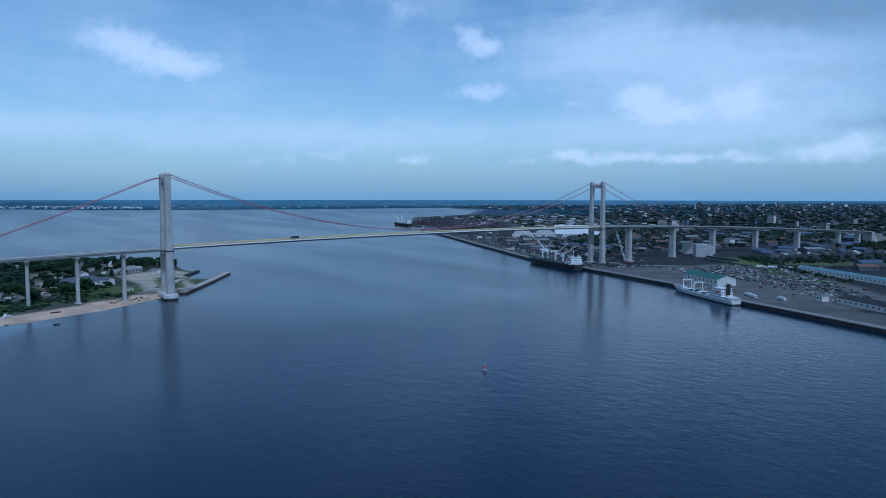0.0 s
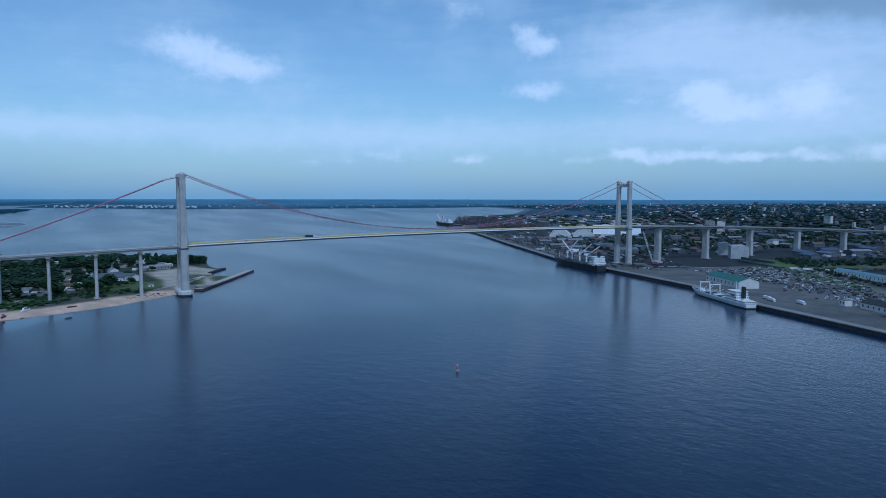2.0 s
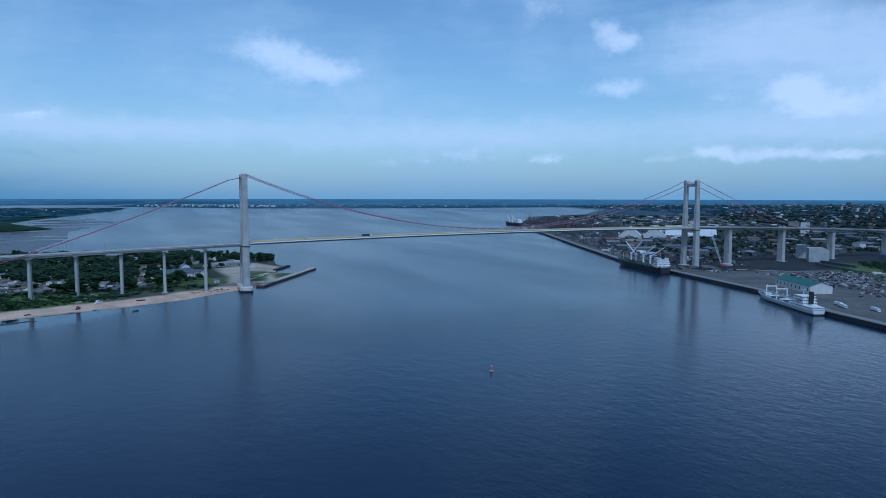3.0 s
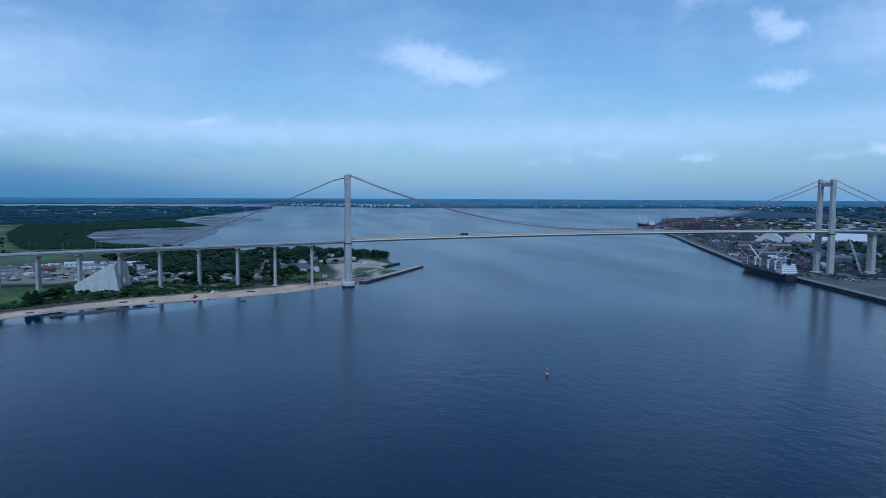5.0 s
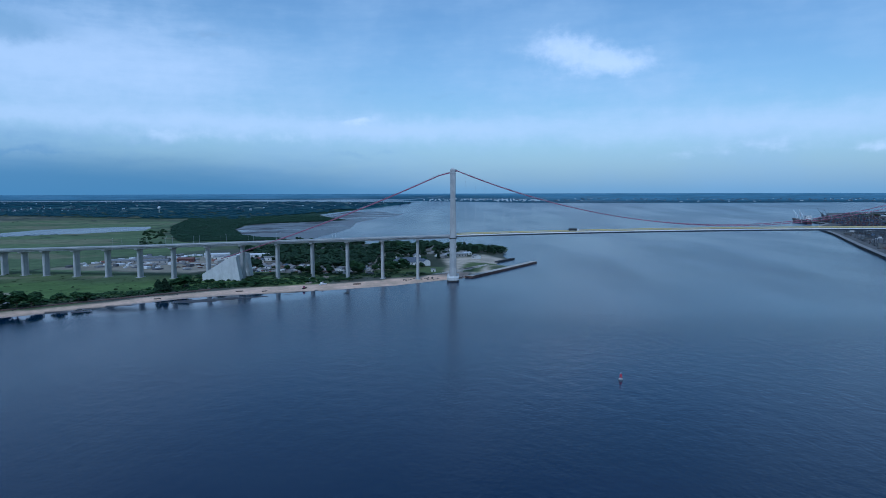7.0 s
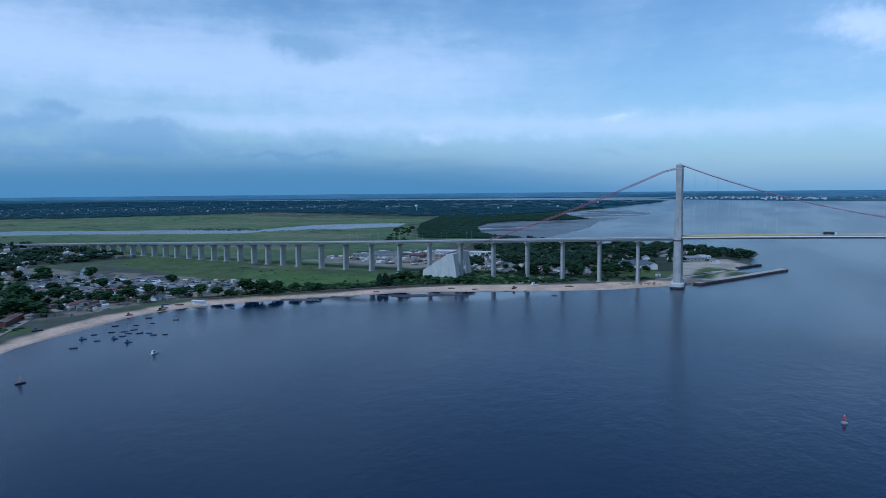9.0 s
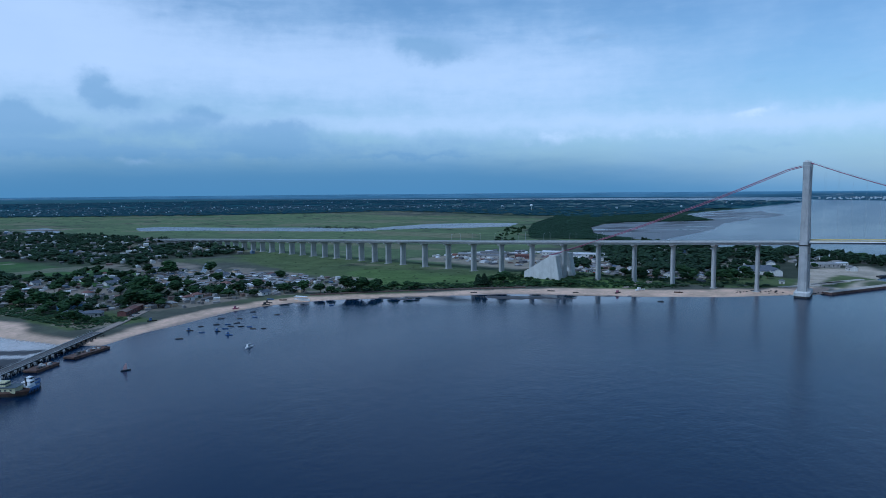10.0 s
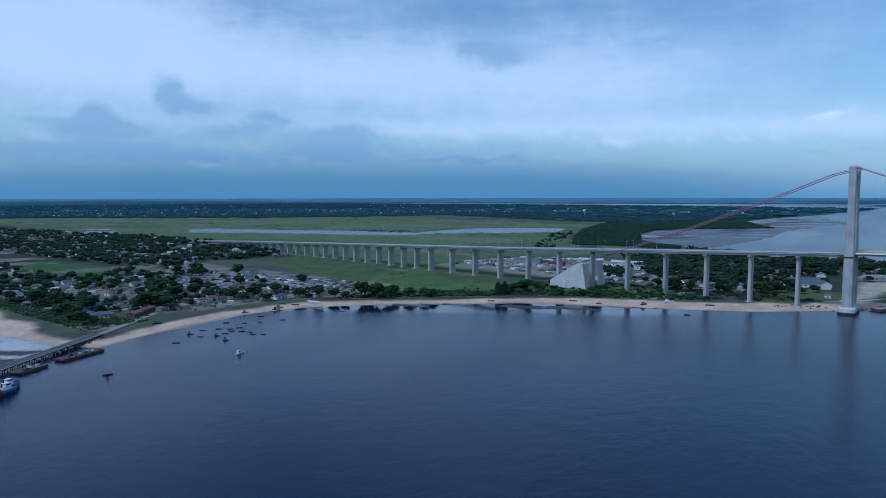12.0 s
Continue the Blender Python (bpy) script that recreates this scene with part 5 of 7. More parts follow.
def cabin_block(t, x0, x1, half, z, levels, step_in, mat=None):
    """Stacked decks of a superstructure with rows of windows and walkway edges."""
    for k in range(levels):
        bm = bmesh.new()
        a, b, w = x0 + step_in * k * 0.5, x1 - step_in * k, half - 0.45 * k
        z0, z1 = z + 2.7 * k, z + 2.7 * (k + 1)
        box(bm, a, b, -w, w, z0, z1 - 0.2)
        box(bm, a - 0.6, b + 0.6, -w - 0.8, w + 0.8, z1 - 0.2, z1)
        lev = part("deckhouse", bm, mat or M_WHITE, t)
        n = max(2, int((b - a) / 2.2))
        bm = bmesh.new()
        for s in (-1, 1):
            for j in range(n):
                x = a + (j + 0.5) * (b - a) / n
                box(bm, x - 0.5, x + 0.5, s * w - 0.06, s * w + 0.06, z0 + 1.2, z0 + 2.0)
        for j in range(max(2, int(w))):
            y = -w + (j + 0.5) * 2 * w / max(2, int(w))
            box(bm, b - 0.06, b + 0.06, y - 0.5, y + 0.5, z0 + 1.2, z0 + 2.0)
            box(bm, a - 0.06, a + 0.06, y - 0.5, y + 0.5, z0 + 1.2, z0 + 2.0)
        part("window_row", bm, M_GLASS, lev)


def heading(x, y, ux, uy, z=0.0):
    return pose(x, y, z, 0, 0, math.degrees(math.atan2(uy, ux)))


def deck_crane(t, x, z, boom, lift, swing):
    bm = bmesh.new()
    tube(bm, [(x, 0, z), (x, 0, z + 11)], [1.5, 1.2], 8)
    box(bm, x - 1.8, x + 1.8, -1.6, 1.6, z + 11, z + 15, (0.8, 0.8))
    c = part("crane_post", bm, M_WHITE, t)
    a, s = math.radians(lift), math.radians(swing)
    e = Vector((math.cos(a) * math.cos(s), math.cos(a) * math.sin(s), math.sin(a)))
    base = Vector((x, 0, z + 12))
    bm = bmesh.new()
    side = Vector((-math.sin(s), math.cos(s), 0))
    for o in (-0.8, 0.8):
        tube(bm, [base + side * o, base + e * boom + side * o * 0.4], [0.9, 0.65], 6)
    for k in range(1, 8):
        p = base + e * boom * k / 8
        tube(bm, [p + side * 0.7, p - side * 0.7], 0.15, 4)
    part("boom", bm, M_WHITE, c)


def build_white_ship():
    t = thing("passenger_ship", "white ship with stern superstructure moored at the quay", "ship", heading(509, -327, 0.391, 0.92))
    make_hull(t, 118, 16, 4.7, M_HULL_WHITE, M_HULL_BLACK, M_DECK_GREEN, 1.2)
    cabin_block(t, -43, -21, 7.2, 4.8, 4, 1.1)
    cabin_block(t, -56, -44, 6.0, 4.8, 1, 0.8)
    bm = bmesh.new()
    loft(bm, [[(u - 44.5, v, z) for u, v in rounded(-2.2, 2.2, -1.6, 1.6, 0.6)] for z in (9, 21)])
    f = part("funnel", bm, M_BLACK, t, "black funnel")
    bm = bmesh.new()
    box(bm, -37.4, -32, 4.6, 7.6, 10.4, 12.6, (0.9, 0.6))
    box(bm, -37.4, -32, -7.6, -4.6, 10.4, 12.6, (0.9, 0.6))
    part("lifeboat", bm, M_ORANGE, t, "orange lifeboat")
    for x in (13, 36):
        bm = bmesh.new()
        for y in (-5.5, 5.5):
            tube(bm, [(x, y, 4.6), (x, y, 16)], [0.7, 0.55], 8)
        box(bm, x - 0.8, x + 0.8, -6.2, 6.2, 15.4, 16.4)
        g = part("gantry_mast", bm, M_WHITE, t)
        bm = bmesh.new()
        for y in (-4.5, 4.5):
            tube(bm, [(x, y, 7), (x - 11, y * 0.8, 12)], 0.35, 6)
        part("derrick", bm, M_WHITE, g)
    bm = bmesh.new()
    tube(bm, [(-30, 0, 14), (-30, 0, 25)], [0.4, 0.15], 6)
    tube(bm, [(-30, -3, 21), (-30, 3, 21)], 0.15, 5)
    part("mast", bm, M_WHITE, t)
    for k, x in enumerate((-14, -4, 5, 23, 29)):
        bm = bmesh.new()
        box(bm, x - 3.8, x + 3.8, -5, 5, 4.6, 6.3, (0.96, 0.96))
        part("hatch_cover", bm, M_DECK_GREEN if k % 2 else M_WHITE, t)
    bm = bmesh.new()
    box(bm, 40, 48, -3, 3, 4.5, 7.6, (0.8, 0.8))
    tube(bm, [(46, 0, 8), (46, 0, 17)], 0.2, 6)
    part("forecastle_gear", bm, M_WHITE, t)


def build_bulk_carrier():
    t = thing("cargo_ship", "dark-hulled bulk carrier with white cranes at the quay", "ship", heading(605, 23, 0.2, 0.98))
    make_hull(t, 146, 23, 8.5, M_HULL_BLACK, M_BLACK, M_DECK_GREEN, 1.5)
    cabin_block(t, -68, -50, 10.5, 8.6, 5, 1.4)
    bm = bmesh.new()
    loft(bm, [[(u - 64, v, z) for u, v in rounded(-2.5, 2.5, -2, 2, 0.6)] for z in (21, 29)])
    part("funnel", bm, M_BLACK, t, "black funnel")
    for y in (-9.5, 9.5):
        bm = bmesh.new()
        loft(bm, [[(x, y + v * 1.3 * k, 17 + u * 1.2 * k) for u, v in ((-1, 0), (0, -1), (1, 0), (0, 1))] for x, k in ((-62, 0.3), (-60, 1), (-56, 1), (-54, 0.3))])
        part("lifeboat", bm, M_ORANGE, t, "orange lifeboat")
    for k, x in enumerate((-36, -14, 8, 30, 50)):
        bm = bmesh.new()
        box(bm, x - 8, x + 8, -8, 8, 8.6, 10.6, (0.97, 0.97))
        for j in range(4):
            box(bm, x - 7.6 + 4 * j, x - 7.1 + 4 * j, -7.8, 7.8, 10.5, 10.9)
        part("hatch_cover", bm, M_DECK_GREEN, t)
    for x, boom, lift, swing in ((-27, 28, 34, -150), (-5, 28, 40, -150), (20, 27, 50, 40), (36, 27, 50, -140)):
        deck_crane(t, x, 8.6, boom, lift, swing)
    bm = bmesh.new()
    tube(bm, [(64, 0, 9), (64, 0, 20)], 0.25, 6)
    tube(bm, [(-58, 0, 22), (-58, 0, 31)], 0.25, 6)
    part("mast", bm, M_WHITE, t)


def build_far_ship():
    t = thing("cargo_ship", "white-housed cargo ship berthed at the far terminal", "ship", heading(1192, 1524, 0.12, 0.99))
    make_hull(t, 150, 24, 10, M_HULL_BLACK, M_BOOT, M_DECK_RED, 2)
    cabin_block(t, -68, -46, 11, 10, 6, 1.4)
    for x, boom, lift, swing in ((-20, 26, 50, 40), (10, 26, 55, 150), (40, 26, 52, 30)):
        deck_crane(t, x, 10, boom, lift, swing)


build_white_ship()
build_bulk_carrier()
build_far_ship()

# sheds and stores
make_house("quay_shed", "white quay shed with a green metal roof", "warehouse", 76, 26, 8.5, 4.5, "gable", W[0], R[7], stand(606, -265, 68), bays=9)
make_house("quay_shed", "low dark-roofed shed with pale fronts by the quay", "warehouse", 72, 18, 6, 3.4, "gable", W[0], surface("tarred_roof", (0.022, 0.024, 0.028), (0.04, 0.042, 0.046), 4, 0.85, grime=0.2), stand(558, -481, 66), bays=10)
make_house("quay_office", "small white gatehouse beside the quay shed", "office", 9, 8, 6, 1.5, "hip", W[0], R[2], stand(568, -428, 66), bays=2)
make_house("long_shed", "very long shed with a pale teal roof", "warehouse", 175, 15, 6, 2.6, "gable", W[0], R[8], stand(806, -337, 64), bays=24)
make_house("long_shed", "long low shed with a pale roof beside the tracks", "warehouse", 60, 12, 5, 2.2, "gable", W[0], R[4], stand(845, -277, 64), bays=8)
for k, (x, y, w, d, h) in enumerate([(1087, 666, 90, 58, 4), (1136, 624, 90, 58, 4), (1250, 615, 130, 60, 4)]):
    make_house("bulk_store", "huge white gabled bulk store shed", "warehouse", w, d, h, 25, "gable", W[0], R[4], stand(x, y, 50 if k < 2 else -40), "bulk stores of the port", bays=6)
make_house("grain_elevator", "tall dark grain elevator tower", "tower", 26, 20, 42, 1.0, "flat", surface("dark_cladding", (0.07, 0.075, 0.085), (0.1, 0.105, 0.11), 6, 0.7, grime=0.2), R[2], stand(1016, 651, 20), bays=4, storeys=6)
M_SILO = surface("stained_concrete", (0.34, 0.35, 0.36), (0.44, 0.445, 0.44), 8, 0.9, grime=0.2)
for k, (x, y, w, h) in enumerate([(968, 32, 18, 24), (930, -28, 30, 24)]):
    t = thing("silo_block", "plain pale grey concrete silo block", "silo", stand(x, y, -40), "silo blocks by the viaduct")
    bm = bmesh.new()
    prism(bm, [(-w / 2, -1), (w / 2, -1), (w / 2, h - 4), (w / 4, h), (-w / 2, h - 1)], -12, 12, lambda u, v, d: (u, d, v))
    part("body", bm, M_SILO, t)
    for j in range(4):
        bm = bmesh.new()
        box(bm, -w / 2 + (j + 0.5) * w / 4 - 0.2, -w / 2 + (j + 0.5) * w / 4 + 0.2, -12.3, -11.9, 0, h - 5)
        part("rib", bm, M_SILO, t)

M_DULL = surface("dull_cladding", (0.085, 0.095, 0.11), (0.13, 0.14, 0.155), 5, 0.8, grime=0.3, per_object=0.3)
STORES = [make_house("warehouse", "low warehouse with a white metal roof", "warehouse", 34, 16, 6, 2.5, "gable", W[0], R[4], None, "warehouses of the port", bays=2),
          make_house("warehouse", "warehouse with a blue metal roof", "warehouse", 38, 18, 6.5, 2.8, "gable", M_DULL, R[5], None, "warehouses of the port", bays=2),
          make_house("warehouse", "warehouse with a grey sheet roof", "warehouse", 30, 15, 6, 2.5, "gable", M_DULL, R[2], None, "warehouses of the port", bays=2),
          make_house("warehouse", "old warehouse with a dull brown roof", "warehouse", 28, 14, 5.5, 2.5, "gable", M_DULL, R[3], None, "warehouses of the port", bays=2),
          make_house("office_block", "plain white flat-roofed office block", "office", 24, 13, 11, 0.4, "flat", W[0], R[2], None, "warehouses of the port", bays=2, storeys=3),
          make_house("warehouse", "warehouse with a shiny zinc roof", "warehouse", 42, 20, 7, 3, "gable", M_DULL, R[0], None, "warehouses of the port", bays=2)]
BLUE_YARD = [(1006, -93), (1338, -225), (1503, -338), (1661, -204), (1512, -61), (1162, 11)]
INDUSTRY = [(831, 64), (1214, 62), (1721, -39), (2027, 308), (1747, 727), (1338, 582), (926, 521), (818, 312)]
BACKYARD = [(896, -340), (1147, -431), (1495, -571), (1701, -429), (1501, -389), (1152, -267), (929, -238)]


def site(protos, poly, count, apart, turn):
    for x, y, z in on_land(spots(poly, count, apart), 1.0):
        s = rng.uniform(0.75, 1.25)
        copy_thing(rng.choice(protos), pose(x, y, z, 0, 0, turn + rng.choice((0, 90)) + rng.uniform(-6, 6)) @ Matrix.Diagonal((s, s, rng.uniform(0.85, 1.2), 1)))


site([STORES[1], STORES[1], STORES[2], STORES[5], STORES[1]], BLUE_YARD, 22, 40, 68)
site(STORES[1:4] + STORES[2:4] + STORES[5:], INDUSTRY, 58, 42, 72)
site(STORES[1:4], BACKYARD, 24, 42, 64)
site(STORES[2:4], [(699, 63), (812, 84), (1029, 583), (885, 562)], 12, 44, 68)
for k, s in enumerate(STORES):
    x, y = (1010 + 60 * k, 40 + 22 * k)
    s.matrix_world = pose(x, y, ground_z(x, y), 0, 0, 70)
FLATS = [make_house("apartment_block", "tall pale apartment block with rows of windows", "building", 26, 15, 34, 0.4, "flat", W[0], R[2], None, "towers of the city", bays=1, storeys=10, ribbon=True, doors=0),
         make_house("apartment_block", "mid-rise grey apartment block", "building", 30, 15, 22, 0.4, "flat", W[1], R[2], None, "towers of the city", bays=1, storeys=7, ribbon=True, doors=0)]
for k, (px, py, q) in enumerate([(1598, 540, 0), (1630, 566, 0), (1924, 257, 1), (2371, -60, 0), (2414, -204, 0), (2307, -337, 1), (2075, 23, 1), (2533, 455, 1), (2335, 659, 0), (2153, -428, 0), (1851, 789, 1), (2533, -482, 0)]):
    x, y, lift, s = set_far(px, py)
    m = pose(x, y, lift + ground_z(px, py) * s, 0, 0, 20 + 31 * k)
    if k in (0, 2):
        FLATS[q].matrix_world = m
    else:
        copy_thing(FLATS[q], m @ Matrix.Diagonal((1, 1, rng.uniform(0.7, 1.1), 1)))


def roof_mix(name, stops, rough=0.7):
    """Each island takes one of several colours."""
    m = bpy.data.materials.new(name)
    m.use_nodes = True
    n = Nodes(m.node_tree)
    geo = n.add("ShaderNodeNewGeometry")
    r = n.add("ShaderNodeValToRGB", {0: geo.outputs["Random Per Island"]})
    r.color_ramp.interpolation = "CONSTANT"
    e = r.color_ramp.elements
    while len(e) < len(stops):
        e.new(0.5)
    for el, (p, c) in zip(e, stops):
        el.position, el.color = p, (*c, 1)
    g = n.math("ADD", n.math("MULTIPLY", n.noise(geo.outputs["Position"], 0.3, 3.0), 0.6), 0.7)
    comb = n.add("ShaderNodeCombineColor", {0: g, 1: g, 2: g}).outputs[0]
    bs = n.add("ShaderNodeBsdfPrincipled", {"Base Color": n.mix(1.0, r.outputs[0], comb, "MULTIPLY"), "Roughness": rough})
    out = n.add("ShaderNodeOutputMaterial")
    m.node_tree.links.new(bs.outputs[0], out.inputs[0])
    return m


M_TOWN = roof_mix("town_roofs", [(0, (0.45, 0.44, 0.42)), (0.09, (0.13, 0.128, 0.12)), (0.34, (0.08, 0.078, 0.075)), (0.56, (0.10, 0.068, 0.062)), (0.66, (0.15, 0.15, 0.15)),
                                 (0.82, (0.09, 0.12, 0.17)), (0.93, (0.6, 0.6, 0.6))])
M_BOXES = roof_mix("container_paint", [(0, (0.10, 0.045, 0.045)), (0.3, (0.05, 0.07, 0.12)), (0.52, (0.11, 0.07, 0.06)), (0.66, (0.2, 0.2, 0.21)), (0.78, (0.11, 0.045, 0.042)), (0.92, (0.07, 0.12, 0.1))], 0.6)
M_PALE_ROOFS = roof_mix("pale_roofs", [(0, (0.6, 0.6, 0.6)), (0.3, (0.2, 0.2, 0.2)), (0.5, (0.42, 0.4, 0.37)), (0.65, (0.1, 0.1, 0.11)), (0.8, (0.7, 0.7, 0.7)), (0.92, (0.2, 0.09, 0.07))])
M_WAGON = roof_mix("wagon_paint", [(0, (0.03, 0.033, 0.038)), (0.4, (0.06, 0.045, 0.042)), (0.6, (0.075, 0.085, 0.095)), (0.82, (0.13, 0.14, 0.15)), (0.93, (0.4, 0.4, 0.4))])
# far roofs and white walls with the haze's blue mixed into their colours
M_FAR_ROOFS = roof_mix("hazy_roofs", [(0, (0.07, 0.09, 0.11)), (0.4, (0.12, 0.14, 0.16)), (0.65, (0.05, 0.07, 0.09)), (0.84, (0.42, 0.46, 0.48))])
M_HAZY = surface("hazed_white_walls", (0.50, 0.55, 0.58), (0.64, 0.67, 0.68), 20, 0.8)
M_VILLAGE = roof_mix("village_roofs", [(0, (0.6, 0.59, 0.56)), (0.13, (0.2, 0.19, 0.18)), (0.4, (0.28, 0.26, 0.235)), (0.55, (0.11, 0.105, 0.1)), (0.74, (0.15, 0.1, 0.08)), (0.84, (0.36, 0.35, 0.34)), (0.95, (0.1, 0.14, 0.2))])
HUT = (np.array([(-.5, -.35, 0), (.5, -.35, 0), (.5, .35, 0), (-.5, .35, 0), (-.5, -.35, .7), (.5, -.35, .7), (.5, .35, .7), (-.5, .35, .7), (-.5, 0, 1), (.5, 0, 1)], float),
       np.array([(0, 1, 5), (0, 5, 4), (2, 3, 7), (2, 7, 6), (4, 5, 9), (4, 9, 8), (6, 7, 8), (6, 8, 9), (1, 2, 6), (1, 6, 5), (5, 6, 9), (3, 0, 4), (3, 4, 7), (7, 4, 8)]))
SLAB = (np.array([(x, y, z) for z in (0, 1) for x, y in ((-.5, -.4), (.5, -.4), (.5, .4), (-.5, .4))], float),
        np.array([(0, 1, 5), (0, 5, 4), (1, 2, 6), (1, 6, 5), (2, 3, 7), (2, 7, 6), (3, 0, 4), (3, 4, 7), (4, 5, 6), (4, 6, 7)]))
CRATE = (np.array([(x, y, z) for z in (0, 1) for x, y in ((-.5, -.1), (.5, -.1), (.5, .1), (-.5, .1))], float), SLAB[1])


def town(name, label, poly, count, apart, w0, w1, h0, h1, material, bases, low=0.6, tall=0.0):
    rows = []
    for x, y, z in on_land(spots(poly, count, apart, 10), low):
        fx, fy, lift, s = set_far(x, y)
        h = rng.uniform(h0, h1) * (rng.uniform(2, 4) if rng.random() < tall else 1)
        rows.append((fx, fy, lift + (z - 0.3) * s, rng.choice((1.2, 2.77)) + rng.uniform(-0.1, 0.1), rng.uniform(w0, w1) * s, h * s))
    return stuff(name, label, "buildings", bases, material, rows)


YARDS = [(1339, 730), (1798, 727), (2600, 1978), (2295, 2392), (1831, 2285), (1437, 1558), (1289, 1248)]
CITY = [(1746, -610), (1772, 206), (1965, 941), (2600, 1978), (3441, 2704), (5726, 3764), (8320, 3178), (8023, -1504), (3000, -1300)]
FAR_CITY = [(2600, 2187), (3439, 3125), (3979, 4682), (4727, 6554), (7841, 7921), (12497, 6831), (12203, -491), (8089, -1006), (5192, 1597), (3739, 2095)]
NEARTOWN = [(1393, -710), (1247, -441), (1702, -388), (1767, 102), (2273, 637), (2196, -905)]
town("city_buildings", "low city buildings in many colours, far off", CITY, 3600, 21, 8, 21, 4, 9, M_TOWN, [HUT, SLAB], tall=0.06)
town("city_buildings", "city roofs behind the viaduct", NEARTOWN, 520, 17, 8, 20, 4, 8, M_TOWN, [HUT, SLAB], tall=0.03)
town("city_buildings", "port buildings along the far quays", YARDS, 460, 24, 12, 34, 4, 9, M_TOWN, [HUT, SLAB])
town("far_buildings", "pale roofs across the far side of the city", FAR_CITY, 1500, 45, 14, 40, 6, 12, M_TOWN, [HUT, SLAB], 0.0, tall=0.05)
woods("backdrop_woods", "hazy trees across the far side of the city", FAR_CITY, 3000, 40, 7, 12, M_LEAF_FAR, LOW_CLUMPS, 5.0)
woods("woods", "dark trees between the city roofs", CITY, 6200, 15, 7, 13, M_LEAF_CITY, LOW_CLUMPS, 2.2)
woods("woods", "dark trees among the roofs near the viaduct", NEARTOWN, 1100, 9, 6, 12, M_LEAF_DARK, CLUMPS, 1.2)
woods("woods", "dark trees and scrub along the railway", [(935, -103), (1152, -196), (1352, -338), (1329, -410), (1100, -309), (902, -175)], 150, 8, 4, 8, M_LEAF_DARK, CLUMPS, 1.3)
woods("woods", "dark wooded bank where the viaduct comes down", [(1308, -72), (1440, -52), (1568, -246), (1404, -308), (1320, -184)], 210, 7, 7, 12, M_LEAF_DARK, CLUMPS, 1.25)
woods("woods", "dark trees around the end of the viaduct", [(1425, -90), (1450, -52), (1600, -40), (1660, -220), (1520, -190), (1430, -130)], 190, 7, 9, 17, M_LEAF_DARK, CLUMPS, 1.2)
woods("woods", "hedge of dark trees along the railway", [(957, -72), (991, -98), (795, -310), (752, -382), (740, -372), (796, -289)], 60, 8, 4, 7, M_LEAF_DARK, CLUMPS, 1.3)
woods("woods", "trees around the far port yards", YARDS, 420, 20, 6, 11, M_LEAF_DARK, LOW_CLUMPS, 2.2)
woods("woods", "scattered trees in the port yards", INDUSTRY, 800, 9, 4, 10, M_LEAF_DARK, CLUMPS, 1.2)
MATOLA_IN = [(-300, 8682), (289, 7517), (785, 6774), (1677, 6495), (2807, 6436), (4904, 6866), (8355, 6776), (8381, 9895), (-231, 10980)]
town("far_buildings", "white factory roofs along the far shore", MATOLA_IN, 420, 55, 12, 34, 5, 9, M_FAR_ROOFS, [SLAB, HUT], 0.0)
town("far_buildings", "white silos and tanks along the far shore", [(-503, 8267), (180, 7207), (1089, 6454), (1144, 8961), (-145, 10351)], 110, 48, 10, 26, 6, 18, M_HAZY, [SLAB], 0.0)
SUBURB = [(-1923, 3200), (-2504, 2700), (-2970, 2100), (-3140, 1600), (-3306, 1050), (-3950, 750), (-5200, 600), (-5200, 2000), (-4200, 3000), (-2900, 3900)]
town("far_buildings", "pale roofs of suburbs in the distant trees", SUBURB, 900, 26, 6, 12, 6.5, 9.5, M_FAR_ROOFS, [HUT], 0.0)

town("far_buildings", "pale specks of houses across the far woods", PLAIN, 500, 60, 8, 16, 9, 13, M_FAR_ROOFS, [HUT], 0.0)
town("village_roofs", "small tin roofs among the inland trees", INLAND, 620, 9, 5, 11, 3.6, 6.5, M_VILLAGE, [HUT])
town("village_roofs", "small tin roofs in the gardens", GARDENS, 220, 11, 5, 11, 3.2, 5.0, M_VILLAGE, [HUT])
town("village_roofs", "tin roofs and shelters of the village", VILLAGE, 420, 6, 3, 8, 2.2, 3.8, M_VILLAGE, [HUT, SLAB])
town("village_roofs", "white roofs and vehicles among the trees of the point", [(-323, 58), (-110, 37), (-87, 136), (-179, 169), (-322, 163)], 150, 7, 4, 11, 1.8, 4.0, M_VILLAGE, [HUT, SLAB])
town("village_roofs", "scattered roofs and yards behind the point", [(-322, 163), (-97, 167), (70, 344), (13, 481), (-318, 528)], 60, 12, 5, 14, 3, 6, M_VILLAGE, [HUT, SLAB])
town("village_roofs", "shacks and stalls above the beach", [(-499, -258), (-448, -230), (-427, -196), (-458, -158), (-540, -147)], 70, 6, 3, 7, 2, 3.4, M_VILLAGE, [HUT, SLAB])
town("village_roofs", "pale sheds and plant around the building site", [(-569, 112), (-303, 68), (-270, 213), (-331, 309), (-525, 295)], 150, 8, 3, 12, 1.5, 4.0, M_PALE_ROOFS, [HUT, SLAB])
PORT_STRIP = [(609, -42), (650, 104), (715, 261), (802, 468), (965, 864), (1111, 1020), (1336, 1040), (1339, 730), (1286, 584), (982, 345), (831, 64), (724, -92)]
town("port_clutter", "stacks, spares and machines on the dark port apron", PORT_STRIP, 1900, 5.0, 1.8, 6.5, 0.8, 2.6, M_WAGON, [SLAB, CRATE], 1.0)
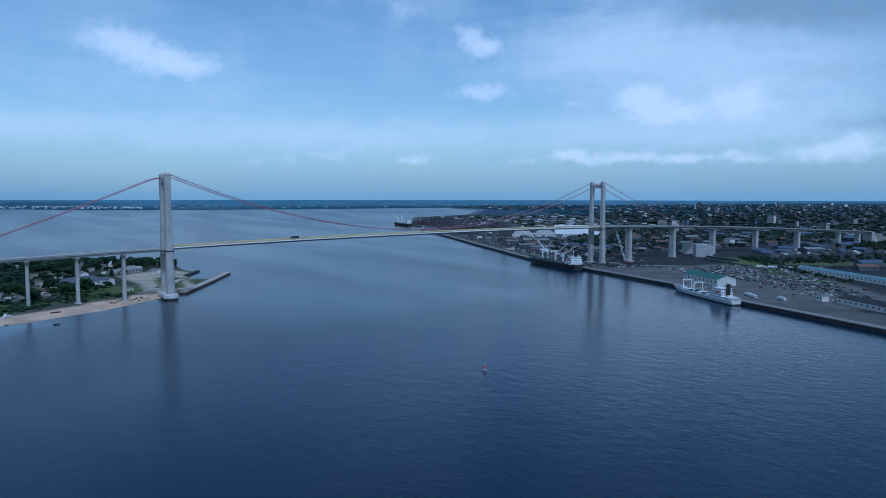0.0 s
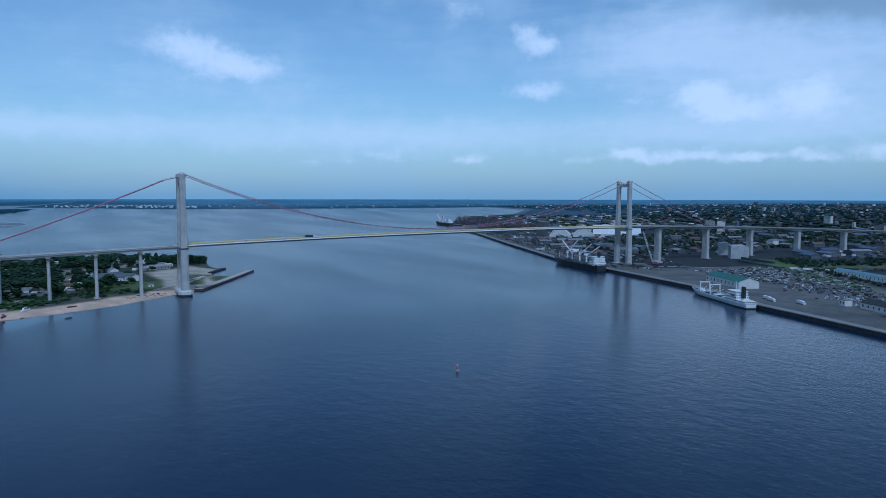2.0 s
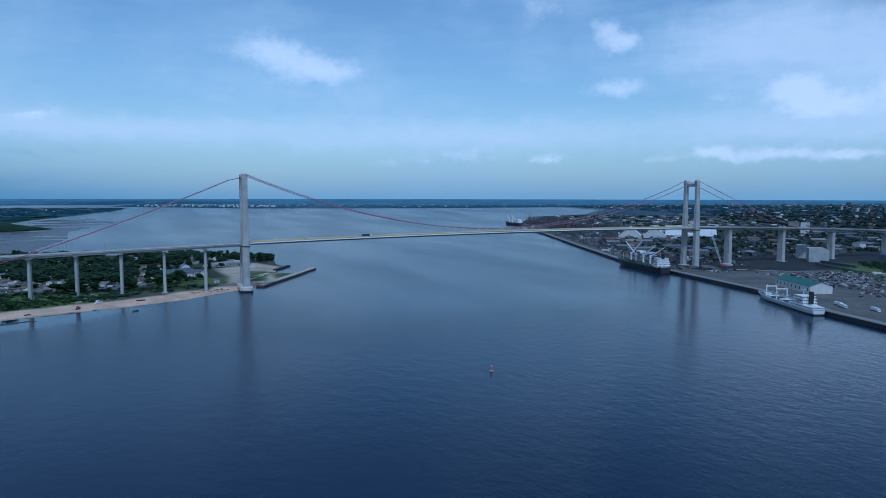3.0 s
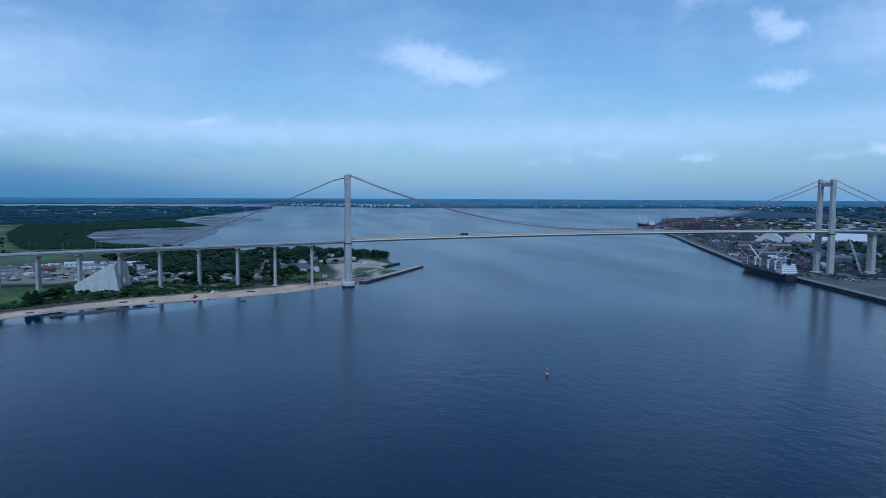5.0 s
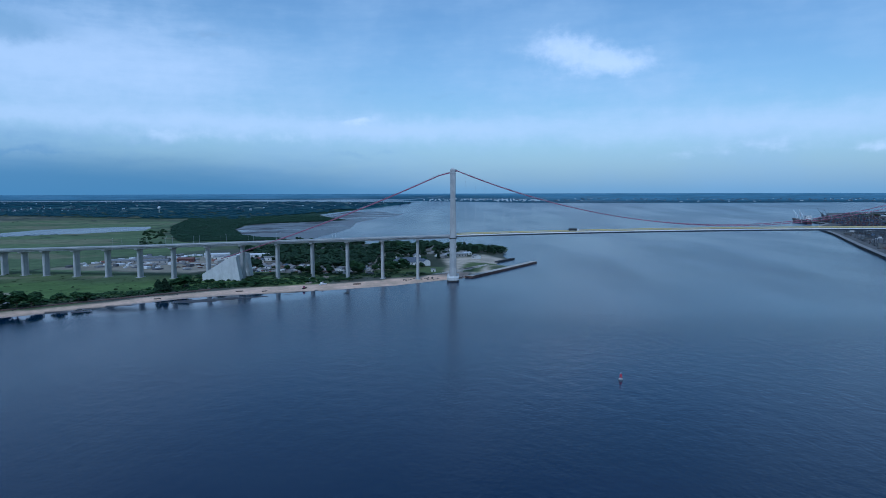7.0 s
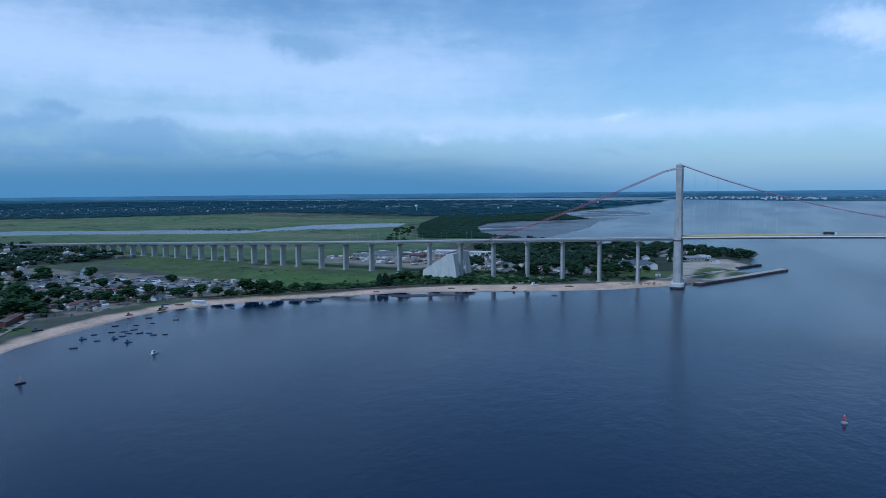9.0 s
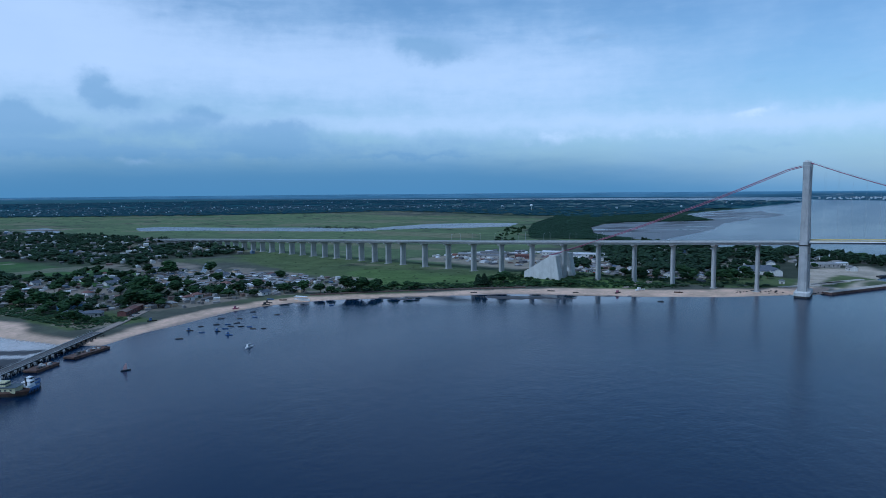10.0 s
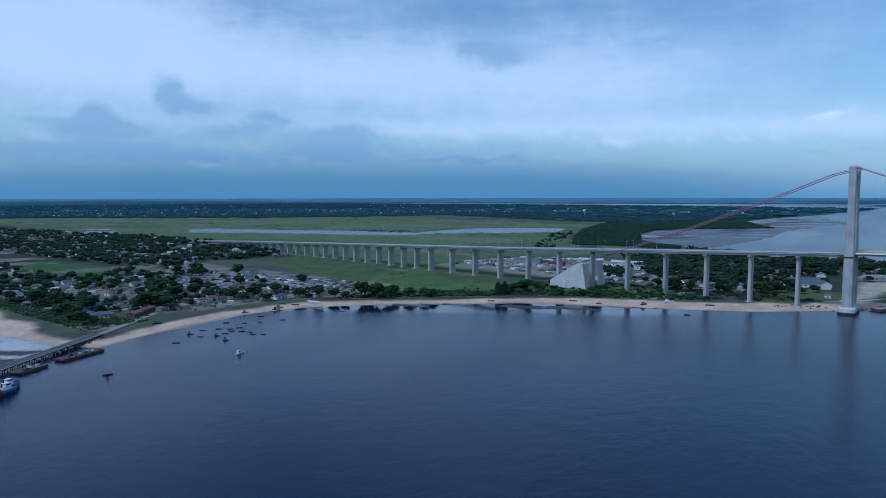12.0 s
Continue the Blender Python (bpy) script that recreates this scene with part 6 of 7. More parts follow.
town("port_clutter", "low stores and huts on the port apron", PORT_STRIP, 120, 22, 8, 18, 3, 6, M_TOWN, [HUT, SLAB], 1.0)
town("port_clutter", "trailers and loads among the parked cars", [(693, -103), (863, -144), (899, -238), (764, -341), (584, -536), (503, -537), (594, -310)], 60, 12, 3, 7, 1.5, 2.8, M_WAGON, [SLAB, CRATE], 1.0)
town("port_clutter", "stacks and lean-tos between the port warehouses", INDUSTRY, 900, 10, 3, 11, 1.5, 4.5, M_WAGON, [HUT, SLAB], 1.0)
town("port_clutter", "small roofs of the yards behind the railway", BLUE_YARD, 260, 12, 5, 14, 2.5, 5, M_TOWN, [HUT, SLAB], 1.0)
rows = []
for a in range(9):
    for j in range(34):
        if rng.random() < 0.7:
            x, y = 735 + 24 * a + 9.5 * j * 0.42, 70 + 14 * a * 0.2 + 9.5 * j * 0.9
            rows.append((x, y, ground_z(x, y), math.atan2(0.9, 0.42), 14.0, rng.uniform(2.2, 3.4)))
for a in range(3):
    for j in range(30):
        if rng.random() < 0.75:
            x, y = 720 + 6 * a + 15.5 * j * 0.78, -96 - 8 * a - 15.5 * j * 0.62
            if x > 850:
                rows.append((x, y, ground_z(x, y) + 0.9, math.atan2(-0.62, 0.78), 14.0, 3.0))
stuff("rail_wagons", "rows of dark railway wagons in the marshalling yard", "wagons", [CRATE], M_WAGON, rows)

rows = []
for ax, ay, bx, by in ((879, -66, 826, -181), (927, -34, 895, -124)):
    n = int(math.hypot(bx - ax, by - ay) / 13.2)
    for j in range(n):
        x, y = ax + (bx - ax) * (j + 0.5) / n, ay + (by - ay) * (j + 0.5) / n
        rows.append((x, y, ground_z(x, y) + 0.5, math.atan2(by - ay, bx - ax), 12.6, 3.0))
stuff("rail_wagons", "long rake of dull green covered wagons", "wagons", [CRATE], surface("dull_green_paint", (0.05, 0.085, 0.07), (0.08, 0.12, 0.10), 4, 0.7, grime=0.3), rows)

# containers: the nearest stacks as single boxes, the rest joined
CONT = [("red-brown steel shipping container", M_RUST), ("blue steel shipping container", M_BLUE), ("white steel shipping container", M_WHITE), ("orange steel shipping container", M_ORANGE)]


def make_container(label, mat):
    t = thing("container", label, "container", pose(0, 0, 0), "shipping containers")
    bm = bmesh.new()
    pts = []
    for k in range(25):
        x = -6.05 + 12.1 * k / 24
        pts.append((x, -1.2 - (0.06 if k % 2 else 0.0)))
    out = pts + [(x, -y) for x, y in reversed(pts)]
    prism(bm, out, 0.1, 2.55, lambda u, v, d: (u, v, d))
    part("body", bm, mat, t)
    for s in (-1, 1):
        bm = bmesh.new()
        box(bm, 6.0, 6.14, s * 0.62 - 0.55, s * 0.62 + 0.55, 0.15, 2.5)
        part("door", bm, mat, t)
    return t


BOXES = [make_container(*c) for c in CONT]
k = 0
for row, (x0, y0) in enumerate(((732, 156), (747, 162), (762, 213), (710, 109))):
    for j in range(9):
        for lev in range(rng.choice((1, 1, 2))):
            x, y = x0 + 1.1 * j, y0 + 3.0 * j
            m = pose(x, y, ground_z(x, y) + 2.6 * lev, 0, 0, 340 + rng.uniform(-1, 1))
            if k < 4:
                BOXES[k].matrix_world = m
            else:
                copy_thing(rng.choice(BOXES), m)
            k += 1
rows = []
for px, py in spots([(1122, 1051), (1376, 1040), (1562, 1558), (1727, 2181), (1391, 1712), (1245, 1556), (1222, 1373)], 1500, 9.0, 14):
    for lev in range(rng.choice((1, 2, 2, 3, 4))):
        fx, fy, lift, s = set_far(px, py)
        rows.append((fx, fy, lift + (4 + 2.6 * lev) * s, 1.35 + rng.uniform(-0.03, 0.03), 12.2 * s, 2.5 * s))
stuff("containers", "stacked shipping containers in red, blue and grey", "containers", [CRATE], M_BOXES, rows)


M_CRANE = surface("dark_crane_paint", (0.05, 0.055, 0.065), (0.08, 0.085, 0.095), 3, 0.6)


def harbour_crane(x, y, turn, h=30):
    """A portal crane on four legs with a slewing jib."""
    t = thing("harbour_crane", "dark portal crane on the quay", "crane", stand(x, y, turn), "cranes of the port")
    for sx in (-5, 5):
        for sy in (-5, 5):
            bm = bmesh.new()
            tube(bm, [(sx, sy, 0), (sx * 0.5, sy * 0.5, h * 0.45)], 0.6, 6)
            part("leg", bm, M_CRANE, t)
    bm = bmesh.new()
    box(bm, -3.5, 3.5, -3, 3, h * 0.45, h * 0.62, (0.85, 0.85))
    tube(bm, [(0, 0, h * 0.6), (0, 0, h)], [1.2, 0.7], 6)
    part("cab", bm, M_CRANE, t)
    bm = bmesh.new()
    tube(bm, [(2, 0, h * 0.6), (h * 0.75, 0, h * 1.15)], [0.8, 0.4], 5)
    tube(bm, [(0, 0, h), (h * 0.75, 0, h * 1.15)], 0.25, 4)
    part("jib", bm, M_CRANE, t)


for x, y, a, h in ((761, 344, 200, 26), (811, 447, 150, 28), (838, 520, 30, 28), (914, 687, 170, 30), (997, 916, 120, 30), (1235, 1436, 90, 40), (1254, 1504, 100, 40)):
    harbour_crane(x, y, a, h)


def lattice(bm, a, b, w, n, r):
    """A square lattice boom between two points."""
    a, b = Vector(a), Vector(b)
    way = (b - a).normalized()
    s = way.cross(Vector((0, 0, 1))).normalized()
    u = s.cross(way)
    corners = [(s * i + u * j) * w / 2 for i, j in ((-1, -1), (1, -1), (1, 1), (-1, 1))]
    for c in corners:
        tube(bm, [a + c * 0.4, a + (b - a) * 0.1 + c, a + (b - a) * 0.9 + c, b + c * 0.3], r, 4)
    for k in range(n):
        p, q = a + (b - a) * (0.1 + 0.8 * k / n), a + (b - a) * (0.1 + 0.8 * (k + 1) / n)
        for i in range(4):
            tube(bm, [p + corners[i], q + corners[(i + 1) % 4]], r * 0.7, 3)


def crawler_crane():
    t = thing("crawler_crane", "crawler crane with a tall pale lattice boom", "crane", stand(712, -38, 100))
    for y in (-3, 3):
        bm = bmesh.new()
        prism(bm, [(-5, 0.3), (-4.4, 0), (4.4, 0), (5, 0.3), (5, 1.0), (4.4, 1.4), (-4.4, 1.4), (-5, 1.0)], y - 0.6, y + 0.6, lambda u, v, d: (u, d, v))
        part("track", bm, M_BLACK, t)
    bm = bmesh.new()
    box(bm, -6, 3, -2.4, 2.4, 1.5, 4.4, (0.95, 0.95))
    part("house", bm, M_RED, t, "red machinery house")
    bm = bmesh.new()
    box(bm, 3, 5, -2.4, -0.6, 1.7, 4.2, (0.9, 0.9))
    part("cab", bm, M_GLASS, t)
    bm = bmesh.new()
    lattice(bm, (2.5, 0, 2.5), (9, 20, 54), 2.0, 16, 0.16)
    part("boom", bm, M_WHITE, t, "white lattice boom")
    bm = bmesh.new()
    tube(bm, [(-5, 0, 4.4), (9, 20, 54)], 0.06, 4)
    tube(bm, [(9, 20, 54), (10, 22, 14)], 0.05, 4)
    part("rope", bm, M_STEEL, t)


crawler_crane()

# ---- vehicles ----
CAR_PAINT = [surface("car_white", (0.7, 0.7, 0.7), (0.75, 0.75, 0.75), 2, 0.3, fine=0.05), surface("car_silver", (0.4, 0.41, 0.42), (0.46, 0.46, 0.47), 2, 0.3, metal=0.5, fine=0.05),
             surface("car_dark", (0.03, 0.035, 0.04), (0.05, 0.05, 0.06), 2, 0.25, fine=0.05), surface("car_red", (0.3, 0.03, 0.03), (0.36, 0.05, 0.04), 2, 0.3, fine=0.05),
             surface("car_blue", (0.05, 0.1, 0.25), (0.07, 0.13, 0.3), 2, 0.3, fine=0.05)]


def make_car(label, paint):
    t = thing("car", label, "car", pose(0, 0, 0), "parked cars")
    bm = bmesh.new()
    loft(bm, [[(-2.15, y, 0.35), (2.15, y, 0.35), (2.2, y, 0.75), (1.2, y, 0.95), (-2.0, y, 1.0), (-2.2, y, 0.8)] for y in (-0.85, 0.85)])
    b = part("body", bm, paint, t)
    bm = bmesh.new()
    loft(bm, [[(-1.9, y * 0.95, 0.98), (1.15, y * 0.95, 0.94), (0.35, y * 0.8, 1.42), (-1.4, y * 0.8, 1.44)] for y in (-0.85, 0.85)])
    part("cabin_glass", bm, M_GLASS, b)
    bm = bmesh.new()
    box(bm, -1.35, 0.3, -0.68, 0.68, 1.43, 1.48)
    part("roof_panel", bm, paint, b)
    for x in (-1.35, 1.35):
        for y in (-0.8, 0.8):
            bm = bmesh.new()
            tube(bm, [(x, y - 0.1, 0.32), (x, y + 0.1, 0.32)], 0.32, 8)
            part("wheel", bm, M_TYRE, t)
    return t


CARS = [make_car("small white parked car", CAR_PAINT[0]), make_car("silver car parked in a row", CAR_PAINT[1]), make_car("dark car parked in a row", CAR_PAINT[2]),
        make_car("red car parked in a row", CAR_PAINT[3]), make_car("blue car parked in a row", CAR_PAINT[4])]
park = []


def car_rows(x0, y0, ux, uy, rows, per, gap=3.0, lane=7.5, fill=0.85):
    """Rows of parked cars along the way (ux, uy)."""
    k = math.hypot(ux, uy)
    ux, uy = ux / k, uy / k
    for r in range(rows):
        for j in range(per):
            if rng.random() < fill:
                x, y = x0 + ux * gap * j + uy * lane * r, y0 + uy * gap * j - ux * lane * r
                park.append((x, y, math.degrees(math.atan2(uy, ux)) + 90 + rng.uniform(-5, 5)))


car_rows(701, -155, 0.5, -0.86, 4, 12, fill=0.6)
car_rows(649, -310, 0.45, -0.9, 4, 12, fill=0.7)
car_rows(616, -382, 0.4, -0.92, 4, 12, fill=0.7)
car_rows(761, -181, 0.6, -0.8, 4, 16, fill=0.7)
car_rows(588, -429, 0.4, -0.92, 3, 18, fill=0.8)
car_rows(657, -62, 0.3, -0.95, 3, 12, fill=0.6)
car_rows(-178, 61, 1, 0.25, 3, 10, 3.2, 9, 0.6)
car_rows(-270, 78, 1, 0.1, 3, 8, 3.2, 10, 0.6)
car_rows(-502, -428, 0.6, -0.8, 1, 6, 4.5, 6, 0.6)
for k, (x, y, a) in enumerate(park):
    m = stand(x, y, a)
    if k < len(CARS):
        CARS[k].matrix_world = m
    else:
        copy_thing(rng.choices(CARS, (5, 3, 3, 1, 1))[0], m)
rows = []
for px, py in spots([(692, -134), (852, -155), (879, -237), (754, -341), (628, -454), (599, -413), (654, -321)], 520, 4.6, 14):
    rows.append((px, py, ground_z(px, py) + 0.35, rng.uniform(0, 6.28), 4.3, 1.1))
stuff("parked_cars", "crowded lot of parked imported cars", "cars", [(SLAB[0] * np.array((1, 0.5, 1)), SLAB[1])],
      roof_mix("car_mix", [(0, (0.5, 0.5, 0.5)), (0.2, (0.03, 0.03, 0.035)), (0.6, (0.16, 0.165, 0.17)), (0.85, (0.06, 0.08, 0.12)), (0.96, (0.2, 0.04, 0.04))], 0.35), rows)


def make_truck(x, y, turn, label, z=None, body=None):
    t = thing("truck", label, "truck", stand(x, y, turn) if z is None else pose(x, y, z, 0, 0, turn))
    bm = bmesh.new()
    loft(bm, [[(4.0, y2, 0.7), (6.4, y2, 0.7), (6.4, y2, 2.0), (5.9, y2, 3.1), (4.0, y2, 3.2)] for y2 in (-1.2, 1.2)])
    part("cab", bm, M_WHITE, t)
    bm = bmesh.new()
    box(bm, 6.1, 6.42, -1.05, 1.05, 2.0, 2.8)
    part("windscreen", bm, M_GLASS, t)
    bm = bmesh.new()
    box(bm, -6.5, 3.6, -1.25, 1.25, 1.1, 3.7)
    part("cargo_box", bm, body or M_WHITE, t)
    for wx in (-5.4, -4.2, 2.2, 5.2):
        for wy in (-1.1, 1.1):
            bm = bmesh.new()
            tube(bm, [(wx, wy - 0.15, 0.5), (wx, wy + 0.15, 0.5)], 0.5, 8)
            part("wheel", bm, M_TYRE, t)
    return t


make_truck(537, -401, 245, "white box truck parked on the quay")
make_truck(536, -364, 250, "white box truck parked behind the ship")
make_truck(528, -374, 245, "white lorry parked beside the ship's stern")
for k, (x, y) in enumerate(((845, -212), (859, -229), (838, -196))):
    make_truck(x, y, 300, "white delivery truck by the railway")
make_truck(150, -4.0, 0, "dark truck driving over the bridge", deck_z(150) + 0.08, M_BLACK)
copy_thing(CARS[2], pose(72, -4, deck_z(72) + 0.08, 0, 0, 0))
copy_thing(CARS[0], pose(-140, 4, deck_z(-140) + 0.08, 0, 0, 180))

# ---- piers, boats and small things on the shore ----
M_TIMBER = surface("weathered_timber", (0.10, 0.085, 0.07), (0.17, 0.145, 0.12), 1.5, 0.9, grime=0.3, bump=0.02)
M_PLASTER_YELLOW = surface("faded_yellow_paint", (0.5, 0.47, 0.27), (0.58, 0.55, 0.34), 3, 0.7, grime=0.3)
M_CANVAS = surface("white_canvas", (0.72, 0.72, 0.72), (0.8, 0.8, 0.8), 3, 0.8)
M_TRACK = surface("sandy_track", (0.24, 0.2, 0.165), (0.31, 0.26, 0.215), 5, 0.95)
M_BUOY = surface("red_buoy_paint", (0.5, 0.03, 0.05), (0.58, 0.05, 0.07), 1, 0.45, grime=0.1)


M_PIER = surface("worn_pier_deck", (0.075, 0.073, 0.07), (0.12, 0.116, 0.11), 3, 0.9, grime=0.3, bump=0.02)


def strip(name, label, category, points, width, z0, z1, material, kind="", steps=1):
    """A slab along a line of points."""
    t = thing(name, label, category, kind=kind)
    rows = []
    pts = [Vector((*p, 0)) for p in points]
    for k, p in enumerate(pts):
        w = (pts[min(k + 1, len(pts) - 1)] - pts[max(k - 1, 0)]).normalized()
        i = Vector((-w.y, w.x, 0)) * width / 2
        rows.append([p - i + Vector((0, 0, z0)), p + i + Vector((0, 0, z0)), p + i + Vector((0, 0, z1)), p - i + Vector((0, 0, z1))])
    bm = bmesh.new()
    loft(bm, rows)
    part("slab", bm, material, t)
    return t, pts


def build_pier():
    """The long pier: deck, kerbs, crossheads and rows of piles."""
    root, end = Vector((-450, -497, 0)), Vector((-380, -601, 0))
    t, pts = strip("pier", "long weathered concrete pier on rows of piles", "pier", [root[:2], end[:2]], 8.0, 2.5, 3.1, M_PIER)
    way = (end - root).normalized()
    side = Vector((-way.y, way.x, 0))
    for s in (-1, 1):
        bm = bmesh.new()
        a, b = root + side * s * 4.1, end + side * s * 4.1
        loft(bm, [[p + side * o + Vector((0, 0, z)) for o, z in ((-0.2, 3.1), (0.2, 3.1), (0.2, 3.5), (-0.2, 3.5))] for p in (a, b)])
        part("kerb", bm, M_CONC, t)
        for k in range(14):
            p = root + (end - root) * (k + 0.5) / 14 + side * s * 4.0
            bm = bmesh.new()
            box(bm, p.x - 0.06, p.x + 0.06, p.y - 0.06, p.y + 0.06, 3.4, 4.4)
            part("rail_post", bm, M_STEEL, t)
        bm = bmesh.new()
        tube(bm, [a + Vector((0, 0, 4.35)), b + Vector((0, 0, 4.35))], 0.06, 4)
        part("handrail", bm, M_STEEL, t)
    n = 18
    for k in range(n):
        c = root + (end - root) * (k + 0.5) / n
        bm = bmesh.new()
        a, b = c - side * 4.2, c + side * 4.2
        loft(bm, [[p + way * o + Vector((0, 0, z)) for o, z in ((-0.4, 1.8), (0.4, 1.8), (0.4, 2.5), (-0.4, 2.5))] for p in (a, b)])
        part("crosshead", bm, M_CONC_DARK, t)
        for o in (-3.4, 0, 3.4):
            bm = bmesh.new()
            p = c + side * o
            tube(bm, [p + Vector((0, 0, -4)), p + Vector((0, 0, 1.9))], 0.3, 6)
            part("pile", bm, M_CONC_DARK, t)


build_pier()
strip("road", "pale dusty road leading to the pier", "road", [(-450, -497), (-472, -466), (-508, -418)], 7, 1.2, 2.75, M_TRACK, "structure")


def build_old_piles():
    """Broken piles of a vanished jetty beside the pier, each with a ragged crossbeam stump."""
    a, b = Vector((-418, -543, 0)), Vector((-437, -500, 0))
    for k in range(13):
        p = a + (b - a) * k / 12 + Vector((rng.uniform(-1, 1), rng.uniform(-1, 1), 0))
        gz = max(ground_z(p.x, p.y), -1.5)
        t = thing("old_pile", "broken dark timber pile of an old jetty", "pile", pose(p.x, p.y, gz, rng.uniform(-8, 8), rng.uniform(-8, 8), rng.uniform(0, 360)), "piles of the old jetty")
        bm = bmesh.new()
        h = rng.uniform(1.4, 2.6)
        tube(bm, [(0, 0, -1.0), (0, 0, h * 0.7), (0.05, 0, h)], [0.45, 0.4, 0.22], 7)
        part("post", bm, M_CONC_DARK, t)
        bm = bmesh.new()
        box(bm, -1.9, 1.6, -0.3, 0.3, h * 0.55, h * 0.55 + 0.5, (0.95, 0.8))
        part("crossbeam", bm, M_CONC_DARK, t)


build_old_piles()


def simple_boat(t, length, beam, depth, paint, inner, lift=0.0):
    """An open boat: hull skin with thickness, gunwale and thwarts."""
    bm = bmesh.new()
    rows = []
    for k in range(9):
        u = k / 8
        w = beam / 2 * (1 - abs(2 * u - 0.8) ** 2.4 * 0.75 if u > 0.4 else 0.75 + 0.25 * u / 0.4)
        w = max(w, 0.06)
        sheer = depth * (1 + 0.35 * max(0, u - 0.6))
        x = (u - 0.5) * length
        rows.append([(x, -w * 0.55, -0.25 * depth + lift), (x, w * 0.55, -0.25 * depth + lift), (x, w, sheer + lift), (x, w * 0.86, sheer + lift), (x, w * 0.5, 0.1 + lift), (x, -w * 0.5, 0.1 + lift), (x, -w * 0.86, sheer + lift), (x, -w, sheer + lift)])
    loft(bm, rows)
    part("hull", bm, paint, t)
    for u in (-0.2, 0.08):
        bm = bmesh.new()
        box(bm, u * length - 0.15, u * length + 0.15, -beam * 0.42, beam * 0.42, depth * 0.6 + lift, depth * 0.7 + lift)
        part("thwart", bm, inner, t)


def fishing_boat(x, y, turn, label, paint, length=9.0, roof=None, lift=0.0, z=0.0, group="moored fishing boats"):
    t = thing("fishing_boat", label, "boat", pose(x, y, z, 0, 0, turn), group)
    simple_boat(t, length, length * 0.25, length * 0.095, paint, M_TIMBER, lift)
    if roof is not None:
        bm = bmesh.new()
        h = length * 0.13 + lift
        box(bm, -length * 0.3, -length * 0.02, -length * 0.09, length * 0.09, h * 0.6, h + 1.7, (0.9, 0.9))
        c = part("cabin", bm, roof, t)
        bm = bmesh.new()
        box(bm, -length * 0.27, -length * 0.05, -length * 0.095, length * 0.095, h + 0.7, h + 1.3)
        part("cabin_window", bm, M_GLASS, c)
    bm = bmesh.new()
    tube(bm, [(length * 0.1, 0, 0.2 + lift), (length * 0.1, 0, length * 0.35 + lift)], 0.07, 5)
    part("mast", bm, M_TIMBER, t)
    return t


SHELTER = [(-404, -446), (-410, -431), (-389, -446), (-384, -470), (-405, -419), (-398, -413), (-396, -405), (-382, -436), (-385, -426), (-389, -417), (-381, -413),
           (-374, -410), (-365, -414), (-358, -409), (-362, -441), (-410, -390), (-426, -361), (-404, -378), (-396, -359), (-424, -399), (-388, -295)]
for k, (x, y) in enumerate(SHELTER):
    fishing_boat(x, y, 40 + rng.uniform(-25, 25), "dark wooden fishing boat at anchor" if k % 3 else "dark blue wooden fishing boat at anchor",
                 (M_TIMBER, M_BLACK, M_BLUE)[k % 3], rng.uniform(4.4, 6.0), None if k % 7 else M_BLUE)
fishing_boat(-315, -461, 100, "white motor boat with a small cabin", M_WHITE, 8.5, M_WHITE)
fishing_boat(-152, -60, 55, "white launch with an upper deck drawn up on the sand", M_WHITE, 12, M_WHITE, 0.4, ground_z(-152, -60), "boats on the beach")
for x, y, a, lab, p, n, r in ((-168, -86, 70, "dark boat aground at the water's edge", M_BLACK, 9, M_RED), (-113, -54, 15, "dark wrecked hull on the sand", M_RUST, 9, None),
                              (-116, -112, 10, "small dark rowing boat afloat", M_BLACK, 6, None), (-451, -360, 80, "red fishing boat on the sand", M_RED, 7, M_RED),
                              (-444, -329, 60, "dark boat with a cabin on the sand", M_TIMBER, 8, M_BLACK), (-448, -322, 30, "timber boat on the sand", M_TIMBER, 8, M_TIMBER),
                              (-458, -310, 20, "blue boat pulled up on the beach", M_BLUE, 8, None), (-446, -304, 35, "brown boat pulled up on the beach", M_RUST, 8, None),
                              (-458, -444, 60, "dark boat lying at the beach edge", M_BLACK, 8, M_BLUE), (-304, -160, 30, "small dark boat at the shore", M_TIMBER, 7, None),
                              (-235, -110, 15, "small dark boat in the shallows", M_TIMBER, 8, None), (-208, -106, 40, "small skiff in the shallows", M_BLACK, 6, None)):
    gz = max(ground_z(x, y), 0.0)
    fishing_boat(x, y, a, lab, p, n, r, 0.3, gz, "boats on the beach")


def big_launch():
    """A long white boat house-like launch on the sand."""
    x, y = -432, -291
    t = thing("ferry_launch", "white roofed passenger launch beached on the sand", "boat", pose(x, y, max(ground_z(x, y), 0.1), 0, 0, 12))
    simple_boat(t, 18, 4.6, 1.6, M_WHITE, M_TIMBER, 0.4)
    bm = bmesh.new()
    box(bm, -8.5, 5.5, -2.3, 2.3, 4.2, 4.45, (0.98, 0.94))
    part("roof", bm, M_WHITE, t)
    for px in (-8, -4.5, -1, 2.5, 5):
        for py in (-2.1, 2.1):
            bm = bmesh.new()
            tube(bm, [(px, py, 1.6), (px, py, 4.2)], 0.07, 5)
            part("post", bm, M_STEEL, t)


big_launch()


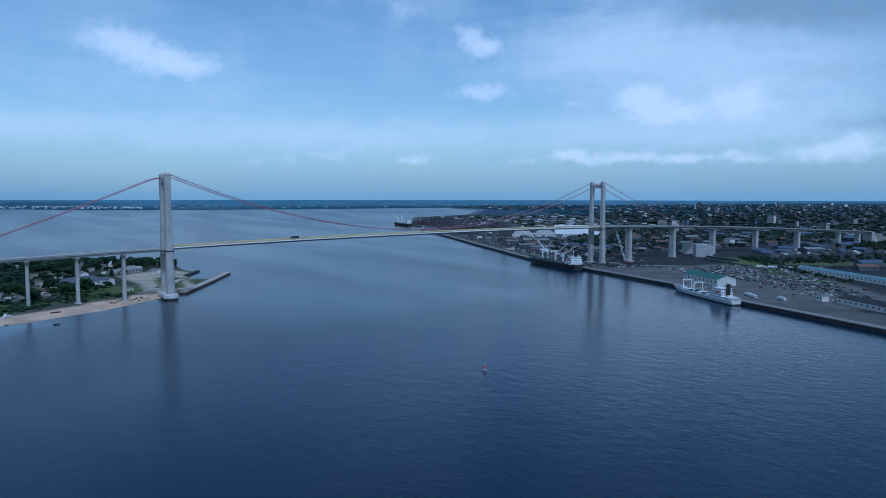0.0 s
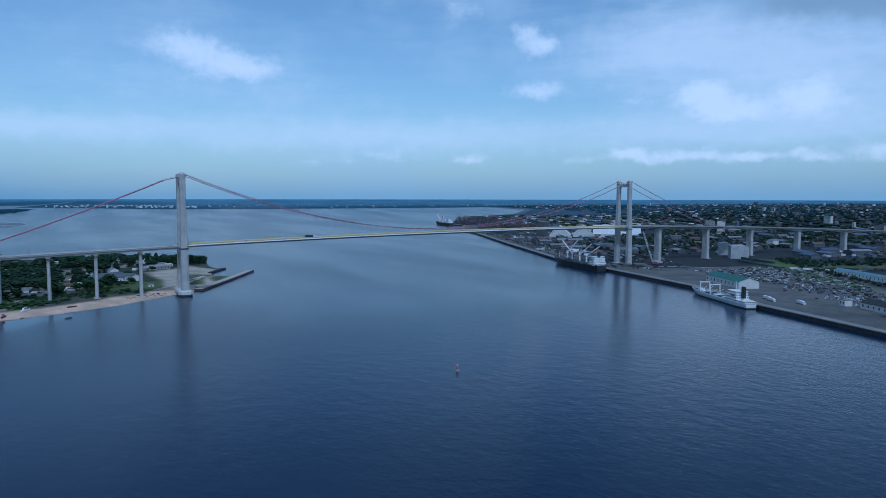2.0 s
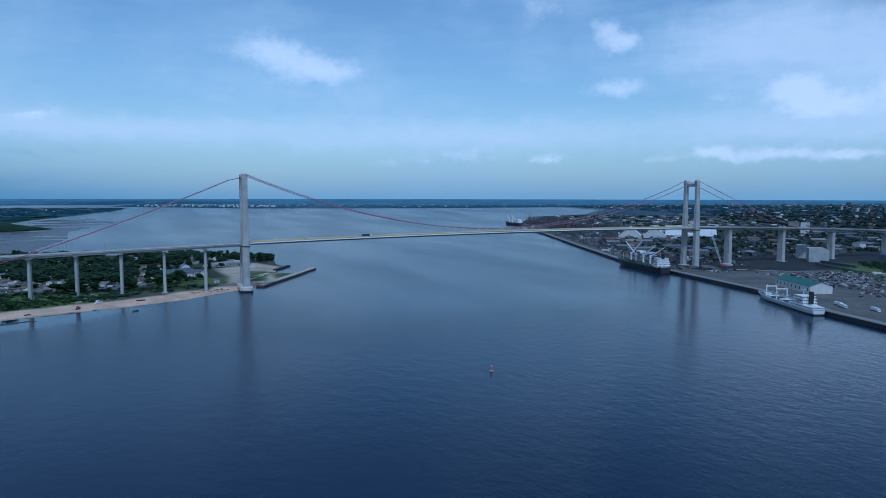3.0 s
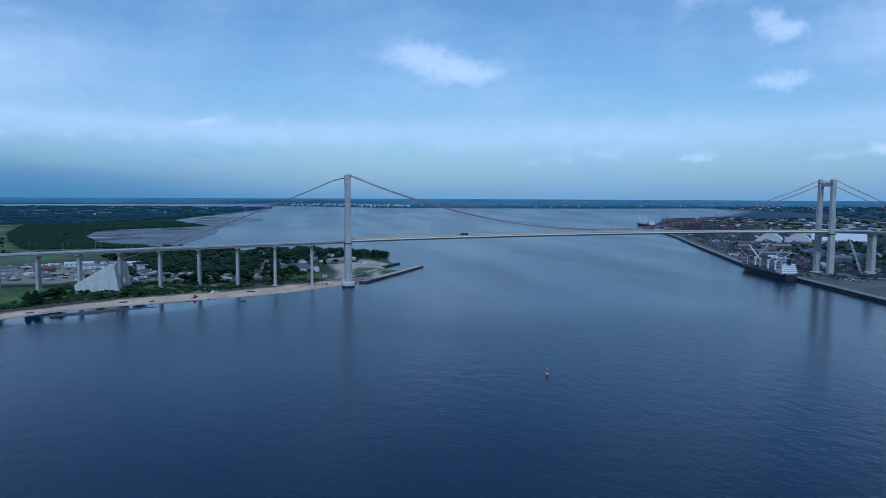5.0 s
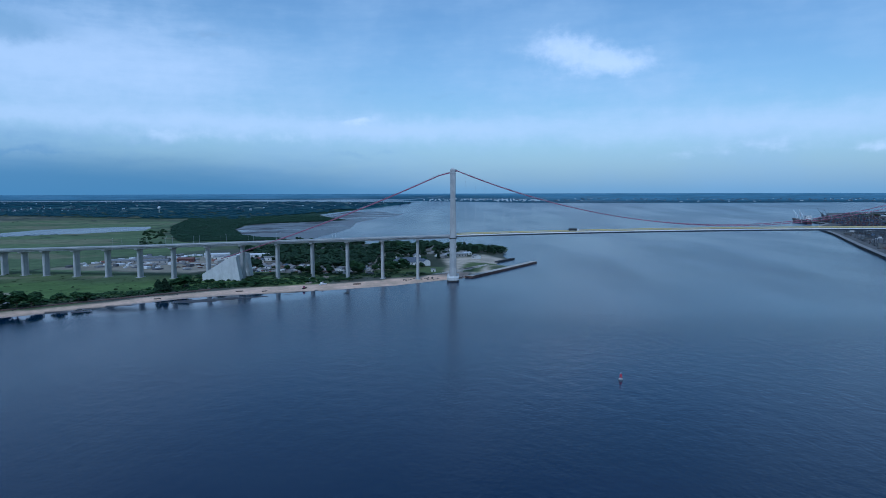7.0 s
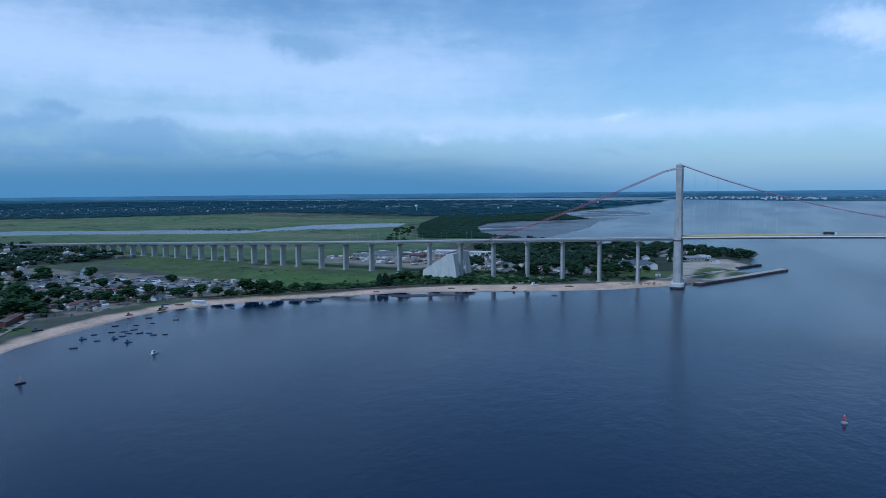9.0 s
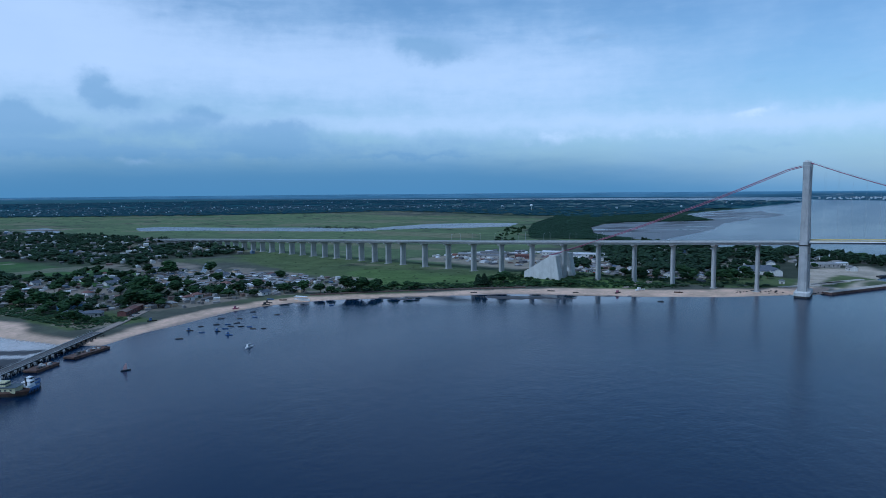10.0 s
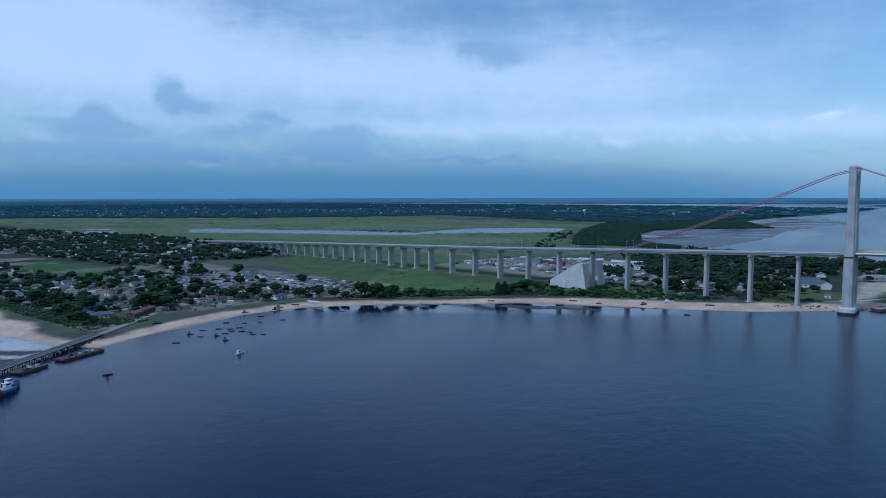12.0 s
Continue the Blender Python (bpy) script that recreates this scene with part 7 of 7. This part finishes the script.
def build_barge(x, y, ux, uy, length, label):
    t = thing("barge", label, "barge", heading(x, y, ux, uy))
    bm = bmesh.new()
    prism(bm, [(-length / 2, 0.6), (-length / 2 + 2, -1.5), (length / 2 - 3, -1.5), (length / 2, 0.8), (length / 2, 1.8), (-length / 2, 1.6)], -4.5, 4.5, lambda u, v, d: (u, d, v))
    part("hull", bm, M_RUST, t)
    for k in range(8):
        bm = bmesh.new()
        px = -length / 2 + 2.5 + k * (length - 5) / 8 + rng.uniform(-0.5, 0.5)
        py = rng.uniform(-2.8, 2.8)
        a, b, h = rng.uniform(0.8, 1.8), rng.uniform(0.6, 1.4), rng.uniform(0.5, 1.6)
        box(bm, px - a, px + a, py - b, py + b, 1.6, 1.6 + h, (0.85, 0.85))
        part("deck_cargo", bm, rng.choice((M_RUST, M_TIMBER, M_BLACK, M_CONC)), t)
    return t


build_barge(-398, -534, 0.33, -0.94, 34, "rusty dark barge moored beside the pier")
build_barge(-383, -572, 0.45, -0.89, 22, "low rusty pontoon beside the pier")
build_barge(-366, -635, 0.93, 0.36, 36, "dark rusty barge beyond the ferry")


def build_ferry():
    t = thing("ferry", "old yellow and white ferry with a rusty hull", "ferry", heading(-343, -614, 0.82, 0.57))
    make_hull(t, 30, 9, 2.4, M_RUST, M_BLACK, M_DECK_GREEN, 0.6)
    bm = bmesh.new()
    box(bm, -13, 11, -4.2, 4.2, 2.4, 5.4)
    d = part("deckhouse", bm, M_PLASTER_YELLOW, t)
    for k in range(8):
        for s in (-1, 1):
            bm = bmesh.new()
            px = -11.5 + 2.9 * k
            box(bm, px - 0.55, px + 0.55, s * 4.2 - 0.05, s * 4.2 + 0.05, 3.6, 4.5)
            part("window", bm, M_GLASS, d)
    bm = bmesh.new()
    box(bm, -13.6, 11.6, -4.6, 4.6, 5.4, 5.65)
    part("upper_deck", bm, M_DECK_GREEN, t)
    bm = bmesh.new()
    box(bm, -2, 5, -2.6, 2.6, 5.65, 8.2, (0.95, 0.95))
    w = part("wheelhouse", bm, M_PLASTER_YELLOW, t)
    bm = bmesh.new()
    box(bm, -1.8, 5.05, -2.55, 2.55, 6.8, 7.6)
    part("wheelhouse_window", bm, M_GLASS, w)
    bm = bmesh.new()
    tube(bm, [(1, 0, 8.2), (1, 0, 14)], 0.14, 5)
    tube(bm, [(-0.5, 0, 8.2), (-0.5, 0, 13)], 0.1, 5)
    tube(bm, [(1, -1.5, 11.5), (1, 1.5, 11.5)], 0.07, 4)
    part("mast", bm, M_WHITE, t)
    for k in range(7):
        bm = bmesh.new()
        px = -12 + 1.6 * k
        box(bm, px - 0.6, px + 0.6, -3.5, -2.6, 5.65, 6.4, (0.8, 0.9))
        part("life_raft", bm, M_WHITE if k % 2 else M_RUST, t)


build_ferry()


def build_tug(x, y, turn, label):
    t = thing("tug_boat", label, "boat", pose(x, y, 0, 0, 0, turn), "tugs by the ferry")
    make_hull(t, 16, 5.5, 2.0, M_BLUE, M_BLACK, M_DECK_GREEN, 0.4)
    bm = bmesh.new()
    box(bm, -4, 3, -1.8, 1.8, 2.0, 4.2, (0.95, 0.92))
    box(bm, -1, 2.6, -1.4, 1.4, 4.2, 6.2, (0.92, 0.9))
    c = part("cabin", bm, M_WHITE, t)
    bm = bmesh.new()
    box(bm, -0.9, 2.62, -1.35, 1.35, 5.0, 5.8)
    part("cabin_window", bm, M_GLASS, c)
    bm = bmesh.new()
    tube(bm, [(-2.5, 0, 4.2), (-2.5, 0, 6.5)], 0.45, 8)
    part("funnel", bm, M_BLACK, t)
    for k in range(5):
        bm = bmesh.new()
        tube(bm, [(-5 + 2.6 * k, -2.85, 0.9), (-5 + 2.6 * k, -2.6, 0.9)], 0.5, 8)
        part("tyre_fender", bm, M_TYRE, t)


build_tug(-337, -601, 120, "blue and white harbour tug beside the ferry")
build_tug(-346, -597, 115, "small blue tug moored behind the ferry")


def build_buoy(x, y, label, lean=0.0, size=1.0, M_BUOY=M_BUOY):
    t = thing("buoy", label, "buoy", pose(x, y, 0, lean, 0, 20) @ Matrix.Scale(size, 4))
    bm = bmesh.new()
    tube(bm, [(0, 0, -0.5), (0, 0, 0.2), (0, 0, 0.9), (0, 0, 1.1)], [1.3, 1.6, 1.6, 1.2], 12)
    part("float", bm, M_CONC, t, "pale grey float")
    for k in range(4):
        a = k * math.pi / 2
        bm = bmesh.new()
        tube(bm, [(math.cos(a) * 1.0, math.sin(a) * 1.0, 1.0), (math.cos(a) * 0.35, math.sin(a) * 0.35, 4.2)], 0.1, 5)
        part("frame_leg", bm, M_BUOY, t)
    bm = bmesh.new()
    loft(bm, [[(u, v, z) for u, v in rounded(-k, k, -k, k, 0.25 * k)] for z, k in ((2.4, 0.75), (3.9, 0.5))])
    part("daymark", bm, M_BUOY, t)
    bm = bmesh.new()
    tube(bm, [(0, 0, 4.2), (0, 0, 5.0)], [0.3, 0.22], 8)
    part("lantern", bm, M_WHITE, t)


build_buoy(104.5, -447, "red navigation buoy with a lattice top", 0, 0.85)


def sailing_canoe(x, y, turn):
    """A dark canoe with a faded patched sail."""
    t = fishing_boat(x, y, turn, "small dark sailing canoe with a faded pink sail", M_BLACK, 6.0, None, 0.0, 0.0, "")
    bm = bmesh.new()
    loft(bm, [[(0.6, -0.04, z * 0.2 + 0.9), (0.6 - w, 0.35, z * 0.2 + 0.9), (0.6 - w, 0.40, z * 0.2 + 0.9), (0.6, 0.02, z * 0.2 + 0.9)] for z, w in ((0, 2.2), (6, 1.9), (12, 1.3), (19, 0.25))])
    part("sail", bm, surface("faded_sail", (0.42, 0.25, 0.24), (0.5, 0.33, 0.31), 1.5, 0.9), t, "faded pink sail")


sailing_canoe(-332, -546, 70)

# the jetty on the south point
M_SCARP = surface("brown_stone", (0.085, 0.052, 0.042), (0.15, 0.095, 0.072), 3, 0.9, grime=0.3, bump=0.05)
M_PAVING = surface("sandy_paving", (0.42, 0.375, 0.315), (0.54, 0.49, 0.42), 7, 0.9, grime=0.25)
t, _ = strip("jetty", "long straight stone jetty with a paved top", "jetty", [(20, 22), (75, 117), (123, 204)], 11, -3, 2.4, M_SCARP)
strip("jetty_paving", "pale worn paving along the jetty", "paving", [(20, 22), (75, 117), (123, 203)], 9.6, 2.4, 2.6, M_PAVING)
strip("sea_wall", "short dark sea wall of the old harbour", "wall", [(65, 204), (80, 232), (95, 257)], 6, -3, 2.2, M_CONC_DARK)
for k in range(4):
    strip("yard_slab", "pale worn concrete slab of the jetty yard", "paving", [(-26 + 13 * k, 36 + 20 * k), (-4 + 13 * k, 60 + 24 * k), (10 + 13 * k, 74 + 26 * k)], 7, 1.0, 3.0, M_PAVING)
strip("sea_wall", "long low brown stone sea wall above the beach", "wall", [(-445, -267), (-406, -223), (-363, -182), (-313, -137), (-271, -101)], 5.0, 0.2, 2.8, M_SCARP)
strip("road", "sandy track from the beach to the houses", "road", [(-172, -52), (-161, 2), (-175, 65), (-241, 129), (-332, 194), (-486, 147)], 7, 1.0, 3.05, M_TRACK, "structure")
strip("road", "grey service road along the port railway", "road", [(695, -61), (792, -155), (928, -258), (1149, -380)], 9, 2.5, 4.35, M_ROAD_WORN, "structure")
strip("road", "long service road across the port", "road", [(730, 63), (876, 188), (1033, 313), (1332, 437)], 10, 2.5, 5.0, M_ROAD_WORN, "structure")
for k in range(3):
    strip("railway_track", "rusty railway track on dark ballast", "railway", [(705 + 7 * k, -74 - 8 * k), (830 + 7 * k, -190 - 8 * k), (1150 + 7 * k, -400 - 8 * k)], 3.5, 3.0, 4.3, M_RUST, "structure")

strip("road", "pale causeway road across the marsh", "road", [(-3205, -106), (-2529, 119), (-2193, 243), (-2040, 329)], 9, 0.5, 2.9, M_TRACK, "structure")
strip("road", "pale road along the edge of the woods", "road", [(-2465, -227), (-1931, -85), (-1719, 31), (-1592, 134), (-1404, 203)], 8, 0.5, 3.2, M_TRACK, "structure")
# white canopy, sign boards and rubble on the point
t = thing("canopy_tent", "white peaked canopy tent among the trees", "tent", stand(-191, 76, 20))
bm = bmesh.new()
loft(bm, [[(-9, -5, 3), (9, -5, 3), (9, 5, 3), (-9, 5, 3)], [(-6, -1, 6), (6, -1, 6), (6, 1, 6), (-6, 1, 6)]])
part("cover", bm, M_CANVAS, t)
for px in (-8.5, 0, 8.5):
    for py in (-4.6, 4.6):
        bm = bmesh.new()
        tube(bm, [(px, py, 0), (px, py, 3.1)], 0.08, 5)
        part("pole", bm, M_STEEL, t)
ROCKS = [crown_shape(70 + k, 5, "wide", 0.6) for k in range(4)]
rows = []
for px, py in spots([(-70, -30), (-20, -8), (20, 8), (26, 30), (-10, 20), (-60, -5)], 36, 2.0):
    rows.append((px, py, max(ground_z(px, py), -0.2) - 0.3, rng.uniform(0, 6.28), rng.uniform(1.2, 2.6), rng.uniform(0.8, 1.6)))
for px, py in spots([(-428, -259), (-371, -198), (-320, -161), (-274, -116), (-280, -108), (-335, -161), (-428, -246)], 90, 2.5):
    rows.append((px, py, max(ground_z(px, py), -0.2) - 0.3, rng.uniform(0, 6.28), rng.uniform(0.8, 1.8), rng.uniform(0.5, 1.0)))
stuff("rocks", "dark stones along the water's edge", "rocks", ROCKS, M_CONC_DARK, rows)


def lamp_post(x, side):
    c, w = along(x)
    p = c + Vector((-w.y, w.x, 0)) * side * 9.9
    t = thing("street_lamp", "tall grey street lamp on the viaduct", "street lamp", pose(p.x, p.y, p.z, 0, 0, 0), "street lamps of the viaduct")
    bm = bmesh.new()
    tube(bm, [(0, 0, 0), (0, 0, 10.5)], [0.16, 0.1], 6)
    tube(bm, [(0, 0, 10.3), (0, -side * 1.8, 11.0)], 0.08, 5)
    part("pole", bm, M_STEEL, t)
    bm = bmesh.new()
    box(bm, -0.2, 0.2, -side * 1.8 - 0.5, -side * 1.8 + 0.5, 10.95, 11.15)
    part("lamp_head", bm, M_WHITE, t)


for k in range(9):
    for s in (-1, 1):
        lamp_post(-430 + 35 * k, s)


def site_clutter():
    """Stacks of timber, brick and steel on the building site."""
    for k, (x, y, z) in enumerate(on_land(spots([(-425, 114), (-333, 101), (-322, 173), (-404, 207), (-527, 140)], 34, 9))):
        t = thing("material_stack", "stack of reddish building material on bare earth" if k % 2 else "stack of grey building blocks on bare earth", "building material",
                  pose(x, y, z, 0, 0, rng.uniform(0, 180)), "stacks on the building site")
        for j in range(3):
            bm = bmesh.new()
            w = rng.uniform(2.5, 6)
            box(bm, -w, w, -1.2 + 0.1 * j, 1.2 - 0.1 * j, 0.55 * j - 0.1, 0.55 * j + 0.5)
            part("layer", bm, M_RUST if k % 2 else M_CONC, t)


site_clutter()


def build_water_tower():
    x, y, lift, s = set_far(-1621, 2759)
    t = thing("water_tower", "white water tower above distant trees", "water tower", pose(x, y, lift + 1.0))
    bm = bmesh.new()
    tube(bm, [(0, 0, -2), (0, 0, 22 * s)], [2.0, 1.6], 8)
    part("shaft", bm, M_CONC_PALE, t)
    bm = bmesh.new()
    tube(bm, [(0, 0, 20 * s), (0, 0, 24 * s), (0, 0, 32 * s), (0, 0, 34 * s)], [2.0, 7, 7, 3], 12)
    part("tank", bm, M_WHITE, t)


build_water_tower()
